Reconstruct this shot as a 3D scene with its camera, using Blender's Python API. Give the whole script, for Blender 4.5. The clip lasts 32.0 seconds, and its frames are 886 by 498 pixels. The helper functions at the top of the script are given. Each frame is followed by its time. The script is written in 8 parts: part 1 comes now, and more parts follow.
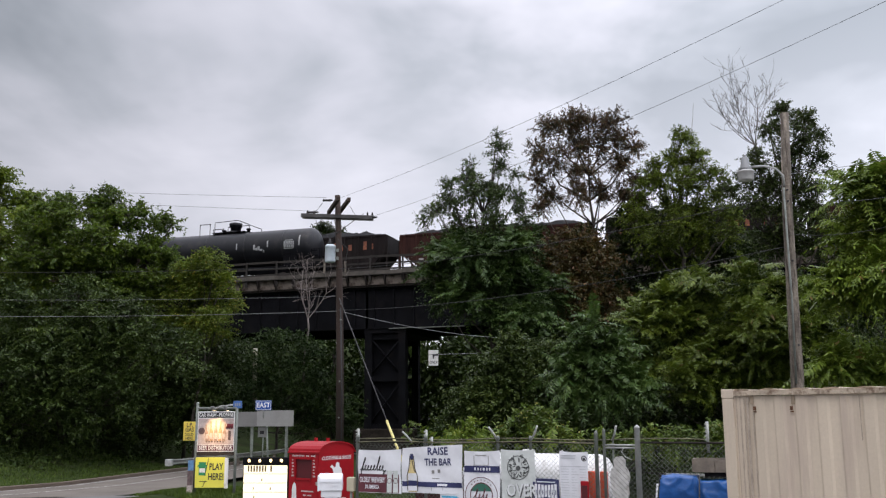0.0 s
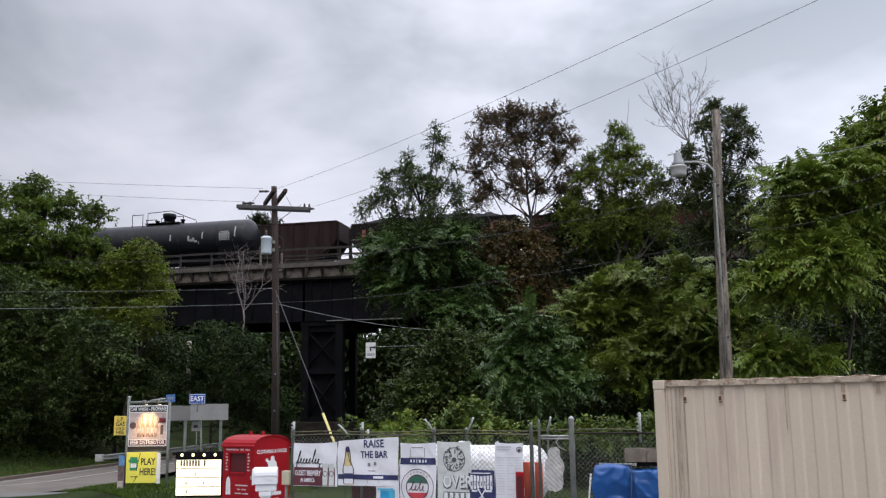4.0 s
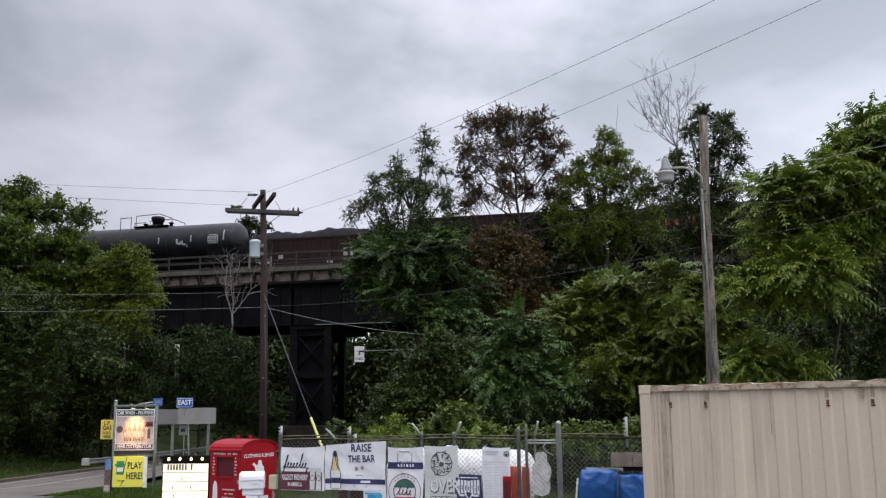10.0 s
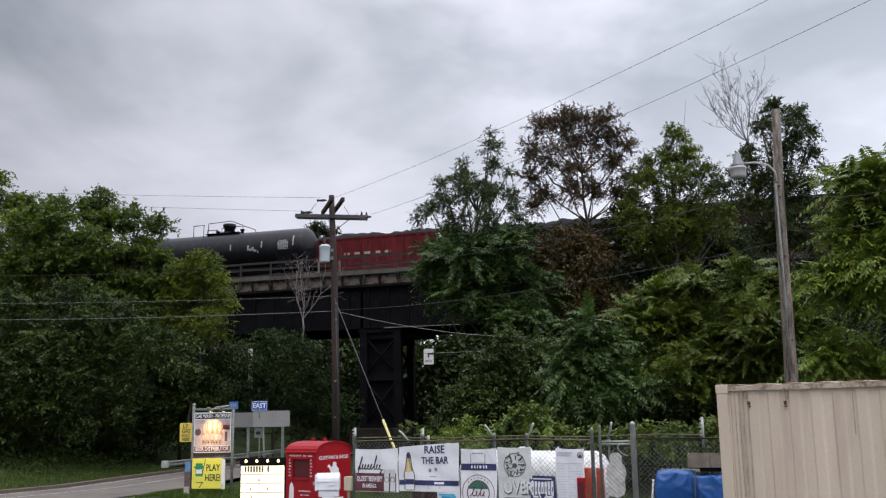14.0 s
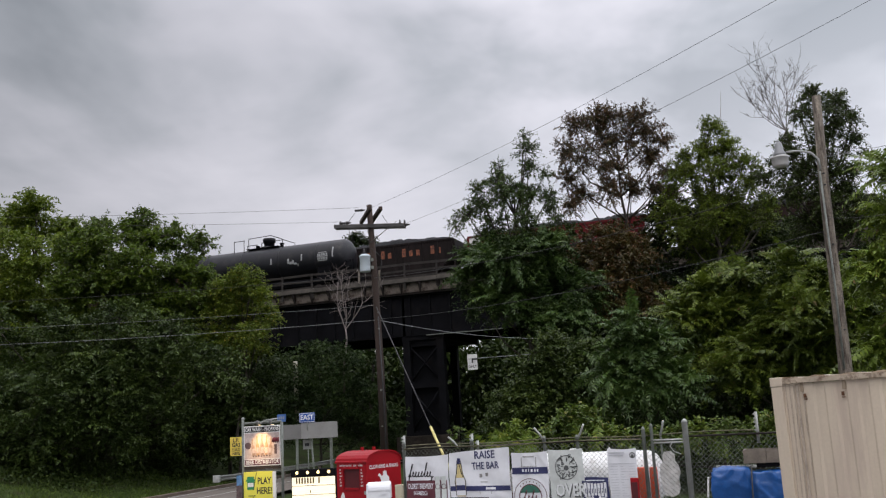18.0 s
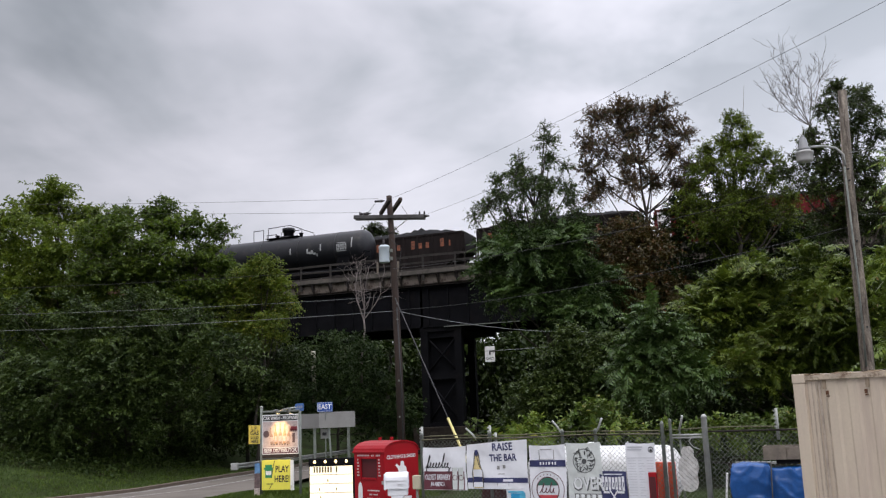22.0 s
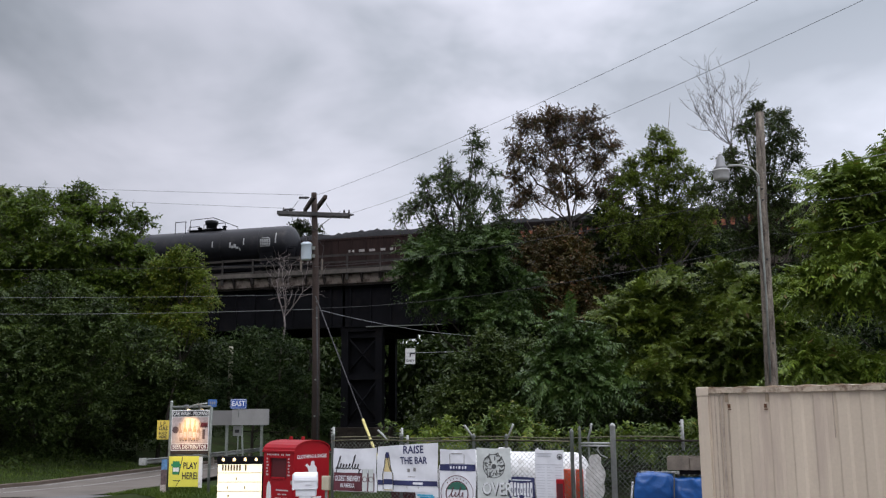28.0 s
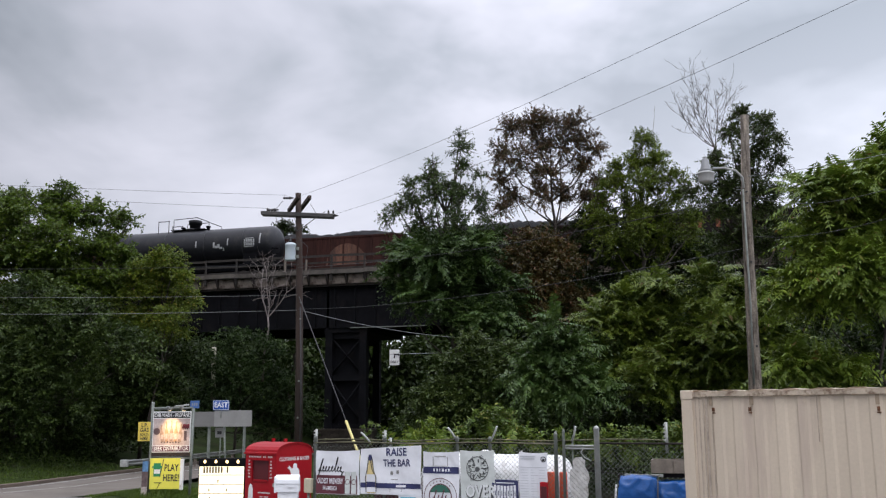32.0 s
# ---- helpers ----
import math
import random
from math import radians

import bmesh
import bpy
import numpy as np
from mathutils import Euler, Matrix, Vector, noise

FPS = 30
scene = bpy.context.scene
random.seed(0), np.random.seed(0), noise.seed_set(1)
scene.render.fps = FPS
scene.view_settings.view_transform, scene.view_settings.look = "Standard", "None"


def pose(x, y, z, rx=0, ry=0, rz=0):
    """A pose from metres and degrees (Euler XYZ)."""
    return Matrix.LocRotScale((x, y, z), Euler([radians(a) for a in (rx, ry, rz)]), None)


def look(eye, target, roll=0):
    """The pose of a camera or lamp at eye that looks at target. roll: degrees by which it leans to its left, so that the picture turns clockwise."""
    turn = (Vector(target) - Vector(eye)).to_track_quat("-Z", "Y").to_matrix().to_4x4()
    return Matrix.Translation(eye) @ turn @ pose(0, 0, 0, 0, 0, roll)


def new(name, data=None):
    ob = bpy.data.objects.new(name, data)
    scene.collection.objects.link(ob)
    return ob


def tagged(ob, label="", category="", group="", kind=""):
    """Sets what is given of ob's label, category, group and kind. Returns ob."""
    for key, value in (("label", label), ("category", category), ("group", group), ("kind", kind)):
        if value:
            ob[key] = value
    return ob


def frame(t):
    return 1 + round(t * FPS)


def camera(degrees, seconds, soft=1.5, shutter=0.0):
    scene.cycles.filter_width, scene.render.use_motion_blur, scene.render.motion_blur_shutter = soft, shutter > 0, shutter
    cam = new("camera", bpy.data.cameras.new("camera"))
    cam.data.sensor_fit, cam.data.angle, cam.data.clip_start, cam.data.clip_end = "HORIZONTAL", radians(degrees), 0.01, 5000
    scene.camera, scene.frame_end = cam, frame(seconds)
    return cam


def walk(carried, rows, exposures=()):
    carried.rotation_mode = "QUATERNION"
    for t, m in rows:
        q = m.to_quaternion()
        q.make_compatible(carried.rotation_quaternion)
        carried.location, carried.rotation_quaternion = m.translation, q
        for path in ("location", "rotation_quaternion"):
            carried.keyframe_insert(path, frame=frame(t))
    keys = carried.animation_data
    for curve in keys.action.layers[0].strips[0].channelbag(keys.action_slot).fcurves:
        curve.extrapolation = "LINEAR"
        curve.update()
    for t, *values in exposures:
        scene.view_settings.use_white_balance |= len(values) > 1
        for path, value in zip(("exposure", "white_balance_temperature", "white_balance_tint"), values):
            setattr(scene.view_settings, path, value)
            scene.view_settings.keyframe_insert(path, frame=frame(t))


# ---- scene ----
from collections import namedtuple

cam = camera(51.57, 32.0, soft=1.25)
# seconds, eye x y z, yaw, pitch, roll: a hand-held camera that pans
PATH_ROWS = [
    (0.0, -0.019, -0.007, 2.654, 4.83, 10.11, 0.37),
    (0.5, -0.012, 0.016, 2.657, 3.88, 9.96, 0.47),
    (1.0, -0.010, 0.017, 2.647, 3.16, 9.85, 0.54),
    (1.5, 0.003, 0.024, 2.651, 2.55, 9.75, 0.62),
    (2.0, 0.013, 0.020, 2.646, 1.99, 9.73, 0.67),
    (2.5, 0.007, 0.024, 2.639, 1.51, 9.66, 0.71),
    (3.0, -0.001, 0.013, 2.652, 1.24, 9.60, 0.74),
    (3.5, -0.001, 0.011, 2.654, 1.10, 9.59, 0.75),
    (5.5, -0.001, -0.002, 2.648, 0.60, 9.72, 0.71),
    (6.0, 0.003, 0.012, 2.652, 0.49, 9.74, 0.73),
    (6.5, 0.004, -0.010, 2.652, 0.38, 9.75, 0.74),
    (7.0, 0.003, -0.004, 2.648, 0.27, 9.76, 0.74),
    (7.5, 0.004, 0.008, 2.648, 0.11, 9.81, 0.73),
    (8.0, 0.000, -0.000, 2.650, -0.00, 9.80, 0.75),
    (8.5, 0.005, 0.001, 2.657, -0.14, 9.82, 0.77),
    (9.0, 0.009, -0.026, 2.648, -0.18, 9.81, 0.74),
    (9.5, 0.020, -0.037, 2.656, -0.03, 9.81, 0.72),
    (10.0, 0.030, -0.024, 2.660, 0.30, 9.84, 0.65),
    (10.5, 0.022, -0.051, 2.657, 0.98, 9.86, 0.48),
    (11.0, 0.022, -0.059, 2.661, 1.13, 9.89, 0.45),
    (11.5, 0.029, -0.062, 2.664, 1.15, 9.94, 0.49),
    (12.0, 0.024, -0.066, 2.663, 1.53, 9.99, 0.64),
    (12.5, 0.020, -0.075, 2.644, 2.66, 9.96, 0.83),
    (13.0, -0.007, -0.101, 2.629, 4.00, 9.92, 0.93),
    (13.5, -0.024, -0.102, 2.641, 4.51, 9.96, 0.90),
    (15.5, -0.044, 0.067, 2.659, 5.04, 10.19, 1.71),
    (16.0, -0.070, 0.043, 2.662, 6.37, 10.24, 2.82),
    (16.5, -0.077, -0.014, 2.654, 7.34, 10.36, 3.11),
    (17.0, -0.070, -0.005, 2.653, 7.66, 10.44, 3.19),
    (17.5, -0.092, -0.034, 2.653, 7.52, 10.44, 3.22),
    (18.0, -0.094, -0.023, 2.640, 7.35, 10.49, 3.10),
    (18.5, -0.092, -0.059, 2.641, 7.15, 10.51, 2.91),
    (19.0, -0.108, -0.056, 2.640, 7.31, 10.49, 2.63),
    (19.5, -0.134, -0.035, 2.657, 7.85, 10.49, 2.48),
    (20.0, -0.141, -0.040, 2.647, 8.41, 10.51, 2.32),
    (20.5, -0.134, -0.049, 2.644, 8.57, 10.35, 2.26),
    (21.0, -0.139, -0.058, 2.641, 8.47, 10.21, 2.22),
    (21.5, -0.151, -0.028, 2.636, 8.40, 10.12, 2.11),
    (22.0, -0.134, -0.021, 2.640, 8.35, 10.02, 2.22),
    (22.5, -0.146, -0.008, 2.633, 8.14, 9.66, 2.13),
    (23.0, -0.106, 0.026, 2.636, 8.28, 9.67, 1.90),
    (23.5, -0.067, 0.066, 2.595, 8.05, 9.70, 0.81),
    (24.0, -0.106, 0.054, 2.623, 6.10, 9.79, 0.53),
    (24.5, -0.102, 0.071, 2.636, 4.89, 9.87, 0.63),
    (25.0, -0.043, 0.056, 2.643, 4.44, 9.86, 0.54),
    (25.5, -0.021, -0.003, 2.623, 4.18, 9.91, 0.49),
    (27.5, -0.000, 0.063, 2.637, 3.58, 9.99, 0.47),
    (28.0, 0.001, 0.070, 2.648, 3.42, 10.01, 0.44),
    (28.5, 0.007, 0.047, 2.632, 3.30, 10.08, 0.38),
    (29.0, 0.009, 0.057, 2.634, 3.18, 10.11, 0.39),
    (29.5, 0.007, 0.053, 2.639, 3.05, 10.13, 0.39),
    (30.0, 0.008, 0.044, 2.637, 2.92, 10.13, 0.41),
    (30.5, 0.007, 0.048, 2.637, 2.79, 10.15, 0.39),
    (31.0, 0.013, 0.044, 2.642, 2.64, 10.14, 0.36),
    (31.5, 0.007, 0.120, 2.655, 2.52, 10.06, 0.33),
    (32.0, 0.009, 0.165, 2.672, 2.45, 10.07, 0.34),
]
walk(cam, [(t, pose(x, y, z, 90 + pitch, roll, yaw)) for t, x, y, z, yaw, pitch, roll in PATH_ROWS], [(0, 0.08, 6650, 10), (3.5, 0.08, 6500, 10), (6, -0.02, 6500, 10), (12, -0.02, 6500, 10), (13.2, 0.06, 6500, 10), (16, -0.11, 6800, 10), (19, -0.08, 6800, 10), (21, 0.05, 6700, 10), (23, 0.06, 6700, 10), (24, 0.05, 6650, 10), (25.5, -0.05, 6550, 10), (28, -0.06, 6500, 10), (31, -0.02, 6500, 10), (32, 0.07, 6500, 10)])

# ---------------------------------------------------------------- sky and light
def node(nt, kind, **inputs):
    n = nt.nodes.new(kind)
    for k, v in inputs.items():
        n.inputs[k.replace("_", " ")].default_value = v
    return n


def ramp(nt, stops):
    n = nt.nodes.new("ShaderNodeValToRGB")
    els = n.color_ramp.elements
    while len(els) < len(stops):
        els.new(0.5)
    for e, (p, c) in zip(els, stops):
        e.position, e.color = p, (*c, 1)
    return n


def build_world():
    w = bpy.data.worlds.new("overcast_sky")
    w.use_nodes = True
    scene.world = w
    nt = w.node_tree
    nt.nodes.clear()
    L = nt.links.new
    out = node(nt, "ShaderNodeOutputWorld")
    bg = node(nt, "ShaderNodeBackground", Strength=1.0)
    co = node(nt, "ShaderNodeTexCoord")
    sep = node(nt, "ShaderNodeSeparateXYZ")
    L(co.outputs["Generated"], sep.inputs[0])
    # cloud deck: the direction laid on a high, slightly curved sheet
    add = node(nt, "ShaderNodeMath"); add.operation = "ADD"; add.inputs[1].default_value = 0.32
    L(sep.outputs["Z"], add.inputs[0])
    mx = node(nt, "ShaderNodeMath"); mx.operation = "MAXIMUM"; mx.inputs[1].default_value = 0.1
    L(add.outputs[0], mx.inputs[0])
    dx = node(nt, "ShaderNodeMath"); dx.operation = "DIVIDE"
    dy = node(nt, "ShaderNodeMath"); dy.operation = "DIVIDE"
    L(sep.outputs["X"], dx.inputs[0]); L(mx.outputs[0], dx.inputs[1])
    L(sep.outputs["Y"], dy.inputs[0]); L(mx.outputs[0], dy.inputs[1])
    com = node(nt, "ShaderNodeCombineXYZ")
    L(dx.outputs[0], com.inputs[0]); L(dy.outputs[0], com.inputs[1])
    com.inputs[2].default_value = CLOUD_SEED
    n1 = node(nt, "ShaderNodeTexNoise", Scale=1.5, Detail=5.0, Roughness=0.5, Distortion=0.4)
    n2 = node(nt, "ShaderNodeTexNoise", Scale=4.2, Detail=4.0, Roughness=0.55, Distortion=0.3)
    L(com.outputs[0], n1.inputs["Vector"]); L(com.outputs[0], n2.inputs["Vector"])
    mixn = node(nt, "ShaderNodeMath"); mixn.operation = "MULTIPLY_ADD"
    mixn.inputs[1].default_value = 0.20
    L(n2.outputs["Fac"], mixn.inputs[0]); L(n1.outputs["Fac"], mixn.inputs[2])
    r = ramp(nt, [(0.45, (0.30, 0.33, 0.375)), (0.53, (0.42, 0.45, 0.51)), (0.62, (0.60, 0.615, 0.70)), (0.73, (0.76, 0.765, 0.865))])
    L(mixn.outputs[0], r.inputs[0])
    # a paler band towards the horizon
    hz = ramp(nt, [(0.0, (1, 1, 1)), (0.17, (0.8, 0.8, 0.8)), (0.42, (0, 0, 0))])
    L(sep.outputs["Z"], hz.inputs[0])
    pale = node(nt, "ShaderNodeMixRGB")
    pale.inputs["Color2"].default_value = (0.70, 0.695, 0.78, 1)
    k = node(nt, "ShaderNodeMath"); k.operation = "MULTIPLY"; k.inputs[1].default_value = 0.68
    L(hz.outputs[0], k.inputs[0]); L(k.outputs[0], pale.inputs["Fac"]); L(r.outputs[0], pale.inputs["Color1"])
    sky = node(nt, "ShaderNodeTexSky")
    sky.sky_type, sky.sun_disc, sky.sun_elevation, sky.sun_rotation = "NISHITA", False, radians(56), radians(194)
    thin = node(nt, "ShaderNodeMixRGB"); thin.blend_type = "ADD"; thin.inputs["Fac"].default_value = 0.012
    L(pale.outputs[0], thin.inputs["Color1"]); L(sky.outputs[0], thin.inputs["Color2"])
    # the cloud thins towards the right of the eye
    side = node(nt, "ShaderNodeVectorMath"); side.operation = "DOT_PRODUCT"
    side.inputs[1].default_value = (0.70, -0.04, 0.0)
    L(co.outputs["Generated"], side.inputs[0])
    gain = node(nt, "ShaderNodeMath"); gain.operation = "ADD"; gain.inputs[1].default_value = 1.20
    L(side.outputs["Value"], gain.inputs[0])
    # an overcast sky is brightest overhead
    zen = node(nt, "ShaderNodeMapRange")
    for k, v in zip(("From Min", "From Max", "To Min", "To Max"), (0.42, 1.0, 1.0, ZENITH_GAIN)):
        zen.inputs[k].default_value = v
    L(sep.outputs["Z"], zen.inputs["Value"])
    both = node(nt, "ShaderNodeMath"); both.operation = "MULTIPLY"
    L(gain.outputs[0], both.inputs[0]); L(zen.outputs["Result"], both.inputs[1])
    lit = node(nt, "ShaderNodeVectorMath"); lit.operation = "SCALE"
    L(thin.outputs[0], lit.inputs[0]); L(both.outputs[0], lit.inputs["Scale"])
    L(lit.outputs[0], bg.inputs["Color"]); L(bg.outputs[0], out.inputs[0])


CLOUD_SEED = 3.7
ZENITH_GAIN = 3.2
build_world()
sun = new("sun", bpy.data.lights.new("sun", "SUN"))
sun.data.energy, sun.data.angle, sun.data.color = 0.7, radians(40), (1.0, 0.95, 0.88)
sun.matrix_world = look((-10, -31, 60), (0, 8, 0))


# ---------------------------------------------------------------- materials
MATS = {}


def mat(name, color, rough=0.7, metal=0.0, vary=0.25, scale=3.0, bump=0.15, fine=40.0, spec=0.5, dirt=None, dirt_amount=0.0, streak=False):
    """A surface with two scales of variation and fine relief; dirt: a second colour that shows in broad stains."""
    if name in MATS:
        return MATS[name]
    m = bpy.data.materials.new(name)
    m.use_nodes = True
    nt = m.node_tree
    L = nt.links.new
    b = nt.nodes["Principled BSDF"]
    b.inputs["Roughness"].default_value, b.inputs["Metallic"].default_value = rough, metal
    b.inputs["Specular IOR Level"].default_value = spec
    co = node(nt, "ShaderNodeTexCoord")
    src = co.outputs["Object"]
    if streak:
        mp = node(nt, "ShaderNodeMapping"); mp.inputs["Scale"].default_value = (1, 1, 0.12)
        L(src, mp.inputs[0]); src = mp.outputs[0]
    big = node(nt, "ShaderNodeTexNoise", Scale=scale, Detail=5.0, Roughness=0.6)
    small = node(nt, "ShaderNodeTexNoise", Scale=fine, Detail=3.0, Roughness=0.6)
    L(src, big.inputs["Vector"]); L(co.outputs["Object"], small.inputs["Vector"])
    lo = tuple(max(0, c * (1 - vary)) for c in color)
    hi = tuple(min(1, c * (1 + vary)) for c in color)
    r = ramp(nt, [(0.3, lo), (0.7, hi)])
    L(big.outputs["Fac"], r.inputs[0])
    col = r.outputs[0]
    mul = node(nt, "ShaderNodeMixRGB"); mul.blend_type = "MULTIPLY"; mul.inputs["Fac"].default_value = min(1.0, vary * 1.6)
    r2 = ramp(nt, [(0.25, (0.6, 0.6, 0.6)), (0.75, (1.15, 1.15, 1.15))])
    L(small.outputs["Fac"], r2.inputs[0]); L(col, mul.inputs["Color1"]); L(r2.outputs[0], mul.inputs["Color2"])
    col = mul.outputs[0]
    if dirt:
        dn = node(nt, "ShaderNodeTexNoise", Scale=scale * 1.7, Detail=6.0, Roughness=0.7)
        L(src, dn.inputs["Vector"])
        dr = ramp(nt, [(0.62 - 0.3 * dirt_amount, (0, 0, 0)), (0.72 - 0.2 * dirt_amount, (1, 1, 1))])
        L(dn.outputs["Fac"], dr.inputs[0])
        dm = node(nt, "ShaderNodeMixRGB"); dm.inputs["Color2"].default_value = (*dirt, 1)
        L(dr.outputs[0], dm.inputs["Fac"]); L(col, dm.inputs["Color1"])
        col = dm.outputs[0]
    L(col, b.inputs["Base Color"])
    if bump:
        bp = node(nt, "ShaderNodeBump", Strength=bump, Distance=0.02)
        L(small.outputs["Fac"], bp.inputs["Height"]); L(bp.outputs[0], b.inputs["Normal"])
    MATS[name] = m
    return m


def leaf_mat(name, dark, light, turn=0.22, odd=None, odd_share=0.0, spec=0.3):
    """Foliage: each leaf has its own green between dark and light; a share of them an odd colour; light comes through."""
    if name in MATS:
        return MATS[name]
    m = bpy.data.materials.new(name)
    m.use_nodes = True
    nt = m.node_tree
    L = nt.links.new
    b = nt.nodes["Principled BSDF"]
    b.inputs["Roughness"].default_value = 0.42
    b.inputs["Specular IOR Level"].default_value = spec
    geo = node(nt, "ShaderNodeNewGeometry")
    dark, light = [tuple(c * k * q for c, q in zip(col, (0.95, 0.88, 0.64))) for col, k in ((dark, 1.35), (light, 0.82))]
    stops = [(0.0, dark), (0.75 - odd_share, tuple((a + c) / 2 for a, c in zip(dark, light))), (1.0 - odd_share, light)]
    if odd:
        stops += [(min(1.0, 1.01 - odd_share), odd)]
    r = ramp(nt, stops)
    L(geo.outputs["Random Per Island"], r.inputs[0])
    co = node(nt, "ShaderNodeTexCoord")
    big = node(nt, "ShaderNodeTexNoise", Scale=0.55, Detail=3.0)
    L(co.outputs["Object"], big.inputs["Vector"])
    br = ramp(nt, [(0.3, (0.62, 0.66, 0.7)), (0.7, (1.25, 1.22, 1.0))])
    L(big.outputs["Fac"], br.inputs[0])
    mul = node(nt, "ShaderNodeMixRGB"); mul.blend_type = "MULTIPLY"; mul.inputs["Fac"].default_value = 1.0
    L(r.outputs[0], mul.inputs["Color1"]); L(br.outputs[0], mul.inputs["Color2"])
    L(mul.outputs[0], b.inputs["Base Color"])
    tr = node(nt, "ShaderNodeBsdfTranslucent")
    L(mul.outputs[0], tr.inputs["Color"])
    mix = node(nt, "ShaderNodeMixShader", Fac=turn)
    L(b.outputs[0], mix.inputs[1]); L(tr.outputs[0], mix.inputs[2])
    L(mix.outputs[0], nt.nodes["Material Output"].inputs[0])
    MATS[name] = m
    return m


def glow(name, color, strength):
    if name in MATS:
        return MATS[name]
    m = bpy.data.materials.new(name)
    m.use_nodes = True
    b = m.node_tree.nodes["Principled BSDF"]
    b.inputs["Base Color"].default_value = (*color, 1)
    b.inputs["Emission Color"].default_value = (*color, 1)
    b.inputs["Emission Strength"].default_value = strength
    MATS[name] = m
    return m


def glass(name, color=(0.02, 0.025, 0.03)):
    return mat(name, color, 0.06, 0.0, 0.05, 2.0, 0.0, spec=0.8)


BARK = mat("bark", (0.045, 0.036, 0.030), 0.9, 0, 0.35, 2.5, 0.6, 18)
POLEWOOD = mat("dark_weathered_pole_wood", (0.034, 0.020, 0.0145), 0.85, 0, 0.35, 3.0, 0.5, 25, streak=True)
ARMWOOD = mat("dark_grey_crossarm_wood", (0.072, 0.070, 0.069), 0.85, 0, 0.3, 4.0, 0.4, 25)
PIER = mat("dark_brown_concrete", (0.034, 0.028, 0.023), 0.9, 0, 0.4, 1.2, 0.3, 12, spec=0.1, dirt=(0.016, 0.013, 0.011), dirt_amount=0.4)
TOEWOOD = mat("grey_weathered_toe_board", (0.082, 0.072, 0.062), 0.9, 0, 0.4, 1.5, 0.3, 20)
RAILWOOD = mat("dark_railing_timber", (0.026, 0.022, 0.019), 0.9, 0, 0.45, 2.0, 0.3, 20)
POLEGREY = mat("grey_weathered_pole_wood", (0.170, 0.144, 0.114), 0.88, 0, 0.6, 9.0, 0.9, 22, dirt=(0.045, 0.032, 0.025), dirt_amount=0.5, streak=True)
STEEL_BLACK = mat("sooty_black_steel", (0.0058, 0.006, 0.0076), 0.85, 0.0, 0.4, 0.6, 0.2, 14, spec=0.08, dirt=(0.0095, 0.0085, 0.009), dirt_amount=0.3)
CONCRETE_RUST = mat("rust_stained_concrete", (0.150, 0.125, 0.105), 0.9, 0, 0.35, 0.8, 0.3, 12, dirt=(0.045, 0.030, 0.024), dirt_amount=0.55)
RUST_STEEL = mat("rusty_steel", (0.024, 0.017, 0.0145), 0.85, 0.1, 0.4, 1.5, 0.3, 20)
TANK_BLACK = mat("black_tank_paint", (0.0085, 0.009, 0.012), 0.42, 0.0, 0.3, 0.7, 0.05, 12, spec=0.3, dirt=(0.020, 0.019, 0.019), dirt_amount=0.3)
GALV = mat("galvanised_steel", (0.36, 0.37, 0.35), 0.55, 0.3, 0.2, 6, 0.1, 60)
GALV_DULL = mat("dull_galvanised_steel", (0.17, 0.185, 0.165), 0.65, 0.2, 0.3, 5, 0.1, 50)
CABLE = mat("black_cable", (0.03, 0.03, 0.032), 0.7, 0, 0.2, 3, 0.0)
CABLE_GREY = mat("grey_aluminium_cable", (0.22, 0.225, 0.23), 0.6, 0.2, 0.2, 3, 0.0)
WHITE = mat("white_paint", (0.74, 0.74, 0.73), 0.5, 0, 0.08, 2, 0.05, 30, dirt=(0.5, 0.48, 0.45), dirt_amount=0.2)
VINYL = mat("white_vinyl_banner", (0.70, 0.71, 0.74), 0.45, 0, 0.07, 2.5, 0.05, 12)
VINYL_GREY = mat("grey_white_vinyl", (0.55, 0.58, 0.56), 0.5, 0, 0.1, 3, 0.05, 12)
NAVY = mat("navy_ink", (0.025, 0.03, 0.10), 0.5, 0, 0.15, 3, 0)
BLACK = mat("black_ink", (0.02, 0.02, 0.022), 0.55, 0, 0.2, 3, 0)
MAROON = mat("maroon_ink", (0.11, 0.025, 0.035), 0.5, 0, 0.2, 3, 0)
RED_PAINT = mat("red_box_paint", (0.30, 0.005, 0.011), 0.45, 0, 0.12, 1.5, 0.05, 30, spec=0.25, dirt=(0.30, 0.012, 0.016), dirt_amount=0.25)
RED_DARK = mat("dark_red_paint_and_recess_shade", (0.075, 0.004, 0.007), 0.6, 0, 0.2, 2, 0)
BEIGE = mat("beige_container_paint", (0.575, 0.486, 0.380), 0.6, 0, 0.09, 1.2, 0.08, 26, dirt=(0.50, 0.41, 0.33), dirt_amount=0.3, streak=True)
RUST = mat("rust_spot", (0.13, 0.055, 0.025), 0.9, 0, 0.4, 8, 0.3, 40)
CONT_ROOF = mat("pale_flaking_roof_rim", (0.60, 0.52, 0.43), 0.75, 0, 0.15, 6, 0.3, 30, dirt=(0.30, 0.21, 0.14), dirt_amount=0.3)
CONT_RAIL = mat("stained_container_rail", (0.47, 0.39, 0.30), 0.75, 0, 0.25, 5, 0.3, 30, dirt=(0.15, 0.095, 0.06), dirt_amount=0.5)
YELLOW = mat("yellow_sign_paint", (0.70, 0.52, 0.08), 0.5, 0, 0.08, 2, 0.03)
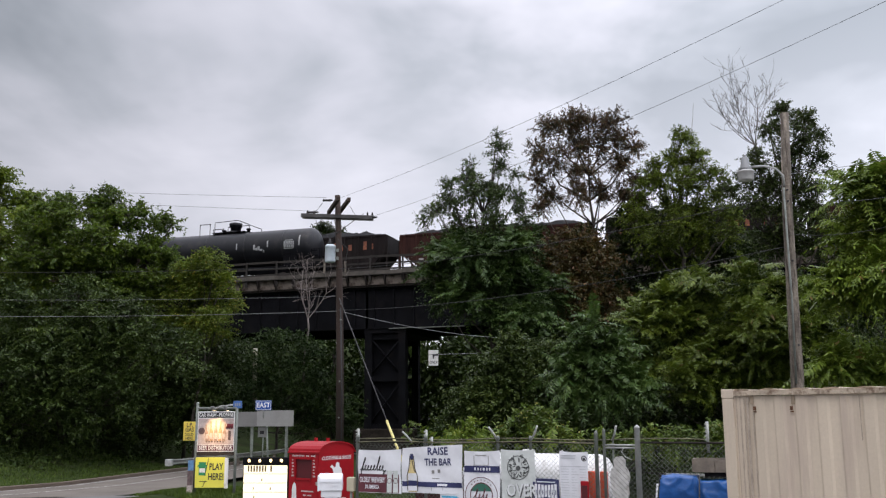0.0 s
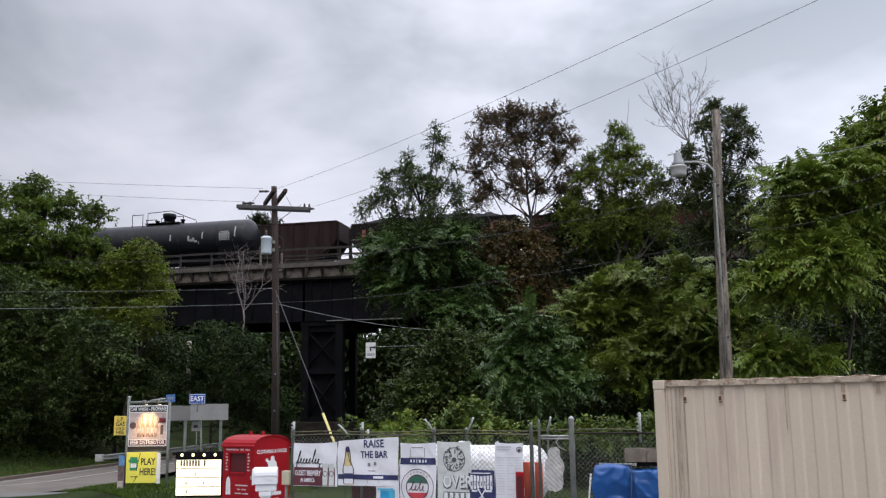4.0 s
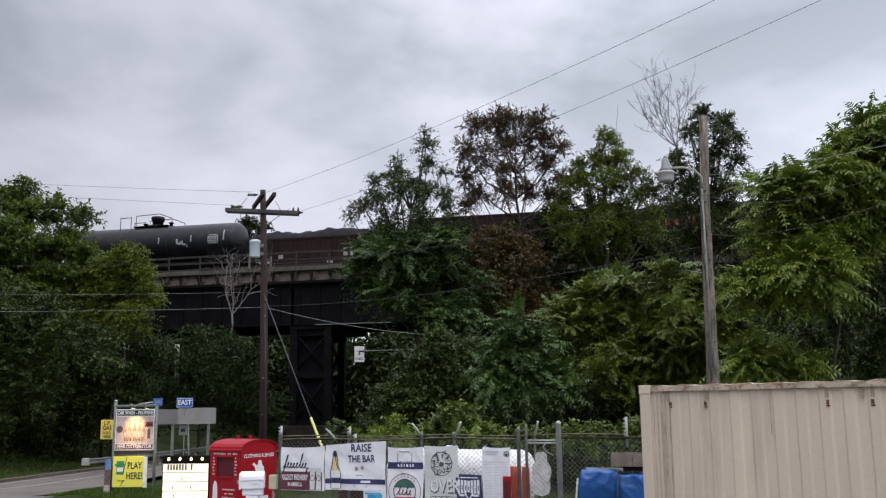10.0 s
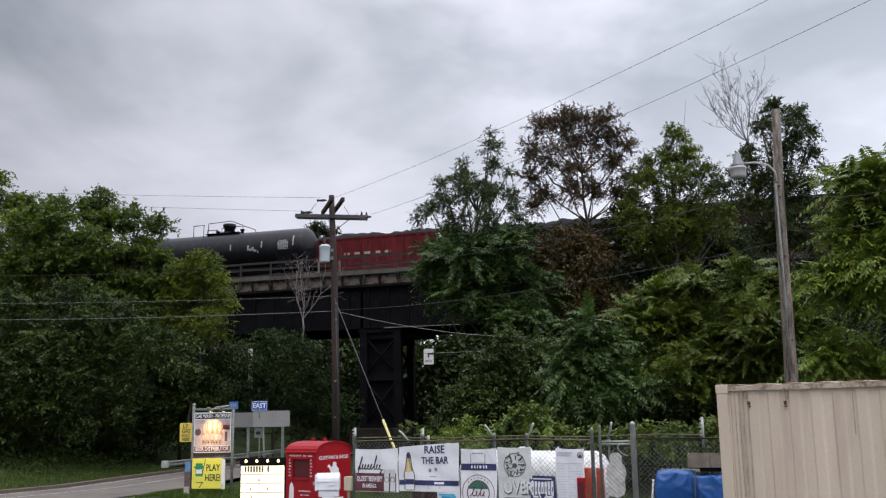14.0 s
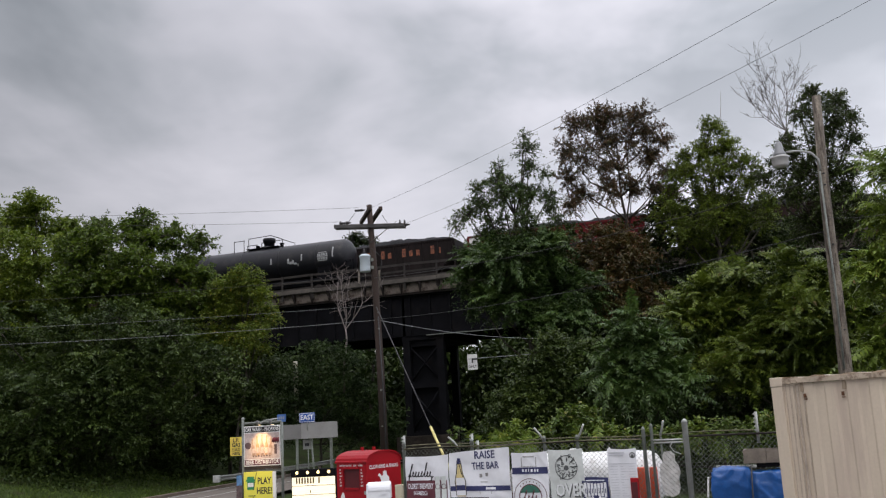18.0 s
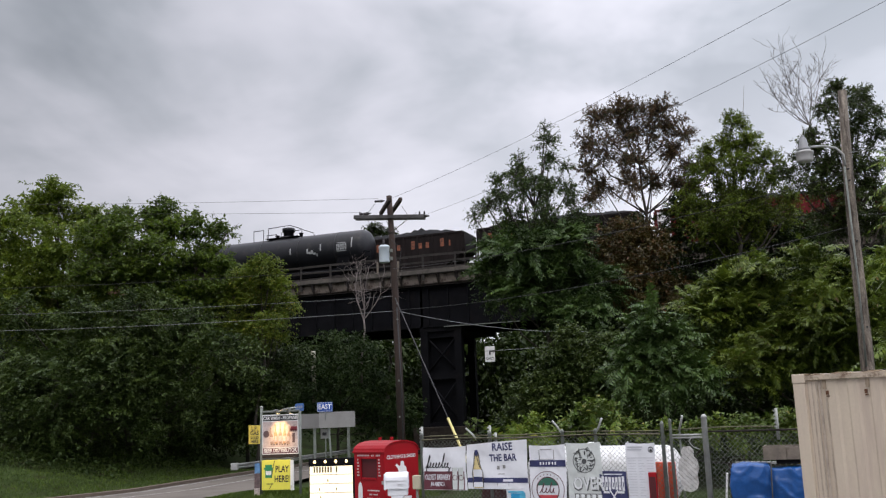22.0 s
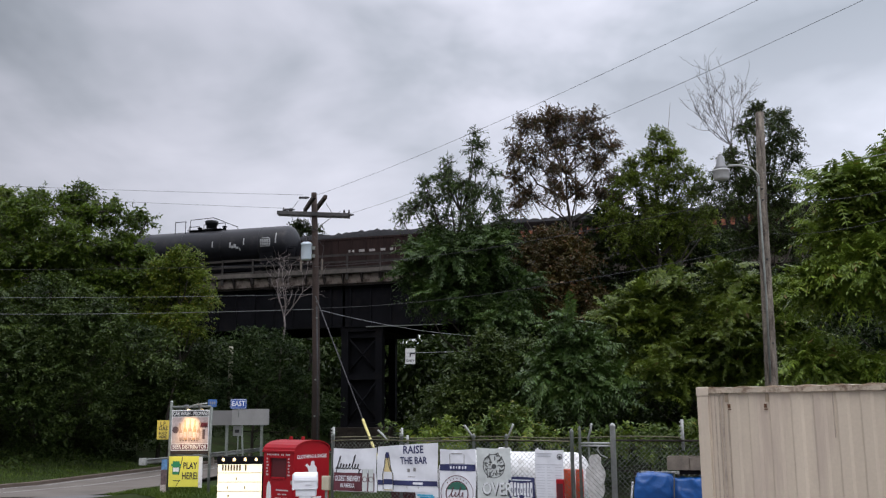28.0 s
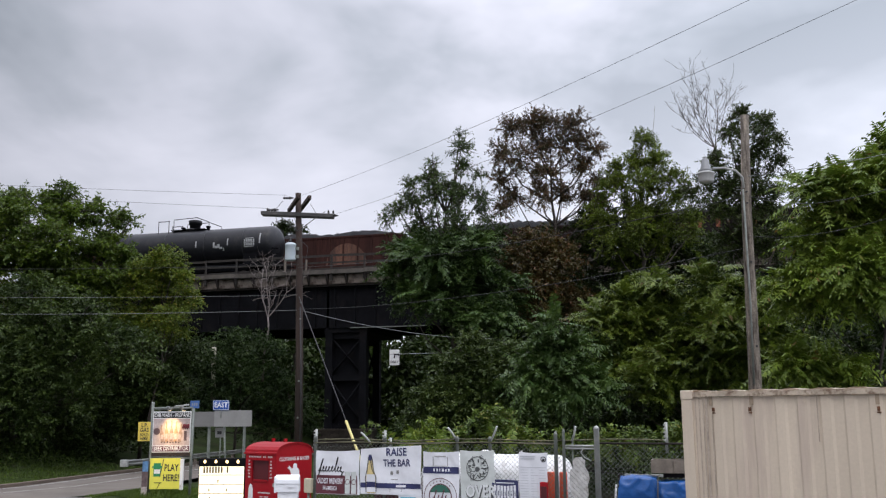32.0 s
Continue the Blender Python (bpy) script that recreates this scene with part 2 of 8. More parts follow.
LIME = mat("lime_yellow_board", (0.72, 0.68, 0.09), 0.5, 0, 0.06, 2, 0.03)
GREEN_INK = mat("green_ink", (0.02, 0.22, 0.09), 0.5, 0, 0.1, 2, 0)
BLUE_SIGN = mat("blue_sign_sheeting", (0.012, 0.075, 0.34), 0.4, 0, 0.1, 2, 0)
SIGN_GREY = mat("bare_aluminium_sign_back", (0.29, 0.285, 0.275), 0.55, 0.3, 0.12, 1.5, 0.05, 20)
TARP = mat("blue_tarpaulin", (0.006, 0.072, 0.262), 0.33, 0, 0.25, 2.2, 0.3, 14)
PALLET = mat("raw_timber", (0.30, 0.21, 0.13), 0.85, 0, 0.25, 4, 0.3, 25)
OLDWOOD = mat("grey_old_timber", (0.17, 0.145, 0.12), 0.9, 0, 0.3, 4, 0.3, 25)
ORANGE = mat("orange_red_post_paint", (0.62, 0.085, 0.03), 0.5, 0, 0.12, 2, 0.05)
ASPHALT = mat("worn_road_asphalt", (0.145, 0.128, 0.110), 0.9, 0, 0.2, 0.5, 0.3, 30, spec=0.2, dirt=(0.115, 0.100, 0.085), dirt_amount=0.35)
LOT = mat("lot_asphalt", (0.115, 0.112, 0.108), 0.92, 0, 0.2, 0.4, 0.4, 25)
KERB = mat("kerb_concrete", (0.105, 0.080, 0.060), 0.9, 0, 0.2, 2, 0.3, 25)
LINE_PAINT = mat("worn_white_line", (0.42, 0.41, 0.39), 0.8, 0, 0.2, 3, 0.1)
SOIL = mat("grass_and_dirt", (0.030, 0.044, 0.014), 0.95, 0, 0.45, 0.35, 0.5, 9, spec=0.05, dirt=(0.030, 0.023, 0.016), dirt_amount=0.3)
COAL = mat("coal", (0.011, 0.011, 0.012), 0.85, 0, 0.6, 6, 0.9, 9, spec=0.2)
TRANSF = mat("pale_grey_transformer_paint", (0.56, 0.63, 0.68), 0.45, 0, 0.08, 2, 0.03)
CERAMIC = mat("dark_glazed_insulator", (0.035, 0.032, 0.032), 0.25, 0, 0.1, 4, 0)
YGUARD = mat("yellow_guy_guard", (0.62, 0.54, 0.20), 0.5, 0, 0.12, 3, 0.05)
PLASTIC_WHITE = mat("white_plastic", (0.72, 0.73, 0.75), 0.4, 0, 0.06, 2, 0.02)
LAMP_GREY = mat("grey_lamp_housing", (0.20, 0.205, 0.21), 0.5, 0.3, 0.1, 4, 0.05)
LAMP_LENS = mat("cloudy_lamp_refractor", (0.45, 0.45, 0.44), 0.25, 0, 0.1, 6, 0.1, 40)

# ---------------------------------------------------------------- mesh helpers
def bm_box(bm, x0, y0, z0, x1, y1, z1, bevel=0.0):
    vs = [bm.verts.new(p) for p in ((x0, y0, z0), (x1, y0, z0), (x1, y1, z0), (x0, y1, z0), (x0, y0, z1), (x1, y0, z1), (x1, y1, z1), (x0, y1, z1))]
    fs = [bm.faces.new([vs[i] for i in f]) for f in ((3, 2, 1, 0), (4, 5, 6, 7), (0, 1, 5, 4), (1, 2, 6, 5), (2, 3, 7, 6), (3, 0, 4, 7))]
    if bevel:
        es = list({e for f in fs for e in f.edges})
        bmesh.ops.bevel(bm, geom=es, offset=bevel, segments=2, profile=0.6, affect="EDGES")
    return bm


def bm_tube(bm, pts, radii, sides=8, cap=True):
    """A tube through pts with a radius at each."""
    pts = [Vector(p) for p in pts]
    if isinstance(radii, (int, float)):
        radii = [radii] * len(pts)
    rings = []
    for i, p in enumerate(pts):
        d = (pts[min(i + 1, len(pts) - 1)] - pts[max(i - 1, 0)])
        d = d.normalized() if d.length > 1e-9 else Vector((0, 0, 1))
        a = d.cross(Vector((0, 1, 0)) if abs(d.y) < 0.9 else Vector((1, 0, 0))).normalized()
        b = d.cross(a)
        rings.append([bm.verts.new(p + radii[i] * (a * math.cos(2 * math.pi * k / sides) + b * math.sin(2 * math.pi * k / sides))) for k in range(sides)])
    for r0, r1 in zip(rings, rings[1:]):
        for k in range(sides):
            f = bm.faces.new((r0[k], r0[(k + 1) % sides], r1[(k + 1) % sides], r1[k]))
            f.smooth = True
    if cap and sides > 2:
        bm.faces.new(rings[0][::-1])
        bm.faces.new(rings[-1])
    return bm


def bm_lathe(bm, profile, centre=(0, 0, 0), sides=16, axis="z"):
    """Turns a profile of (radius, height) round an axis."""
    rings = []
    for r, h in profile:
        ring = []
        for k in range(sides):
            a = 2 * math.pi * k / sides
            p = (r * math.cos(a), r * math.sin(a), h)
            if axis == "x":
                p = (h, p[0], p[1])
            elif axis == "y":
                p = (p[0], h, p[1])
            ring.append(bm.verts.new(Vector(p) + Vector(centre)))
        rings.append(ring)
    for r0, r1 in zip(rings, rings[1:]):
        for k in range(sides):
            f = bm.faces.new((r0[k], r0[(k + 1) % sides], r1[(k + 1) % sides], r1[k]))
            f.smooth = True
    bm.faces.new(rings[0][::-1])
    bm.faces.new(rings[-1])
    return bm


def bm_poly(bm, pts, depth=0.0, axis=1):
    """A flat outline (x, z) in the plane y = 0, thickened backwards by depth."""
    f = bm.faces.new([bm.verts.new((p[0], 0, p[1])) for p in pts])
    if depth:
        ext = bmesh.ops.extrude_face_region(bm, geom=[f])
        for v in ext["geom"]:
            if isinstance(v, bmesh.types.BMVert):
                v.co.y += depth
    return bm


def finish(bm, name, material):
    bmesh.ops.recalc_face_normals(bm, faces=bm.faces[:])
    me = bpy.data.meshes.new(name)
    bm.to_mesh(me)
    bm.free()
    me.materials.append(material)
    return me


def part(name, bm, material, parent, label=""):
    """One mesh object under a thing or under a part."""
    ob = new(name, finish(bm, name, material) if isinstance(bm, bmesh.types.BMesh) else bm)
    if not isinstance(bm, bmesh.types.BMesh) and not ob.data.materials:
        ob.data.materials.append(material)
    ob.parent = parent
    if label:
        ob["label"] = label
    return ob


def thing(name, label, category, m=None, group="", kind=""):
    e = new(name)
    e.empty_display_size = 0.2
    if m is not None:
        e.matrix_world = m
    return tagged(e, label, category, group, kind)


def solid(name, bm, material, label, category, m=None, group="", kind=""):
    ob = new(name, finish(bm, name, material))
    if m is not None:
        ob.matrix_world = m
    return tagged(ob, label, category, group, kind)


def B(*a, **k):
    return bm_box(bmesh.new(), *a, **k)


def T(*a, **k):
    return bm_tube(bmesh.new(), *a, **k)


def words(text, size, material, parent, x, y, z, name="lettering", wide=1.0, label=""):
    """Flat lettering that stands in the plane y, facing -y, centred at x, with its middle at z."""
    cu = bpy.data.curves.new(name, "FONT")
    cu.body, cu.size, cu.align_x, cu.align_y = text, size, "CENTER", "CENTER"
    cu.resolution_u, cu.offset = 2, size * 0.022
    tmp = new(name, cu)
    me = bpy.data.meshes.new_from_object(tmp)
    bpy.data.objects.remove(tmp)
    for v in me.vertices:
        v.co = (x + v.co.x * wide, y, z + v.co.y)
    me.materials.clear()
    me.materials.append(material)
    return part(name, me, material, parent, label)


def bars(parent, material, rows, y, name="print_bar"):
    """Unreadable print as plain bars: rows of (x0, x1, z0, z1)."""
    for x0, x1, z0, z1 in rows:
        part(name, B(x0, y - 0.001, z0, x1, y + 0.001, z1), material, parent)


def quick_mesh(name, verts, faces, material):
    """A mesh from numpy arrays of vertices and of equal-sided faces."""
    n = faces.shape[1]
    me = bpy.data.meshes.new(name)
    me.vertices.add(len(verts))
    me.vertices.foreach_set("co", np.ascontiguousarray(verts, dtype=np.float32).ravel())
    me.loops.add(faces.size)
    me.loops.foreach_set("vertex_index", np.ascontiguousarray(faces, dtype=np.int32).ravel())
    me.polygons.add(len(faces))
    me.polygons.foreach_set("loop_start", np.arange(0, faces.size, n, dtype=np.int32))
    me.update(calc_edges=True)
    me.materials.append(material)
    return me

# ---------------------------------------------------------------- ground, road, lot
def smooth(a, b, v):
    t = np.clip((v - a) / (b - a), 0, 1)
    return t * t * (3 - 2 * t)


ROAD_FAR = [(-46, 6), (-29, 22), (-22.5, 31.5), (-19.2, 38.1), (-18.1, 46.1), (-16.9, 53), (-15.7, 62), (-15.2, 70), (-14.6, 90), (-12, 440)]
ROAD_NEAR = [(-34, 6), (-22, 20), (-17.0, 28.5), (-14.4, 34.4), (-13.4, 39.1), (-13.0, 47), (-12.6, 54), (-12.2, 62), (-11.9, 70), (-11.0, 90), (-8, 440)]


def edge_x(edge, y):
    return np.interp(y, [p[1] for p in edge], [p[0] for p in edge])


def ground_z(x, y):
    """Height of the land: a yard, a road a little lower, wooded slopes on both sides of the underpass."""
    z = -0.32 * smooth(28, 34, y)
    mound = 0.35 * np.exp(-(((x + 9.6) / 2.6) ** 2 + ((y - 28.5) / 3.0) ** 2))
    left = 5.0 * smooth(0.5, 22, edge_x(ROAD_FAR, y) - x - 0.6) * smooth(26, 48, y)
    right = 9.5 * smooth(-6.5, 6, x) * smooth(38, 60, y)
    return z + mound + left + right + np.where(y > 76, 10.0 * smooth(82, 104, y + 0.2 * x) * (1 - smooth(430, 520, y)), 0) * smooth(1.8, 4.8, np.abs(x + 13.0))


def build_ground():
    xs = np.concatenate([np.linspace(-2500, -80, 12), np.linspace(-70, 70, 141), np.linspace(80, 2500, 12)])
    ys = np.concatenate([np.linspace(-2500, -40, 10), np.linspace(-30, 110, 141), np.linspace(120, 2500, 12)])
    gx, gy = np.meshgrid(xs, ys)
    gz = ground_z(gx, gy)
    rng = np.random.default_rng(5)
    gz = gz + rng.normal(0, 0.02, gz.shape) * (np.abs(gx) < 70) * (gy > 31) - 0.03 * (gy < 15)
    inside = (gx > edge_x(ROAD_FAR, gy) - 1.0) & (gx < edge_x(ROAD_NEAR, gy) + 0.4) & (gy > 6) & (gy < 430)
    gz = np.where(inside, np.minimum(gz, ground_z(gx, gy) - 0.12), gz)
    v = np.stack([gx, gy, gz], -1).reshape(-1, 3)
    w = len(xs)
    i = np.arange(len(v)).reshape(len(ys), w)
    f = np.stack([i[:-1, :-1], i[:-1, 1:], i[1:, 1:], i[1:, :-1]], -1).reshape(-1, 4)
    me = quick_mesh("ground", v, f, SOIL)
    me.polygons.foreach_set("use_smooth", np.ones(len(f), bool))
    tagged(new("ground", me), "rough grass and bare earth under the trees", "ground", kind="structure")


def strip(name, left, right, z_off, material, label, category):
    """A surface between two edge lines, laid over the land."""
    ys = np.unique(np.concatenate([np.linspace(6, 110, 120), np.linspace(110, 430, 12)]))
    a = np.stack([left(ys), ys, 0 * ys], -1)
    b = np.stack([right(ys), ys, 0 * ys], -1)
    rows = [a + (b - a) * k for k in np.linspace(0, 1, 9)]
    v = np.stack(rows, 1)
    base = -0.32 * smooth(28, 34, v[..., 1])
    v[..., 2] = base + z_off
    n = 9
    i = np.arange(v.shape[0] * n).reshape(-1, n)
    f = np.stack([i[:-1, :-1], i[:-1, 1:], i[1:, 1:], i[1:, :-1]], -1).reshape(-1, 4)
    return tagged(new(name, quick_mesh(name, v.reshape(-1, 3), f, material)), label, category, kind="structure")


build_ground()
strip("road", lambda y: edge_x(ROAD_FAR, y), lambda y: edge_x(ROAD_NEAR, y), 0.06, ASPHALT, "worn light grey asphalt road running under the railway", "road")
for k, (name, off) in enumerate((("edge_line", 0.35), ("centre_line", 2.3))):
    strip(name, lambda y, o=off: edge_x(ROAD_FAR, y) + o, lambda y, o=off: edge_x(ROAD_FAR, y) + o + 0.10, 0.068, LINE_PAINT, "worn pale painted line along the road", "road marking")


def build_kerb():
    ys = np.linspace(20, 60, 60)
    bm = bmesh.new()
    prev = None
    for y in ys:
        x = float(edge_x(ROAD_FAR, y)); z = float(-0.32 * smooth(28, 34, y))
        ring = [bm.verts.new(p) for p in ((x + 0.0, y, z - 0.1), (x + 0.0, y, z + 0.19), (x - 0.16, y, z + 0.21), (x - 0.16, y, z - 0.1))]
        if prev:
            for k in range(3):
                bm.faces.new((prev[k], prev[k + 1], ring[k + 1], ring[k]))
        prev = ring
    solid("kerb", bm, KERB, "low stained concrete kerb along the road", "kerb", kind="structure")


build_kerb()


def build_lot():
    """The trader's asphalt yard and its way out to the road."""
    bm = bmesh.new()
    out = [(-40, -30), (40, -30), (40, 15), (9, 17), (3, 21.0), (-6.0, 23.8), (-8.0, 24.8), (-10.6, 27.2), (-12.6, 30.0), (-13.8, 33.2), (-15.0, 33.4), (-18, 28), (-24, 20), (-40, 4)]
    vs = [bm.verts.new((x, y, 0.03 - 0.29 * float(smooth(28, 34, y)))) for x, y in out]
    bm.faces.new(vs)
    bmesh.ops.triangulate(bm, faces=bm.faces[:])
    solid("yard_pavement", bm, LOT, "dark worn asphalt yard with an exit to the road", "pavement", kind="structure")


build_lot()

# ---------------------------------------------------------------- railway bridge, in its own axes: x along the track, y away from the eye
BRIDGE_AT, BRIDGE_TURN = (-11.5, 68.0), -12.4
BR = pose(BRIDGE_AT[0], BRIDGE_AT[1], 0, 0, 0, BRIDGE_TURN)
WALK_Z, RAIL_Z = 13.1, 12.75


def build_bridge():
    br = thing("railway_bridge", "sooty black steel girder railway bridge with a railed walkway", "bridge", BR, kind="structure")
    x0, x1 = -150.0, 200.0
    part("deck", B(x0, 0.9, 11.9, x1, 9.6, 12.45), STEEL_BLACK, br, "dark timber and ballast deck")
    part("walkway", B(x0, -0.15, WALK_Z - 0.22, x1, 1.3, WALK_Z), RAILWOOD, br, "weathered plank walkway")
    # fascia below the walkway in panels, each between two brackets
    span = 1.52
    n0, n1 = -14, 26
    fasc = finish(B(0.03, 0.12, 12.18, span - 0.03, 0.40, WALK_Z - 0.22, bevel=0.015), "fascia_panel", CONCRETE_RUST)
    bm = bmesh.new()
    bm_poly(bm, [(0, 12.05), (0, 12.90), (-0.55, 12.90)], 0.09)
    bmesh.ops.rotate(bm, verts=bm.verts[:], cent=(0, 0, 0), matrix=Matrix.Rotation(radians(90), 3, "Z"))
    bracket = finish(bm, "bracket", RUST_STEEL)
    post = finish(bm_box(bm_box(bmesh.new(), -0.06, -0.12, 12.5, 0.06, 0.0, 14.40), -0.09, -0.13, 12.45, 0.09, 0.02, 12.9), "railing_post", RAILWOOD)
    for k in range(n0, n1):
        x = k * span
        p = part("fascia_panel", fasc, CONCRETE_RUST, br); p.location.x = x
        q = part("bracket", bracket, RUST_STEEL, br); q.location = (x, 0.12, 0)
    for k in range(-8, 15):
        p = part("railing_post", post, RAILWOOD, br); p.location.x = k * 2.62 + 0.3
    part("fascia_beam", B(x0, 0.3, 12.1, n0 * span, 0.5, 12.9), CONCRETE_RUST, br)
    part("fascia_beam", B(n1 * span, 0.3, 12.1, x1, 0.5, 12.9), CONCRETE_RUST, br)
    # plank rails, bay by bay, sagging and patched
    rng = np.random.default_rng(77)
    for k in range(-9, 15):
        for z, h in ((14.24, 0.17), (13.74, 0.13), (13.28, 0.13)):
            if rng.random() < 0.06 and h < 0.15:
                continue
            a, b = rng.normal(0, 0.025, 2)
            x = k * 2.62 + 0.3
            bm = bm_poly(bmesh.new(), [(x - 0.03, z + a), (x + 2.65, z + b), (x + 2.65, z + b + h), (x - 0.03, z + a + h)], 0.06)
            for v in bm.verts:
                v.co.y -= 0.05 + 0.004 * (k % 2)
            part("handrail", bm, RAILWOOD, br)
        if rng.random() < 0.35:
            x = k * 2.62 + rng.uniform(0.4, 1.9)
            part("nailed_board", B(x, -0.14, 13.15, x + 0.16, -0.12, 14.0 + rng.uniform(0, 0.3)), OLDWOOD, br)
    for k in range(-9, 15):
        x, a = k * 2.62 + 0.3, rng.normal(0, 0.02)
        part("toe_board", B(x + 0.02, -0.19, 12.93 + a, x + 2.6, -0.155, 13.24 + a), TOEWOOD, br)
    part("lower_flange", B(x0, 0.22, 12.04, x1, 0.62, 12.16), RUST_STEEL, br)
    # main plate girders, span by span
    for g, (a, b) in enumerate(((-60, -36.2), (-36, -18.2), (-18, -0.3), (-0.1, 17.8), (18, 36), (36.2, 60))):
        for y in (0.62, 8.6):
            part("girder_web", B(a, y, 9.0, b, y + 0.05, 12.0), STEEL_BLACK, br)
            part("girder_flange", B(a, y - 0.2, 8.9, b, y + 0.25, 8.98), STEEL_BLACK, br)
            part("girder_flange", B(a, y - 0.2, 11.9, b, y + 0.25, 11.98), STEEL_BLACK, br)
    # Added pale strip: the light on the girder's lower edge, put into colour.
    part("drip_edge", B(1.7, 0.30, 8.84, 7.6, 0.41, 8.90), GALV_DULL, br, "pale strip for the lit lower edge of the girder")
    stiff = finish(B(-0.05, 0.44, 9.0, 0.05, 0.62, 11.9), "stiffener", STEEL_BLACK)
    for k in range(-22, 30):
        s = part("stiffener", stiff, STEEL_BLACK, br); s.location.x = k * 1.6 + 0.4
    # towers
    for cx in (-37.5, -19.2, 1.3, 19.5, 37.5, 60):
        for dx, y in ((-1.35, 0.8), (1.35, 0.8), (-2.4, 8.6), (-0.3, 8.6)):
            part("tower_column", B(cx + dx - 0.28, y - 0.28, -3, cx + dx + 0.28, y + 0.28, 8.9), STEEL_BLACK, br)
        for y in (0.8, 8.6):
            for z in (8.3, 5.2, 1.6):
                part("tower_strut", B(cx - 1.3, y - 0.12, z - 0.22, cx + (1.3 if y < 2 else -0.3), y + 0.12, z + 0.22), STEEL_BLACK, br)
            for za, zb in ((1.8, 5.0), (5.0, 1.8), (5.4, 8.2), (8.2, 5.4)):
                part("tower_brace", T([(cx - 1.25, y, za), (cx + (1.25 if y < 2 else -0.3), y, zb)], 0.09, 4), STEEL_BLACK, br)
        part("pier_base", B(cx - 2.3, 0.1, -3, cx + 2.1, 1.9, 1.5, bevel=0.06), PIER, br, "dark brown concrete pier base")
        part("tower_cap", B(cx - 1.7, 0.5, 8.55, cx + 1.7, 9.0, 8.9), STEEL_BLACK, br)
        # Added black sheet behind the lattice, so the shaded openings stay dark.
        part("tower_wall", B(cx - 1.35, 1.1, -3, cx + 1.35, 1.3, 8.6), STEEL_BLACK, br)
    for y in (2.2, 3.64, 6.2, 7.64):
        part("rail", B(x0, y - 0.035, 12.6, x1, y + 0.035, RAIL_Z), RUST_STEEL, br)
    tie = finish(B(-0.12, 1.6, 12.45, 0.12, 8.3, 12.6), "sleeper", OLDWOOD)
    for k in range(-26, 50):
        s = part("sleeper", tie, OLDWOOD, br); s.location.x = k * 0.75
    return br


build_bridge()

# ---------------------------------------------------------------- rolling stock
def wheelset(parent, x, y):
    bm = bmesh.new()
    for s in (-0.72, 0.72):
        bm_lathe(bm, [(0.05, -0.07), (0.44, -0.07), (0.46, 0.0), (0.42, 0.06), (0.05, 0.07)], (0, y + s, 0.44), 14, "y")
    bm_tube(bm, [(0, y - 0.8, 0.44), (0, y + 0.8, 0.44)], 0.07, 8)
    p = part("wheelset", bm, RUST_STEEL, parent)
    p.location.x = x
    return p


def truck(car, x):
    t = part("truck_frame", B(-1.25, -1.02, 0.38, 1.25, -0.86, 0.66, bevel=0.05), RUST_STEEL, car)
    t.location.x = x
    t2 = part("truck_bolster", B(-0.25, -1.0, 0.5, 0.25, 1.0, 0.85), RUST_STEEL, car)
    t2.location.x = x
    for dx in (-0.85, 0.85):
        wheelset(car, x + dx, 0)


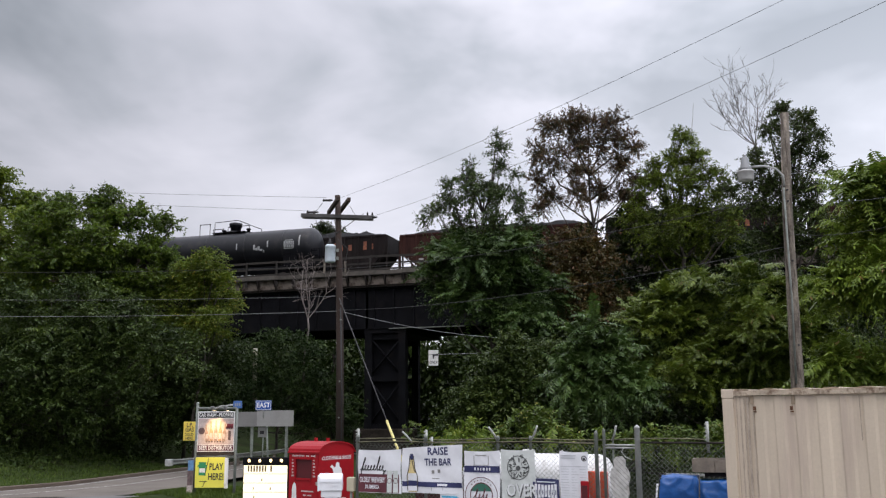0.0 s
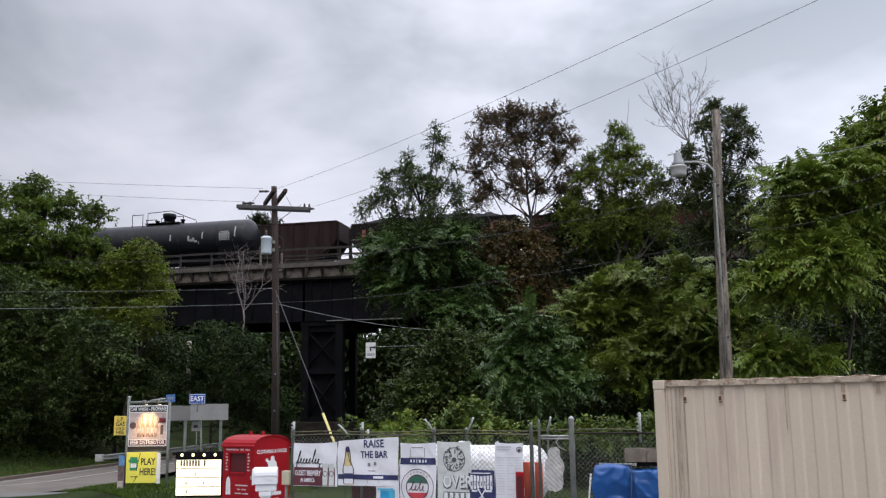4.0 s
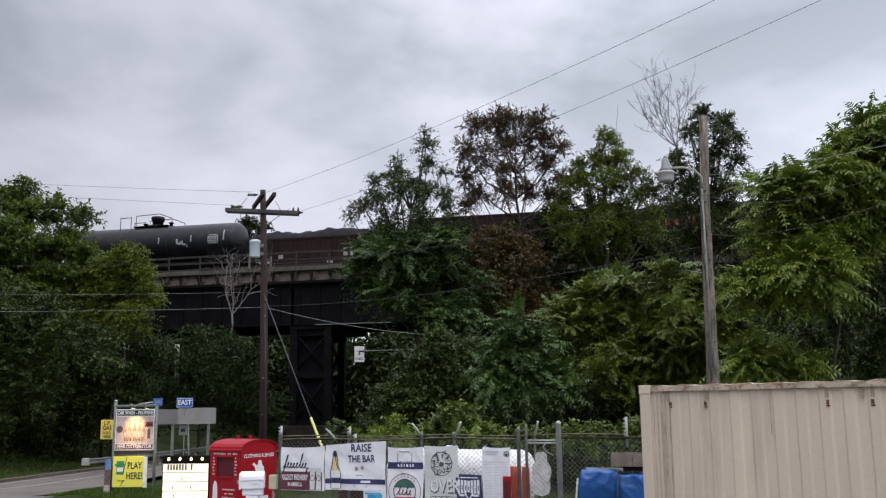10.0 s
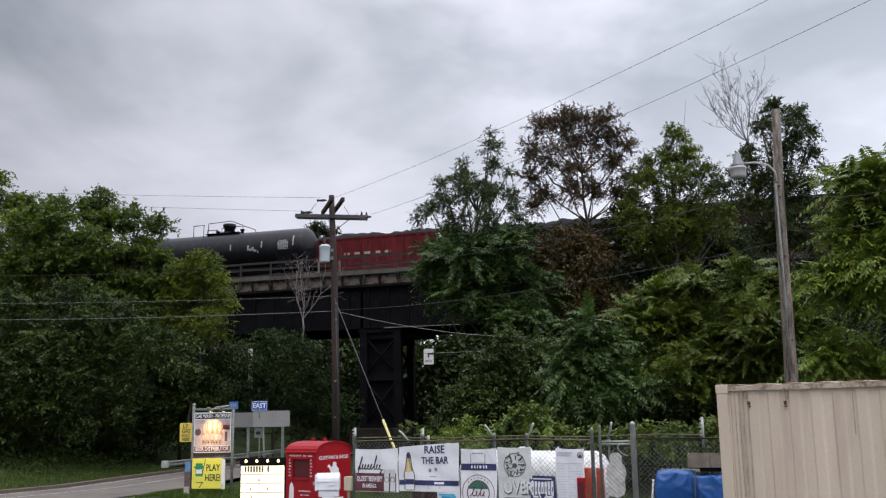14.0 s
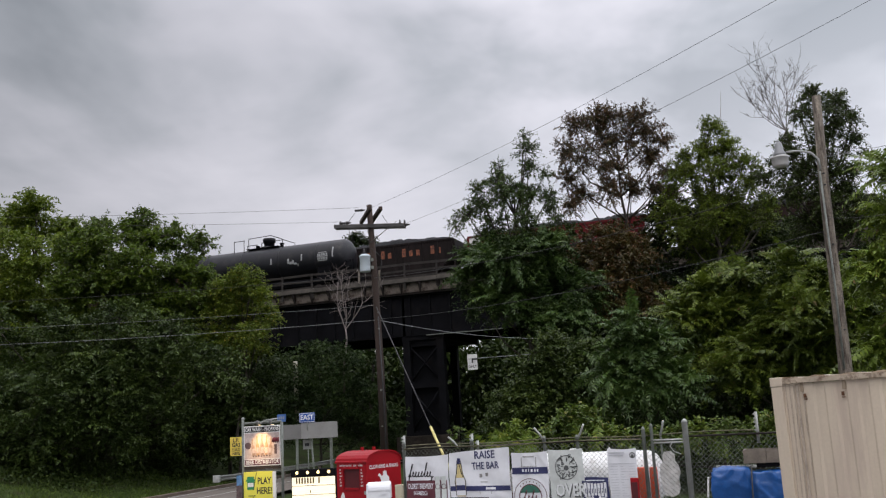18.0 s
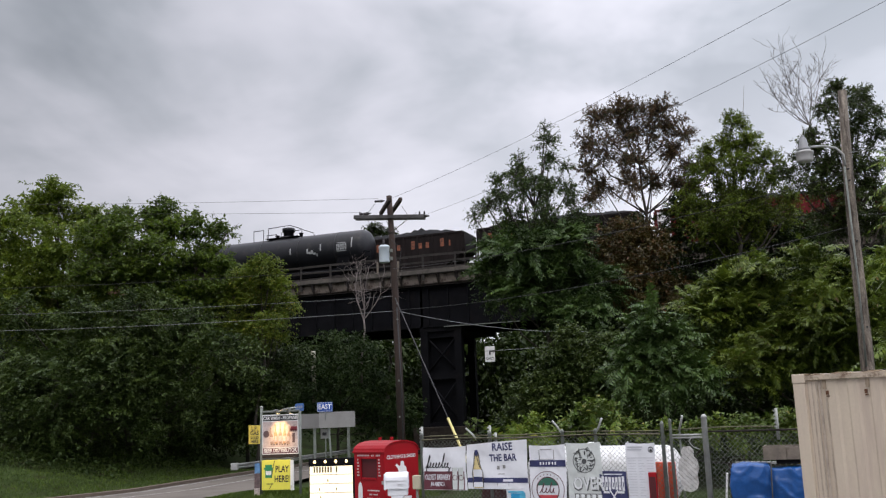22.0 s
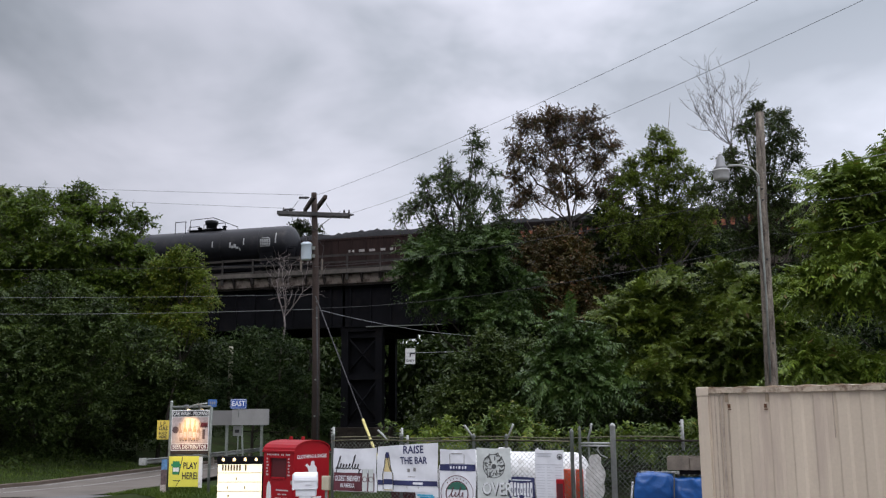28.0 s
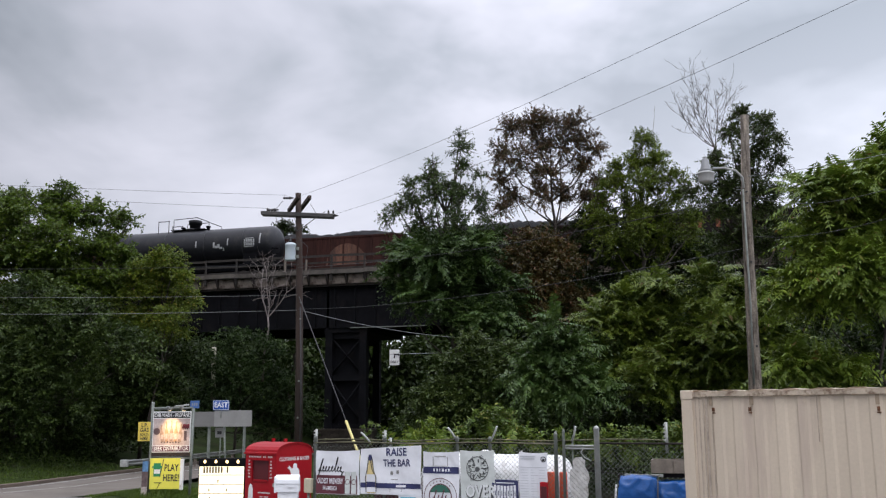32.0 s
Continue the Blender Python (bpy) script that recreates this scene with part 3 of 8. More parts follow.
def build_tank_car():
    m = BR @ pose(-13.15, 2.92, RAIL_Z + 0.26)
    c = thing("tank_wagon", "black tank wagon with small white markings standing on the bridge", "railway wagon", m)
    r, half = 1.52, 8.0
    prof = [(0.02, -half)] + [(r * math.sin(a), -half + 0.75 * (1 - math.cos(a))) for a in np.linspace(0.25, math.pi / 2, 7)]
    prof += [(r, h) for h in np.linspace(-half + 1.2, half - 1.2, 9)]
    prof += [(r * math.sin(a), half - 0.75 * (1 - math.cos(a))) for a in np.linspace(math.pi / 2, 0.25, 7)] + [(0.02, half)]
    part("tank_shell", bm_lathe(bmesh.new(), prof, (0, 0, 2.98), 40, "x"), TANK_BLACK, c)
    for x in (-5.2, -1.8, 1.8, 5.2):
        bm = bmesh.new()
        bm_lathe(bm, [(r - 0.02, x - 0.05), (r + 0.012, x - 0.05), (r + 0.012, x + 0.05), (r - 0.02, x + 0.05)], (0, 0, 2.98), 40, "x")
        part("weld_band", bm, TANK_BLACK, c)
    part("manway_base", bm_lathe(bmesh.new(), [(0.62, 4.38), (0.62, 4.62), (0.55, 4.64)], (0, 0, 0), 20), TANK_BLACK, c)
    part("manway_dome", bm_lathe(bmesh.new(), [(0.42, 4.6), (0.44, 5.0), (0.52, 5.02), (0.55, 5.30), (0.5, 5.36), (0.2, 5.38)], (0.15, 0, 0), 20), TANK_BLACK, c)
    part("platform", B(-1.7, -0.7, 4.5, 1.4, 0.7, 4.54), STEEL_BLACK, c)
    for x, y in ((-2.6, -1.05), (-2.6, 1.05), (2.0, -1.05), (2.0, 1.05), (-1.2, -1.05), (-1.2, 1.05), (-1.65, -1.05), (-1.65, 1.05)):
        part("guard_post", T([(x, y, 4.2), (x, y, 5.25 if x < 1 else 4.9)], 0.03, 6), STEEL_BLACK, c)
    for y in (-1.05, 1.05):
        part("guard_rail", T([(-2.6, y, 5.2), (-1.6, y, 5.2)], 0.03, 6), STEEL_BLACK, c)
        part("guard_rail", T([(-1.2, y, 5.3), (0.9, y, 5.38), (2.0, y, 4.95)], 0.03, 6), STEEL_BLACK, c)
    for x in (-1.0, 1.3):
        part("valve", bm_lathe(bmesh.new(), [(0.14, 4.5), (0.14, 4.75), (0.2, 4.78), (0.2, 4.86), (0.08, 4.9)], (x, 0.1, 0), 10), STEEL_BLACK, c)
    part("side_sill", B(-half, -1.4, 1.05, half, -1.25, 1.3), STEEL_BLACK, c)
    part("centre_sill", B(-half - 0.6, -0.3, 0.95, half + 0.6, 0.3, 1.35), STEEL_BLACK, c)
    part("end_platform", B(half - 0.7, -1.4, 1.25, half + 0.5, 1.4, 1.35), STEEL_BLACK, c)
    for x in (-5.9, 5.9):
        part("saddle", B(x - 0.6, -1.3, 1.2, x + 0.6, 1.3, 2.2), STEEL_BLACK, c)
        truck(c, x)
    for z in (1.6, 2.0, 2.4):
        part("ladder_rung", T([(half - 0.2, -1.35, z), (half + 0.3, -1.35, z)], 0.03, 6), STEEL_BLACK, c)
    part("end_rail", T([(half - 0.3, -1.4, 1.3), (half - 0.2, -1.4, 2.5), (half + 0.5, -1.4, 2.5), (half + 0.5, -1.4, 1.3)], 0.03, 6), STEEL_BLACK, c)

    def on_shell(x, ang, w, h, name, material):
        """A marking laid on the curved shell: x along, ang above the side."""
        bm = bmesh.new()
        a0, a1 = ang - h / r / 2, ang + h / r / 2
        rr = r + 0.012
        pts = []
        for a in np.linspace(a0, a1, 7):
            pts.append([bm.verts.new((xx, -rr * math.cos(a), 2.98 + rr * math.sin(a))) for xx in (x - w / 2, x + w / 2)])
        for p, q in zip(pts, pts[1:]):
            bm.faces.new((p[0], p[1], q[1], q[0]))
        part(name, bm, material, c)
    grey_ink = mat("faded_white_stencil", (0.30, 0.31, 0.31), 0.6, 0, 0.2, 5, 0)
    for x, ang, tall in ((6.75, 0.22, 0.85), (3.95, 0.10, 0.55), (1.15, 0.05, 0.5)):
        on_shell(x, ang, 0.11, tall, "white_stripe", grey_ink)
    for k, w in enumerate((0.7, 0.95, 0.85)):
        on_shell(5.85, 0.24 - 0.22 * k, w, 0.06, "stencil_line", grey_ink)
    for row, ang in enumerate((0.12, -0.09)):
        for k in range(6):
            on_shell(5.46 + 0.155 * k, ang, 0.115 - 0.02 * (k % 3 == 1), 0.19, "stencil_block", grey_ink)
    for k, (dx, da, w, h) in enumerate(((0, 0.0, 0.16, 0.42), (0.2, -0.1, 0.22, 0.2), (0.42, -0.06, 0.2, 0.3), (0.62, -0.16, 0.26, 0.16), (0.86, -0.24, 0.1, 0.22))):
        on_shell(2.75 + dx, -0.04 + da, w, h, "chalk_mark", grey_ink)
    part("end_marking", B(half - 0.28, -0.9, 2.9, half - 0.26, -0.2, 3.3), grey_ink, c)
    return c


build_tank_car()

CARS = []


def hopper(x_left, x_right, top, side_color, heap, marks, name, label, lid=False, white_end=False):
    """A coal wagon between two stations of the track, sides up to top metres over the rail."""
    L = x_right - x_left - 1.0
    h = L / 2
    c = thing(name, label, "railway wagon", BR @ pose((x_left + x_right) / 2, 6.92, RAIL_Z), group="wagons of the coal train")
    paint = mat("wagon_paint_" + side_color[0], side_color[1], 0.75, 0.05, 0.35, 0.8, 0.15, 14, dirt=tuple(v * 0.45 for v in side_color[1]), dirt_amount=0.45, streak=True, spec=0.15)
    W = 1.55
    slope = 2.3
    for s in (-1, 1):
        bm = bmesh.new()
        bm_poly(bm, [(-h, top - 1.5), (-h + slope, 1.0), (h - slope, 1.0), (h, top - 1.5), (h, top), (-h, top)], 0.05)
        for v in bm.verts:
            v.co.y += s * W - 0.025
        part("side_sheet", bm, paint, c)
    part("top_chord", B(-h, -W - 0.08, top - 0.12, h, -W + 0.02, top + 0.02), paint, c)
    part("top_chord", B(-h, W - 0.02, top - 0.12, h, W + 0.08, top + 0.02), paint, c)
    part("side_sill", B(-h - 0.3, -W - 0.05, 0.92, h + 0.3, -W + 0.06, 1.12), paint, c)
    n = max(6, int(L / 1.2))
    for k in range(n + 1):
        x = -h + 0.1 + (L - 0.2) * k / n
        zb = max(1.05, 1.0 + (slope - (h - abs(x))) * (top - 2.5) / slope)
        part("side_rib", B(x - 0.06, -W - 0.13, zb, x + 0.06, -W - 0.02, top - 0.1), paint, c)
    endw = WHITE if white_end else paint
    for s in (-1, 1):
        bm = bmesh.new()
        pts = [(s * h, -W, top - 1.5), (s * h, W, top - 1.5), (s * (h - slope), W, 1.0), (s * (h - slope), -W, 1.0)]
        bm.faces.new([bm.verts.new(p) for p in pts])
        part("slope_sheet", bm, paint, c)
        part("end_sheet", B(s * h - 0.03, -W, top - 1.52, s * h + 0.03, W, top), paint, c)
        for y in (-1.45, 1.45):
            part("end_post", B(s * (h + 0.05) - 0.06, y - 0.06, 1.0, s * (h + 0.05) + 0.06, y + 0.06, top - 0.1), paint, c)
            part("end_brace", T([(s * (h - 0.05), y, top - 1.5), (s * (h - 1.7), y, 1.05)], 0.06, 5), endw, c)
        part("end_platform", B(min(s * (h + 0.35), s * (h - slope)), -1.4, 0.95, max(s * (h + 0.35), s * (h - slope)), 1.4, 1.08), paint, c)
        for z in (1.4, 1.8, 2.2, 2.6):
            part("ladder_rung", T([(s * (h + 0.1), -1.5, z), (s * (h + 0.1), -1.05, z)], 0.025, 5), endw, c)
        part("coupler", B(s * (h + 0.2), -0.15, 0.75, s * (h + 0.56), 0.15, 1.05) if s > 0 else B(-h - 0.56, -0.15, 0.75, -h - 0.2, 0.15, 1.05), RUST_STEEL, c)
        if white_end:
            bm = bmesh.new()
            bm_poly(bm, [(s * (h - 0.05), top - 0.15), (s * (h - 0.05), top - 1.45), (s * (h - 1.1), 1.9), (s * (h - 1.1), top - 0.15)], 0.01)
            for v in bm.verts:
                v.co.y -= W + 0.045
            part("white_end_panel", bm, WHITE, c)
    for x in (-L / 6, L / 6):
        bm = bmesh.new()
        bm_poly(bm, [(x - 1.6, 1.0), (x + 1.6, 1.0), (x + 0.5, 0.45), (x - 0.5, 0.45)], 2.2)
        for v in bm.verts:
            v.co.y -= 1.1
        part("discharge_bay", bm, paint, c)
    truck(c, -h + 1.5)
    truck(c, h - 1.5)
    part("centre_sill", B(-h - 0.2, -0.25, 0.8, h + 0.2, 0.25, 1.05), RUST_STEEL, c)
    if heap:
        heap += 0.28
        rng = np.random.default_rng(int(abs(x_left) * 7) + 3)
        nx, ny = 44, 11
        gx, gy = np.meshgrid(np.linspace(-h + 0.04, h - 0.04, nx), np.linspace(-W + 0.03, W - 0.03, ny))
        u, v = gx / h, gy / W
        gz = top - 0.2 + heap * np.clip(1 - np.abs(u) ** 7, 0, 1) * (1 - np.abs(v) ** 2.2) * (0.92 + 0.10 * np.cos(u * 7 + x_left)) + rng.normal(0, 0.075, gx.shape)
        vv = np.stack([gx, gy, gz], -1).reshape(-1, 3)
        i = np.arange(len(vv)).reshape(ny, nx)
        f = np.stack([i[:-1, :-1], i[:-1, 1:], i[1:, 1:], i[1:, :-1]], -1).reshape(-1, 4)
        part("coal_load", quick_mesh("coal_load", vv, f, COAL), COAL, c, "heaped black coal")
    for material, rows in marks:
        if rows == "arch":
            arch = [(2.7 + 1.75 * math.cos(a), 1.75 + 1.75 * math.sin(a)) for a in np.linspace(0, math.pi, 19)]
            bm = bm_poly(bmesh.new(), arch, 0.004)
            for v in bm.verts:
                v.co.y -= W + 0.032
            part("rust_arch", bm, material, c, "worn rust-brown arch")
            continue
        for x0, x1, z0, z1 in rows:
            part("side_mark", B(x0, -W - 0.032, z0, x1, -W - 0.027, z1), material, c)
    CARS.append(c)
    return c


def letter_rows(x0, step, z0, z1, pattern, w=0.42):
    """Plain upright bars in place of a company's lettering; 0 is a gap."""
    out = []
    for k, p in enumerate(pattern):
        x = x0 + k * step
        low = z0 + (z1 - z0) * 0.7
        if p in "13":
            out.append((x, x + w * 0.72, z0, z1))
        elif p in "25":
            out.append((x, x + w * 0.66, z0, low))
        elif p == "4":
            out.append((x + w * 0.25, x + w * 0.55, z0, low))
    return out


ORANGE_INK = mat("faded_orange_lettering", (0.27, 0.088, 0.042), 0.8, 0, 0.5, 5.0, 0.1, 14, dirt=(0.06, 0.025, 0.018), dirt_amount=0.5)
RUST_BLOTCH = mat("orange_rust_blotch", (0.115, 0.052, 0.032), 0.9, 0, 0.6, 1.2, 0.2, 8, dirt=(0.04, 0.02, 0.015), dirt_amount=0.4, streak=True)
FADED = mat("faded_white_lettering", (0.30, 0.28, 0.27), 0.7, 0, 0.3, 3.0, 0)
DARKBROWN = ("dark_brown", (0.014, 0.010, 0.0095))
BROWN = ("brown", (0.026, 0.0145, 0.0125))
RED = ("oxide_red", (0.115, 0.014, 0.016))
RUSTY = ("rusty_red", (0.040, 0.0145, 0.011))
UNIT_M = 0.0486
ZERO = -4.84


def station(u):
    return ZERO + u * UNIT_M


def big_name(L):
    return [(ORANGE_INK, letter_rows(-L / 2 + 0.9, (L - 1.6) / 18, 3.18, 3.86, "352552530150325034250"[:18], 0.44)), (FADED, [(-L / 2 + 2.6, -L / 2 + 3.1, 2.45, 2.75), (-L / 2 + 2.6, -L / 2 + 3.3, 2.0, 2.3)])]


def small_marks(L):
    return [(FADED, [(-L / 2 + 1.6, -L / 2 + 2.0, 1.9, 2.2), (-L / 2 + 2.3, -L / 2 + 2.8, 1.9, 2.2)] + [(-1.5 + 0.9 * k, -1.0 + 0.9 * k, 2.75, 2.95) for k in range(5)])]


def white_squares(L):
    return [(FADED, [(2.6, 3.4, 2.1, 2.75), (4.6, 5.2, 2.2, 2.7), (1.2, 1.7, 1.5, 1.75), (-3.0, -2.6, 2.0, 2.4)] + [(-5.8 + 0.8 * k, -5.3 + 0.8 * k, 1.7, 2.1) for k in range(3)])]


def rust_patch(L):
    return [(RUST_BLOTCH, "arch")]


TRAIN = [
    (1415, 1720, 4.3, BROWN, 0.55, small_marks, False), (1085, 1410, 4.6, DARKBROWN, 0.0, small_marks, False),
    (750, 1080, 4.25, RUSTY, 0.5, big_name, False), (450, 745, 4.45, DARKBROWN, 0.55, big_name, False),
    (105, 445, 4.2, RUSTY, 0.55, small_marks, False), (-197, 100, 4.35, DARKBROWN, 0.55, big_name, False),
    (-532, -202, 4.75, BROWN, 0.1, small_marks, False), (-839, -537, 3.75, BROWN, 0.8, white_squares, False),
    (-1178, -844, 4.2, RED, 0.5, small_marks, True), (-1470, -1183, 4.3, DARKBROWN, 0.55, big_name, False),
    (-1767, -1475, 4.3, DARKBROWN, 0.55, big_name, False), (-2101, -1772, 3.95, BROWN, 0.75, small_marks, False),
    (-2434, -2106, 4.1, RUSTY, 0.55, rust_patch, False), (-2735, -2439, 4.3, DARKBROWN, 0.5, big_name, False),
]
CAR_LABELS = {"dark_brown": "dark brown coal wagon with faded orange lettering, heaped with coal", "brown": "brown coal wagon with small white stencils", "oxide_red": "oxide red coal wagon heaped with coal", "rusty_red": "rust-streaked reddish coal wagon loaded with coal"}
for a, b, top, colour, heap, marks, white in TRAIN:
    hopper(station(a), station(b), top, colour, heap, marks(station(b) - station(a) - 1.0), "coal_wagon", CAR_LABELS[colour[0]], white_end=white)

# ---------------------------------------------------------------- trees and undergrowth
def unit(v):
    return v / np.maximum(np.linalg.norm(v, axis=-1, keepdims=True), 1e-9)


def leaves_mesh(name, pts, length, width, material, rng, droop=0.35, out=None):
    """A folded leaf of two triangles at every point, all in one mesh."""
    n = len(pts)
    d = rng.normal(size=(n, 3))
    if out is not None:
        d = d * 0.75 + out
    d[:, 2] -= droop
    d = unit(d)
    up = rng.normal(size=(n, 3)) * 0.5 + np.array([0, -0.25, 1.0])
    side = unit(np.cross(d, up))
    nor = np.cross(side, d)
    l = length * rng.uniform(0.6, 1.3, (n, 1))
    w = width * rng.uniform(0.7, 1.25, (n, 1))
    fold = nor * w * 0.35
    base, tip = pts, pts + d * l
    mid = pts + d * l * 0.45
    v = np.stack([base, mid + side * w * 0.5 + fold, tip, mid - side * w * 0.5 + fold], 1).reshape(-1, 3)
    i = np.arange(n)[:, None] * 4
    f = np.concatenate([i + np.array([0, 1, 2]), i + np.array([0, 2, 3])], 1).reshape(-1, 3)
    return quick_mesh(name, v, f, material)


def fronds_mesh(name, pts, dirs, length, material, rng, pairs=12, droop=0.9):
    """Feather-shaped compound leaves: an arching, drooping stem with paired hanging leaflets."""
    n = len(pts)
    L = length * rng.uniform(0.6, 1.3, (n, 1))
    sag = droop * rng.uniform(0.5, 1.4, (n, 1))
    hang = rng.uniform(0.15, 0.95, (n, 1))
    horiz = unit(np.cross(dirs, np.array([0, 0, 1.0]) + rng.normal(size=(n, 3)) * 0.45))
    down = np.array([0, 0, -1.0])
    vs, fs = [], []
    count = 0
    last = pts
    for k in range(pairs + 1):
        s = 0.12 + 0.88 * k / pairs
        stem = pts + dirs * L * s + down * L * sag * 0.5 * s * s
        along = unit(dirs + down * sag * s)
        ll = L * 0.215 * (1 - 0.5 * abs(s - 0.45) * 2) * rng.uniform(0.8, 1.2, (n, 1))
        rib = horiz * 0.012
        q = np.stack([last - rib, last + rib, stem + rib * 0.6, stem - rib * 0.6], 1)
        vs.append(q.reshape(-1, 3))
        i = count + np.arange(n)[:, None] * 4
        fs.append(np.concatenate([i + np.array([0, 1, 2]), i + np.array([0, 2, 3])], 1).reshape(-1, 3))
        count += 4 * n
        last = stem
        for sg in ((-1, 1) if k < pairs else (0,)):
            d = unit(horiz * sg + along * (0.45 if sg else 1.0) + down * hang + rng.normal(size=(n, 3)) * 0.14)
            wv = unit(np.cross(d, along + rng.normal(size=(n, 3)) * 0.3) if not sg else along + rng.normal(size=(n, 3)) * 0.25) * ll * 0.19
            q = np.stack([stem, stem + d * ll * 0.4 + wv, stem + d * ll, stem + d * ll * 0.4 - wv], 1)
            vs.append(q.reshape(-1, 3))
            i = count + np.arange(n)[:, None] * 4
            fs.append(np.concatenate([i + np.array([0, 1, 2]), i + np.array([0, 2, 3])], 1).reshape(-1, 3))
            count += 4 * n
    return quick_mesh(name, np.concatenate(vs), np.concatenate(fs), material)


def twigs_mesh(name, starts, ends, r, material):
    """Thin three-sided twigs between pairs of points, in one mesh."""
    n = len(starts)
    d = unit(ends - starts)
    u = unit(np.cross(d, np.array([0.3, 0.5, 0.8])))
    w = np.cross(d, u)
    ring = [u, -0.5 * u + 0.87 * w, -0.5 * u - 0.87 * w]
    v = np.stack([starts + q * r for q in ring] + [ends + q * r * 0.4 for q in ring], 1).reshape(-1, 3)
    i = np.arange(n)[:, None] * 6
    f = np.concatenate([i + np.array([k, (k + 1) % 3, 3 + (k + 1) % 3, 3 + k]) for k in range(3)], 1).reshape(-1, 4)
    return quick_mesh(name, v, f, material)


def limbs(bm, base, lobes, rng, r0, lean=0.0, twigs=3):
    """Trunk from the base up through the crown, with a limb bending to every lobe and twigs inside it."""
    base = np.array(base, float)
    cx = np.mean([l[0] for l in lobes], axis=0)
    topz = max(l[0][2] for l in lobes)
    trunk_top = np.array([cx[0] * 0.7 + base[0] * 0.3, cx[1], base[2] + (topz - base[2]) * 0.72])
    n = 7
    pts = [base + (trunk_top - base) * (k / (n - 1)) + (rng.normal(size=3) * 0.10 * (topz - base[2]) / 8 * np.array([1, 1, 0]) if 0 < k < n - 1 else 0) for k in range(n)]
    bm_tube(bm, pts, [r0 * (1 - 0.72 * k / (n - 1)) for k in range(n)], 8)
    for c, r in lobes:
        reach = np.hypot(c[0] - base[0], c[1] - base[1])
        want = base[2] + (c[2] - base[2]) * 0.55 if reach < 0.6 else c[2] - 0.25 * (topz - base[2]) * 0.35 - reach * 0.75
        f = min(1.0, max(0.3, (want - base[2]) / max(trunk_top[2] - base[2], 0.1)))
        start = pts[int(round(f * (n - 1)))]
        mid = (start + c) / 2 + np.array([0, 0, -0.12 * np.linalg.norm(c - start)]) + rng.normal(size=3) * 0.12 * r
        bm_tube(bm, [start, mid, c], [r0 * 0.38, r0 * 0.26, r0 * 0.12], 5)
        for _ in range(twigs):
            e = c + unit(rng.normal(size=3) + np.array([0, 0, 0.3])) * r * 0.95
            bm_tube(bm, [c, (c + e) / 2 + rng.normal(size=3) * 0.08 * r, e], [r0 * 0.12, r0 * 0.08, r0 * 0.03], 4)


def lobe_points(lobes, n, rng, clumps=26, tight=0.19, hollow=0.45):
    """Points in clumps through the lobes, with gaps between them."""
    w = np.array([r ** 2.2 for _, r in lobes])
    per = (w / w.sum() * n).astype(int)
    P, O = [], []
    for (c, r), m in zip(lobes, per):
        k = max(4, int(clumps * (0.6 + 0.5 * r)))
        d = unit(rng.normal(size=(k, 3)) + np.array([0, -0.25, 0.15]))
        cc = c + d * r * rng.uniform(hollow, 1.02, (k, 1)) * np.array([1, 1, 0.9])
        which = rng.integers(0, k, m)
        sc = rng.uniform(0.6, 1.5, (k, 1))[which] * tight * r
        P.append(cc[which] + rng.normal(size=(m, 3)) * sc * np.array([1.1, 1.1, 0.6]))
        O.append(d[which])
    return np.concatenate(P), np.concatenate(O)


def sprays(lobes, n, rng, clumps=26, per=13, twig=0.7, hollow=0.45, spread=0.13, flat=0.55):
    """Leafy twigs in clumps through the lobes: leaf places and directions, and the twigs themselves."""
    w = np.array([r ** 2.0 for _, r in lobes])
    share = (w / w.sum() * n).astype(int)
    P, D, A, Z = [], [], [], []
    for (c, r), m in zip(lobes, share):
        k = max(4, int(clumps * (0.5 + 0.5 * r)))
        d = unit(rng.normal(size=(k, 3)) + np.array([0, -0.3, 0.2]))
        reach = max(0.3, 1 - 0.45 * twig / r)
        cc = c + d * r * reach * rng.uniform(hollow, 1.05, (k, 1))
        ns = max(k, m // per)
        which = rng.integers(0, k, ns)
        s0 = cc[which] + rng.normal(size=(ns, 3)) * spread * r * np.array([1.35, 1.35, flat])
        sd = unit(d[which] * 0.7 + rng.normal(size=(ns, 3)) * np.array([0.6, 0.6, 0.64 * flat]) + np.array([0, 0, 0.12]))
        tl = twig * rng.uniform(0.5, 1.35, (ns, 1))
        s = rng.uniform(0.05, 1.0, (ns, per, 1))
        side = unit(np.cross(sd, rng.normal(size=(ns, 3)) * 0.35 + np.array([0, 0, 1.0])))
        sign = rng.choice((-1.0, 1.0), (ns, per, 1))
        P.append((s0[:, None] + (sd * tl)[:, None] * s + np.array([0, 0, -0.28]) * tl[:, None] * s * s).reshape(-1, 3))
        D.append((sd[:, None] * 0.55 + side[:, None] * sign * 0.9 + rng.normal(size=(ns, per, 3)) * 0.38).reshape(-1, 3))
        A += [np.repeat(c[None], k, 0), s0]
        Z += [cc, s0 + sd * tl * 0.9]
    return np.concatenate(P), np.concatenate(D), np.concatenate(A), np.concatenate(Z)


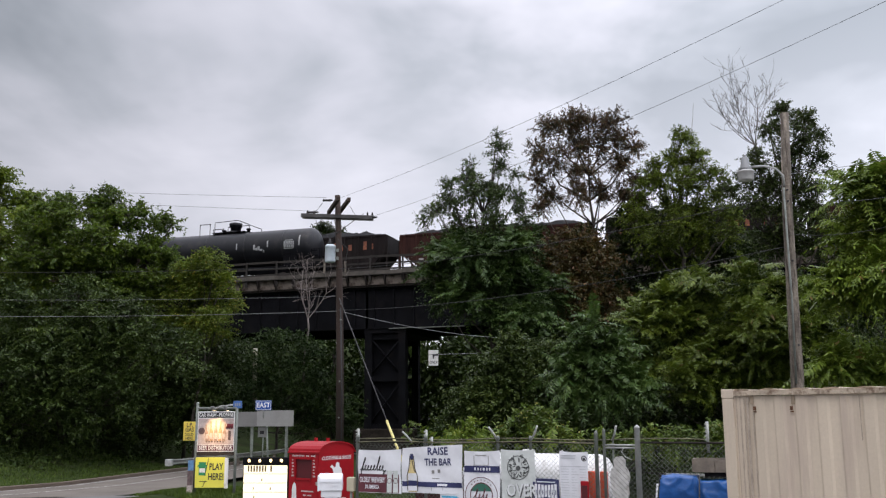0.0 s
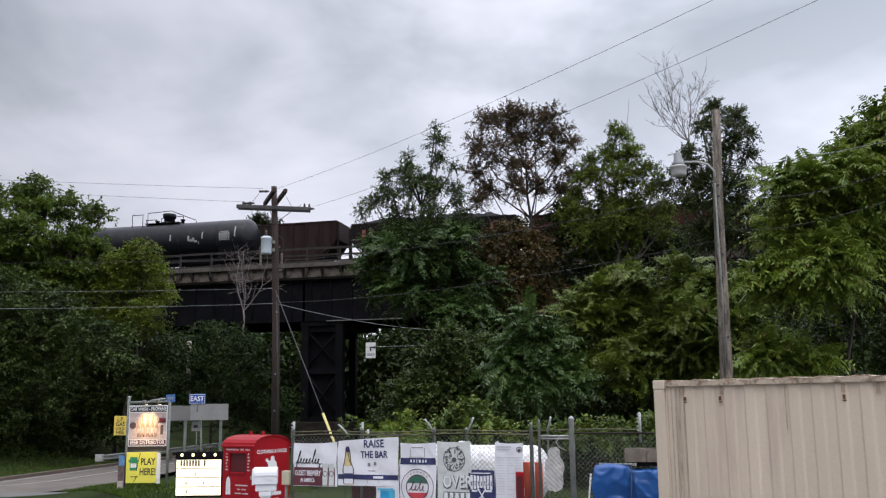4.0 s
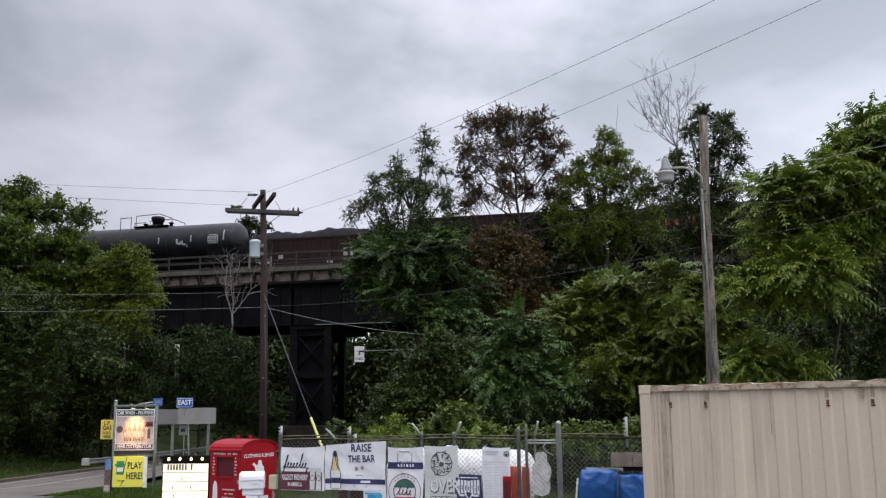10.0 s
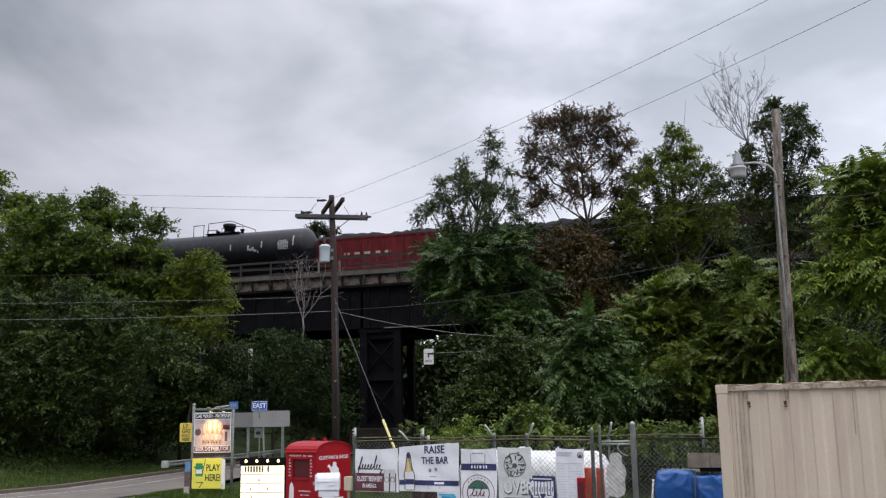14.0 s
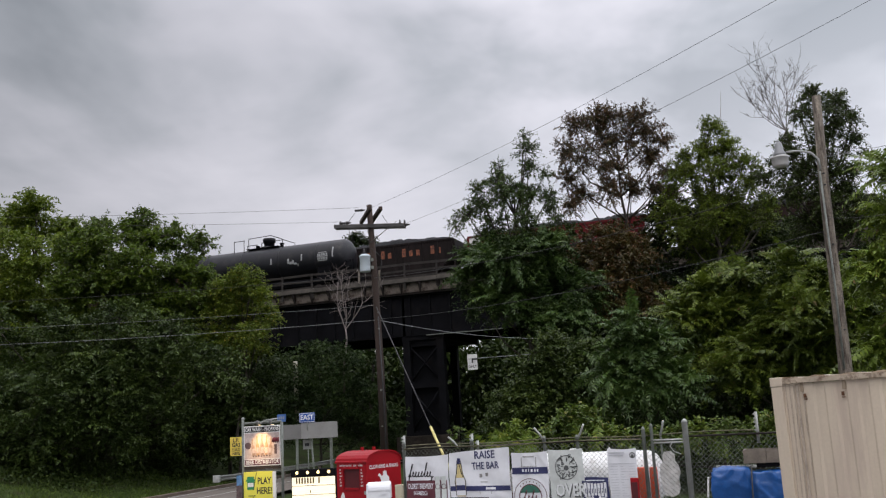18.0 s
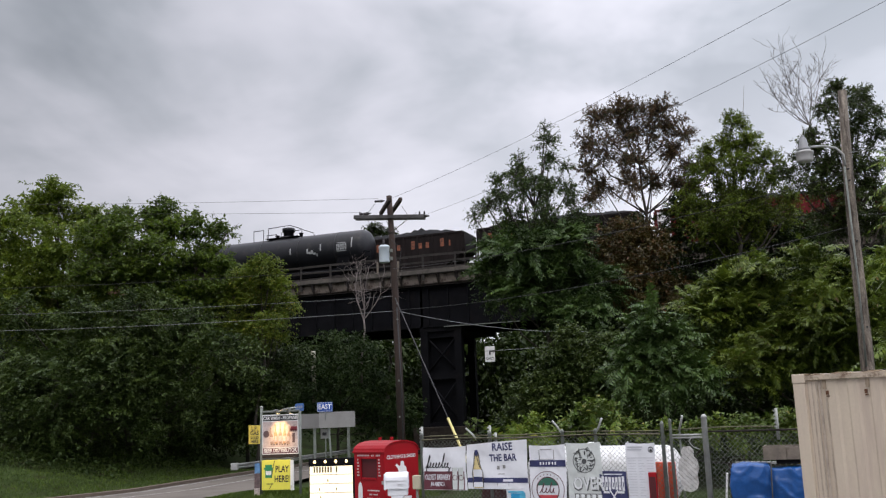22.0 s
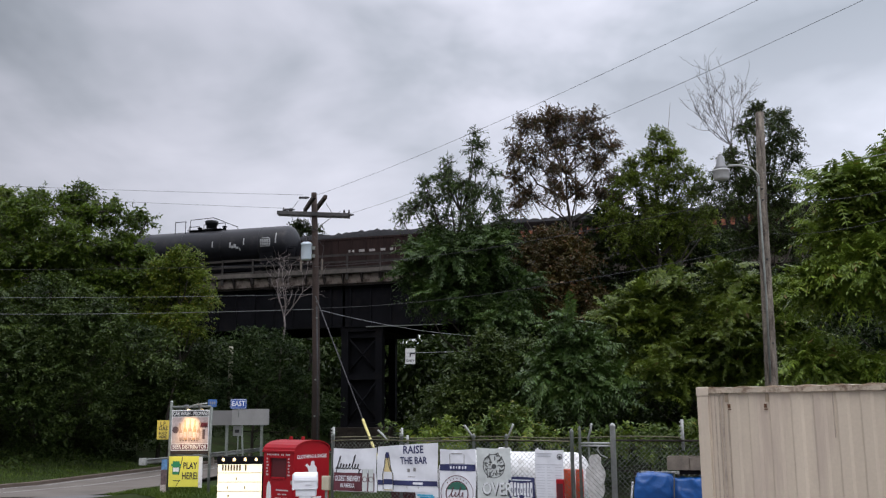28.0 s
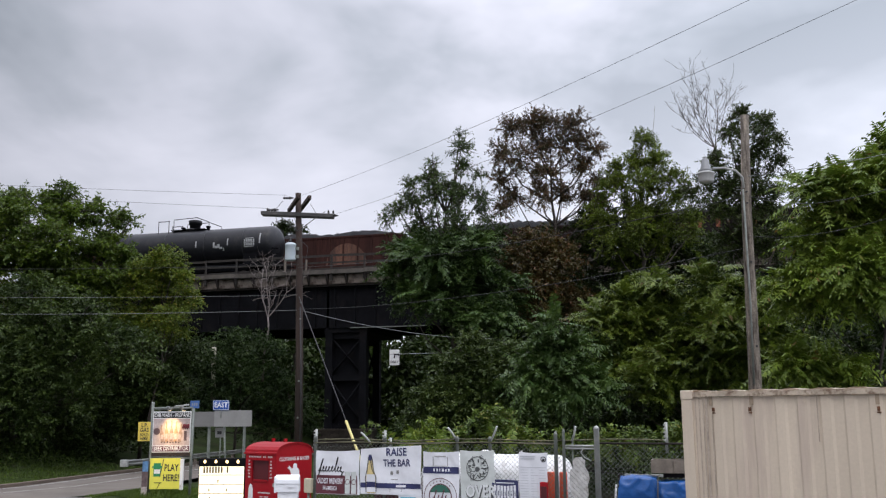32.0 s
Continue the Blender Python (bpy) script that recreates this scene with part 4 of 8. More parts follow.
def tree(name, label, spec, base_x, n, leaf, material, seed, r0=0.16, category="tree", depth=0.75, base_z=None, base_y=None, trunk_material=None, clumps=26, frond=0, droop=0.35, twigs=3, hollow=0.45, twig=0.7, open_crown=False, frond_material=None, flat=0.55):
    """spec: (y, [(x, z, r), ...]), the crown's lobes in the plane of the stem; they are staggered fore and aft."""
    rng = np.random.default_rng(seed)
    y, raw = spec
    lobes = []
    for k, (x, z, r) in enumerate(raw):
        lobes.append((np.array([x, y + rng.uniform(-1, 1) * depth * r * 1.3, z]), r * 1.02))
    by = y + 0.3 if base_y is None else base_y
    bz = float(ground_z(np.array(base_x), np.array(by))) - 0.15 if base_z is None else base_z
    t = thing(name, label, category, pose(base_x, by, bz))
    bm = bmesh.new()
    limbs(bm, (base_x, by, bz), lobes, rng, r0, twigs=twigs)
    off = Vector((-base_x, -by, -bz))
    bmesh.ops.translate(bm, verts=bm.verts[:], vec=off)
    part("trunk", bm, trunk_material or BARK, t)
    o = np.array(off)
    if n:
        P, D, A, Z = sprays(lobes, n, rng, clumps, 13, twig, hollow, flat=flat)
        D[:, 2] -= droop
        part("crown", leaves_mesh("crown", P + o, leaf, leaf * 0.5, material, rng, 0.0, unit(D) * 2.2), material, t)
        if open_crown:
            tagged(part("twig_work", twigs_mesh("twig_work", A + o, Z + o, 0.013, BARK), BARK, t), kind="stuff")
    if frond:
        count, size = frond
        # shoots, each ending in a whorl of seven arching fronds
        near = [(c, max(0.12, r - 0.5 * size)) for c, r in lobes]
        S, O = lobe_points(near, count // 7, rng, 16, 0.30, 0.5)
        P = np.repeat(S, 7, axis=0) + rng.normal(size=(len(S) * 7, 3)) * 0.06
        az = np.tile(np.arange(7) * 2 * np.pi / 7, len(S)) + np.repeat(rng.uniform(0, 6.3, len(S)), 7) + rng.normal(size=len(P)) * 0.3
        d = np.stack([np.cos(az), np.sin(az), rng.uniform(0.0, 1.1, len(P))], -1) + np.repeat(O + rng.normal(size=O.shape) * 0.35, 7, axis=0) * 0.7
        fm = frond_material or material
        part("fronds", fronds_mesh("fronds", P + o, unit(d), size, fm, rng), fm, t)
    return t


# Green kept darker than the leaf itself: shade under the crowns is in its colour.
G_DARK_SHADED = leaf_mat("dark_green_shade_toned_leaves", (0.015, 0.030, 0.0095), (0.052, 0.082, 0.024), turn=0.15, spec=0.12)
G_MID = leaf_mat("mid_green_leaves", (0.040, 0.078, 0.014), (0.165, 0.250, 0.040), turn=0.38)
G_BRIGHT = leaf_mat("yellow_green_leaves", (0.062, 0.105, 0.018), (0.205, 0.270, 0.045), odd=(0.30, 0.26, 0.05), odd_share=0.05, turn=0.38)
G_SUMAC = leaf_mat("sumac_leaves", (0.075, 0.130, 0.024), (0.230, 0.330, 0.066), odd=(0.15, 0.10, 0.03), odd_share=0.02)
G_SUMAC_MID = leaf_mat("dull_sumac_leaves", (0.055, 0.091, 0.018), (0.172, 0.240, 0.046), odd=(0.12, 0.08, 0.03), odd_share=0.02)
# Darker copy of the sumac green, with shade put into its colour.
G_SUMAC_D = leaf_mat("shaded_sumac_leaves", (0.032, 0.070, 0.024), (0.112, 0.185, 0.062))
G_YEL = leaf_mat("light_yellowish_leaves", (0.066, 0.112, 0.018), (0.230, 0.310, 0.050), turn=0.38)
G_BROWN = leaf_mat("browned_leaves", (0.078, 0.046, 0.038), (0.200, 0.128, 0.086), odd=(0.060, 0.080, 0.030), odd_share=0.25)
G_BROWN_LOW = leaf_mat("rusty_creeper_leaves", (0.046, 0.040, 0.016), (0.095, 0.080, 0.028), odd=(0.11, 0.050, 0.018), odd_share=0.2)
G_WEED = leaf_mat("fresh_weed_leaves", (0.065, 0.120, 0.024), (0.19, 0.26, 0.055), odd=(0.26, 0.25, 0.06), odd_share=0.04)
G_BLUE = leaf_mat("bluish_green_leaves", (0.028, 0.062, 0.019), (0.120, 0.185, 0.052))
# Two greens lowered for foliage in shade; the shade is part of the colour.
G_DEEP_SHADED = leaf_mat("deep_green_shade_toned_leaves", (0.014, 0.031, 0.012), (0.054, 0.090, 0.034), turn=0.15, spec=0.12)
G_SHADE = leaf_mat("shade_toned_bough_leaves", (0.026, 0.049, 0.017), (0.086, 0.132, 0.040), spec=0.2)
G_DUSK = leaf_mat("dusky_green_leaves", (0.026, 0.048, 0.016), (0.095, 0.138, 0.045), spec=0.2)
LEFT_FAR = (56, [(-33.3, 17.3, 1.6), (-34.7, 16.8, 1.7), (-31.8, 16.0, 1.6), (-36.0, 15.3, 2.2), (-30.6, 13.8, 2.1), (-37.5, 13.6, 2.4), (-32.5, 12.4, 3.5), (-35.5, 10.7, 3.5), (-29.4, 11.7, 2.4), (-33.3, 8.6, 3.8), (-30.1, 8.5, 3.1)])
LEFT_NEAR = (53, [(-27.7, 15.4, 0.8), (-26.7, 15.2, 0.8), (-28.1, 14.5, 1.1), (-29.1, 14.1, 1.1), (-24.8, 15.6, 0.8), (-25.4, 14.8, 1.2), (-23.2, 14.7, 1.0), (-24.0, 14.0, 1.3), (-21.9, 14.2, 0.8), (-21.0, 14.1, 0.4), (-26.5, 13.7, 1.8), (-21.7, 12.8, 1.1), (-23.9, 12.2, 2.4), (-27.1, 11.5, 2.6), (-22.2, 11.1, 2.0), (-25.0, 9.5, 3.1), (-22.3, 8.6, 2.6), (-20.9, 11.4, 1.0)])
LEFT_BRIGHT = (51.5, [(-19.6, 10.7, 1.0), (-20.0, 9.2, 1.3), (-19.6, 7.8, 1.3), (-18.2, 11.6, 0.7), (-17.4, 11.2, 0.7), (-18.8, 10.9, 0.9), (-17.8, 10.4, 1.0), (-16.8, 10.2, 0.6), (-18.9, 9.7, 1.3), (-17.3, 9.2, 1.0), (-16.5, 8.7, 0.4), (-18.4, 8.1, 1.4), (-17.1, 7.8, 1.0)])
LEFT_LOW = (45.5, [(-30.3, 5.8, 2.8), (-26.7, 4.9, 2.8), (-23.8, 5.4, 3.0), (-21.0, 5.7, 2.4), (-18.9, 6.2, 1.7), (-17.0, 5.8, 1.2), (-28.4, 7.0, 2.4), (-24.8, 7.2, 2.2), (-21.9, 7.3, 1.9), (-29.8, 3.3, 1.7), (-20.6, 3.9, 1.5), (-26.9, 3.0, 1.6), (-23.6, 3.1, 1.6), (-22.4, 2.4, 1.0), (-25.2, 2.2, 1.0), (-28.6, 2.1, 1.0), (-26.2, 8.6, 1.3), (-22.9, 8.9, 1.1), (-20.3, 8.1, 1.0), (-29.6, 8.9, 1.3)])
LEFT_BELOW = (52, [(-34.5, 2.9, 2.9), (-32.7, 1.4, 1.7), (-26.4, 0.9, 1.2), (-23.4, 1.2, 1.2), (-22.9, 2.8, 2.3), (-26.0, 2.5, 2.0), (-29.0, 2.1, 2.0), (-20.2, 2.4, 1.4)])
LEFT_LOW_FAR = (55, [(-22.7, 5.7, 2.7), (-19.5, 6.1, 2.2), (-21.2, 3.5, 2.2), (-18.4, 3.9, 1.9), (-22.1, 2.0, 1.4), (-19.1, 2.0, 1.4)])
MID_BUSH = (61, [(-16.4, 7.2, 1.4), (-18.0, 5.9, 1.7), (-14.5, 6.2, 1.7), (-16.3, 4.4, 2.3), (-13.5, 4.0, 1.7), (-18.3, 3.1, 2.1), (-14.6, 2.2, 1.9), (-12.0, 2.5, 1.5)])
CENTRE = (50, [(-1.1, 18.1, 0.3), (-1.0, 17.1, 0.6), (-1.0, 16.1, 0.6), (-0.1, 15.7, 0.4), (-2.6, 16.3, 0.4), (-2.8, 15.5, 0.7), (-1.8, 15.0, 0.7), (-3.9, 15.2, 0.5), (-3.8, 14.4, 0.8), (-2.5, 14.4, 0.9), (-1.1, 14.4, 0.9), (0.0, 14.4, 0.7), (-4.5, 13.7, 0.7), (-5.3, 13.3, 0.4), (-3.1, 13.1, 0.9), (-1.2, 12.9, 1.0), (0.2, 13.2, 0.7), (-3.6, 12.3, 0.9)])
CENTRE_LOW = (49, [(-4.0, 11.2, 1.0), (-4.3, 10.0, 1.2), (-2.8, 10.9, 1.4), (-1.1, 10.8, 1.5), (-4.1, 8.7, 1.0), (-2.0, 9.0, 1.7), (0.3, 9.3, 1.7), (-0.2, 11.3, 1.3), (-1.1, 7.5, 1.1), (0.5, 7.3, 1.4)])
BROWN_TOP = (55, [(3.2, 20.3, 0.9), (4.5, 20.5, 1.0), (5.7, 19.9, 1.1), (2.0, 19.6, 1.0), (3.6, 19.3, 1.2), (5.0, 18.7, 1.2), (6.6, 19.2, 0.9), (7.2, 18.4, 0.7), (1.3, 18.4, 0.9), (2.5, 17.7, 1.1), (4.1, 17.1, 1.0), (6.3, 17.4, 1.1), (7.4, 16.7, 0.7), (1.2, 16.8, 0.8), (2.1, 15.9, 1.0), (3.5, 15.5, 1.0), (5.1, 15.8, 0.9), (6.5, 15.6, 1.0), (1.4, 14.9, 0.7), (7.3, 15.3, 0.8)])
BEHIND = (88, [(-19.1, 20.9, 0.6), (-19.7, 20.3, 0.7), (-18.4, 20.1, 0.8), (-17.6, 20.3, 0.4), (-20.0, 19.0, 1.2), (-18.5, 18.4, 1.4), (-19.5, 16.5, 1.6), (-18.1, 15.9, 1.6), (-18.9, 13.7, 1.9)])
BROWN_LOW = (53, [(3.3, 11.8, 1.5), (2.1, 11.3, 1.3), (4.4, 10.8, 1.5), (3.2, 9.5, 1.6), (4.9, 8.8, 1.3)])
GREEN_TOP = (54, [(9.7, 18.4, 0.8), (9.1, 17.3, 0.9), (10.5, 17.3, 0.9), (8.1, 16.8, 0.7), (8.0, 15.6, 1.1), (9.8, 15.7, 1.2), (11.3, 15.9, 0.9), (12.0, 15.2, 0.6), (11.2, 13.9, 1.2), (9.0, 14.4, 0.8), (10.6, 14.3, 0.8), (12.4, 13.9, 0.7), (7.0, 13.8, 1.1), (9.2, 13.3, 1.3), (7.6, 12.3, 1.0), (10.7, 12.2, 0.9), (8.9, 11.2, 1.0), (12.3, 12.9, 0.7)])
DARK_TOP = (43, [(12.8, 16.6, 0.6), (13.7, 16.2, 0.6), (12.0, 15.9, 0.6), (13.1, 15.2, 0.8), (14.3, 15.3, 0.4), (11.4, 14.4, 0.7), (14.0, 14.2, 0.5), (12.6, 13.8, 0.9), (10.8, 13.4, 0.6), (11.8, 12.7, 1.0), (13.5, 12.7, 0.6), (14.6, 13.7, 0.2), (10.1, 12.9, 0.5), (12.4, 11.3, 0.9), (13.3, 10.5, 1.0), (13.7, 11.8, 0.7), (12.8, 12.3, 0.8), (14.1, 11.0, 0.6), (11.9, 10.5, 0.9), (11.1, 12.2, 0.7)])
HILL = (57, [(4.3, 13.4, 1.1), (6.6, 13.7, 1.2), (9.5, 13.7, 1.2), (12.3, 13.5, 0.9), (0.7, 12.5, 1.8), (2.8, 8.9, 2.1), (6.3, 9.6, 2.1), (9.9, 10.2, 1.8), (13.1, 11.6, 1.6), (15.0, 12.7, 1.2), (12.3, 9.5, 2.1), (18.9, 12.7, 1.8), (19.8, 10.8, 2.1), (1.3, 7.5, 2.1), (7.4, 14.4, 1.5), (9.8, 14.2, 1.7), (6.4, 12.3, 1.3), (8.7, 11.7, 1.8), (11.7, 12.0, 1.3), (13.6, 12.9, 1.0), (11.2, 13.4, 1.2)])
SUMAC_MID = (33, [(5.1, 6.6, 0.9), (6.5, 7.0, 0.9), (8.1, 6.9, 1.0), (9.4, 6.4, 1.0), (4.4, 5.6, 1.0), (6.1, 5.5, 1.5), (8.1, 5.2, 1.6), (9.9, 5.2, 1.1), (4.4, 4.2, 1.1), (6.2, 3.9, 1.4), (8.4, 3.9, 1.2), (10.2, 3.9, 1.0)])
SUMAC_SMALL = (31, [(2.5, 5.5, 0.5), (2.1, 4.8, 0.7), (2.9, 4.6, 0.75), (1.8, 3.9, 0.8), (2.7, 3.6, 1.0), (3.6, 3.3, 0.8)])
SHRUB_DARK = (36, [(-0.4, 5.0, 0.8), (-1.1, 4.1, 0.8), (0.0, 4.1, 1.1), (0.9, 4.7, 0.9), (-1.9, 2.9, 0.9), (-0.6, 3.0, 1.1), (1.0, 3.3, 1.1), (-2.6, 2.0, 0.8), (-1.4, 2.0, 1.0)])
UNDER = (36, [(-3.1, 1.6, 0.9), (-1.8, 1.5, 0.9), (-0.3, 1.6, 1.0), (1.4, 1.7, 1.0), (3.2, 2.0, 1.1), (4.9, 2.2, 1.2), (6.7, 2.4, 1.3), (8.7, 2.6, 1.3), (10.6, 2.5, 1.3), (12.4, 2.6, 1.3), (14.3, 2.5, 1.3), (16.3, 2.5, 1.3), (17.8, 2.4, 1.3), (2.5, 3.1, 1.1), (4.8, 3.3, 1.1)])
WEEDS = (24, [(-1.4, 2.05, 0.35), (-1.7, 1.9, 0.25), (-0.1, 2.45, 0.35), (0.5, 2.4, 0.35), (-0.6, 1.95, 0.3), (1.2, 2.0, 0.3), (2.0, 1.9, 0.3), (2.8, 1.9, 0.3)])
SPRIG = (22.3, [(-2.6, 2.4, 0.1), (-2.8, 2.3, 0.1), (-2.8, 2.1, 0.1), (-2.7, 2.0, 0.1), (-2.6, 2.2, 0.1)])
VINES = (22.5, [(3.1, 1.95, 0.25), (3.6, 2.0, 0.25), (4.2, 1.95, 0.25), (4.6, 2.1, 0.35), (4.9, 1.8, 0.4)])
SUMAC_SHADE = (26.5, [(12.3, 5.8, 1.3), (11.0, 4.5, 1.1), (12.5, 4.1, 1.1), (13.7, 5.1, 1.3), (10.3, 3.5, 0.7), (11.6, 3.5, 0.8), (11.6, 6.7, 1.0), (10.7, 5.6, 0.8), (14.3, 7.6, 1.4), (9.6, 5.0, 0.6)])
SUMAC_RIGHT = (24, [(11.8, 10.0, 0.6), (11.1, 9.4, 0.6), (11.8, 8.8, 0.9), (10.3, 8.6, 0.5), (9.3, 8.2, 0.5), (8.7, 8.2, 0.4), (10.0, 7.5, 0.9), (11.3, 7.7, 0.9), (9.0, 7.0, 0.7), (8.3, 5.8, 0.7), (9.6, 6.1, 0.9), (8.0, 3.8, 0.6), (9.0, 3.6, 0.6), (12.8, 9.8, 1.0), (12.5, 10.2, 0.6)])

tree("broadleaf_tree", "large leafy green tree beyond the road", LEFT_FAR, -33, 80000, 0.25, G_YEL, 11, 0.3, clumps=15, twig=0.9, hollow=0.25)
tree("broadleaf_tree", "dense rounded green tree beside the railway", LEFT_NEAR, -24.5, 60000, 0.24, G_MID, 12, 0.28, clumps=11, twig=0.8, open_crown=True)
tree("young_tree", "yellow-green young tree in front of the bridge", LEFT_BRIGHT, -18.7, 32000, 0.16, G_BRIGHT, 13, 0.12, twig=0.6)
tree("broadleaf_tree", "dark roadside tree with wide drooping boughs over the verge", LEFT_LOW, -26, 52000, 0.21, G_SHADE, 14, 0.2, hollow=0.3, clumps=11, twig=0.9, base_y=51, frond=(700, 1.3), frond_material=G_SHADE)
# Low thickets: their gloom comes partly from the darkened leaf colour.
tree("thicket", "dark dense shaded brush under the roadside trees", LEFT_BELOW, -26, 30000, 0.2, G_DARK_SHADED, 74, 0.12, category="shrub", hollow=0.2)
tree("thicket", "dark dense roadside thicket", LEFT_LOW_FAR, -20.5, 33600, 0.22, G_DARK_SHADED, 15, 0.14, category="shrub", hollow=0.2)
tree("bush", "green bush growing under the bridge", MID_BUSH, -16.5, 30000, 0.19, G_DEEP_SHADED, 16, 0.12, category="shrub", hollow=0.3)
tree("broadleaf_tree", "tall green tree with a ragged pointed top", CENTRE, -1.2, 20000, 0.13, G_BLUE, 17, 0.2, clumps=16, twigs=5, hollow=0.35, twig=0.6, open_crown=True, flat=1.0)
tree("tree_of_heaven", "dense green tree with drooping feathery leaves", CENTRE_LOW, -1.0, 20000, 0.19, G_DEEP_SHADED, 37, 0.16, frond=(1200, 1.5), frond_material=G_SUMAC_D)
tree("broadleaf_tree", "tall sparse tree with brown withering leaves", BROWN_TOP, 4.6, 52000, 0.115, G_BROWN, 18, 0.17, clumps=24, twigs=4, hollow=0.15, twig=0.5, open_crown=True, flat=1.0)
tree("creeper", "rusty brown creeper on the bank", BROWN_LOW, 3.4, 16500, 0.2, G_BROWN_LOW, 19, 0.1, category="shrub")
tree("broadleaf_tree", "green tree on the railway bank", GREEN_TOP, 9.0, 42000, 0.145, G_YEL, 20, 0.2, twig=0.6, clumps=20, open_crown=True, flat=1.0)
tree("broadleaf_tree", "dark-leaved tree with an open crown", DARK_TOP, 12.6, 36000, 0.125, G_DUSK, 21, 0.18, clumps=18, twigs=5, hollow=0.35, twig=0.55, open_crown=True, flat=1.0)
# Lower bank foliage, its shade put into the darkened leaf colour.
tree("bank_thicket", "dark bushes on the railway bank", HILL, 8, 58000, 0.22, G_DARK_SHADED, 22, 0.14, category="shrub", hollow=0.2)
# Sumacs: inner leaves painted dark for the shade inside, fronds lighter.
tree("sumac", "broad light green sumac thicket with feathery leaves", SUMAC_MID, 7.5, 12000, 0.14, G_DARK_SHADED, 23, 0.08, category="shrub", frond=(4600, 0.95), frond_material=G_SUMAC_MID)
tree("sumac", "small upright sumac with feathery leaves", SUMAC_SMALL, 2.6, 3000, 0.14, G_DARK_SHADED, 24, 0.06, category="shrub", frond=(1300, 1.15), frond_material=G_SUMAC_D)
tree("shrub", "dark bluish green shrub behind the fence", SHRUB_DARK, -0.6, 28000, 0.16, G_DUSK, 25, 0.07, category="shrub", hollow=0.3)
tree("undergrowth", "dark tangled undergrowth behind the fence", UNDER, 3.0, 34000, 0.2, G_DARK_SHADED, 29, 0.05, category="shrub", hollow=0.1)
tree("weeds", "tall fresh green weeds along the fence", WEEDS, 0.2, 4200, 0.13, G_WEED, 26, 0.02, category="weeds", twigs=5, twig=0.4)
tree("vine_sprig", "pale climbing vine sprig on the fence", SPRIG, -2.75, 130, 0.07, G_WEED, 71, 0.012, category="vine", twigs=2, twig=0.12, clumps=5)
tree("vines", "pale green vines on the fence", VINES, 4.0, 4500, 0.12, G_WEED, 27, 0.02, category="weeds", twigs=5, twig=0.4)
# Lower part of the tall sumac, coloured dark to stand for its shaded hollow.
tree("undergrowth", "dark shaded sumac undergrowth", SUMAC_SHADE, 11.5, 9000, 0.16, G_DARK_SHADED, 63, 0.05, category="shrub", hollow=0.2, frond=(500, 0.9), frond_material=G_DEEP_SHADED)
tree("sumac", "tall sumac tree with drooping feathery leaves", SUMAC_RIGHT, 10.6, 20000, 0.15, G_SUMAC_MID, 28, 0.07, frond=(6000, 1.12), frond_material=G_SUMAC)

tree("broadleaf_tree", "dark tree rising beyond the railway bridge", BEHIND, -18.0, 16000, 0.26, G_DARK_SHADED, 61, 0.2, twig=0.8, open_crown=True)


def tall_weeds():
    """Arching weed stalks with paired leaves behind the fence."""
    rng = np.random.default_rng(90)
    n = 34
    x = np.concatenate([rng.uniform(-2.0, -0.7, 20), rng.uniform(0.0, 0.9, 8), rng.uniform(3.6, 4.8, 6)])
    base = np.stack([x, rng.uniform(22.6, 23.6, n), rng.uniform(1.3, 1.75, n)], -1)
    d = unit(np.stack([rng.normal(0, 0.35, n), rng.normal(0, 0.25, n), np.ones(n)], -1))
    w = thing("tall_weeds", "tall arching yellow-green weed stalks behind the fence", "weeds")
    part("leafy_stalks", fronds_mesh("leafy_stalks", base, d, 0.95, G_WEED, rng, 10, 0.55), G_WEED, w)
    lower = base * np.array([1, 1, 0])
    part("stalks", twigs_mesh("stalks", lower, base + d * 0.1, 0.012, G_WEED), G_WEED, w)


tall_weeds()


def far_wood():
    """The wooded valley seen under and beyond the bridge."""
    rng = np.random.default_rng(31)
    lobes = []
    for k in range(46):
        x = rng.uniform(-70, 80)
        lobes.append((np.array([x, rng.uniform(92, 120) - x * 0.15, rng.uniform(0.5, 6.5)]), rng.uniform(1.8, 3.4)))
    for k in range(40):
        x = -34 + 34 * k / 39 + rng.uniform(-0.6, 0.6)
        lobes.append((np.array([x, rng.uniform(84, 92) - x * 0.2, rng.uniform(0.5, 8.8)]), rng.uniform(1.6, 2.6)))
    for k in range(16):
        lobes.append((np.array([-7 + 0.9 * k + rng.uniform(-0.5, 0.5), rng.uniform(90, 98), rng.uniform(7.5, 10.5)]), rng.uniform(1.4, 2.2)))
    for k in range(24):
        x = -34 + 40 * k / 23 + rng.uniform(-1, 1)
        lobes.append((np.array([x, rng.uniform(140, 150), rng.uniform(4.0, 15.0)]), rng.uniform(2.6, 4.2)))
    P, O = lobe_points(lobes, 80000, rng, 10, 0.3, 0.3)
    me = leaves_mesh("far_wood", P, 0.75, 0.45, G_DARK_SHADED, rng, 0.2, O)
    tagged(new("far_wood", me), "dark distant wood beyond the bridge", "wood", kind="stuff")


far_wood()


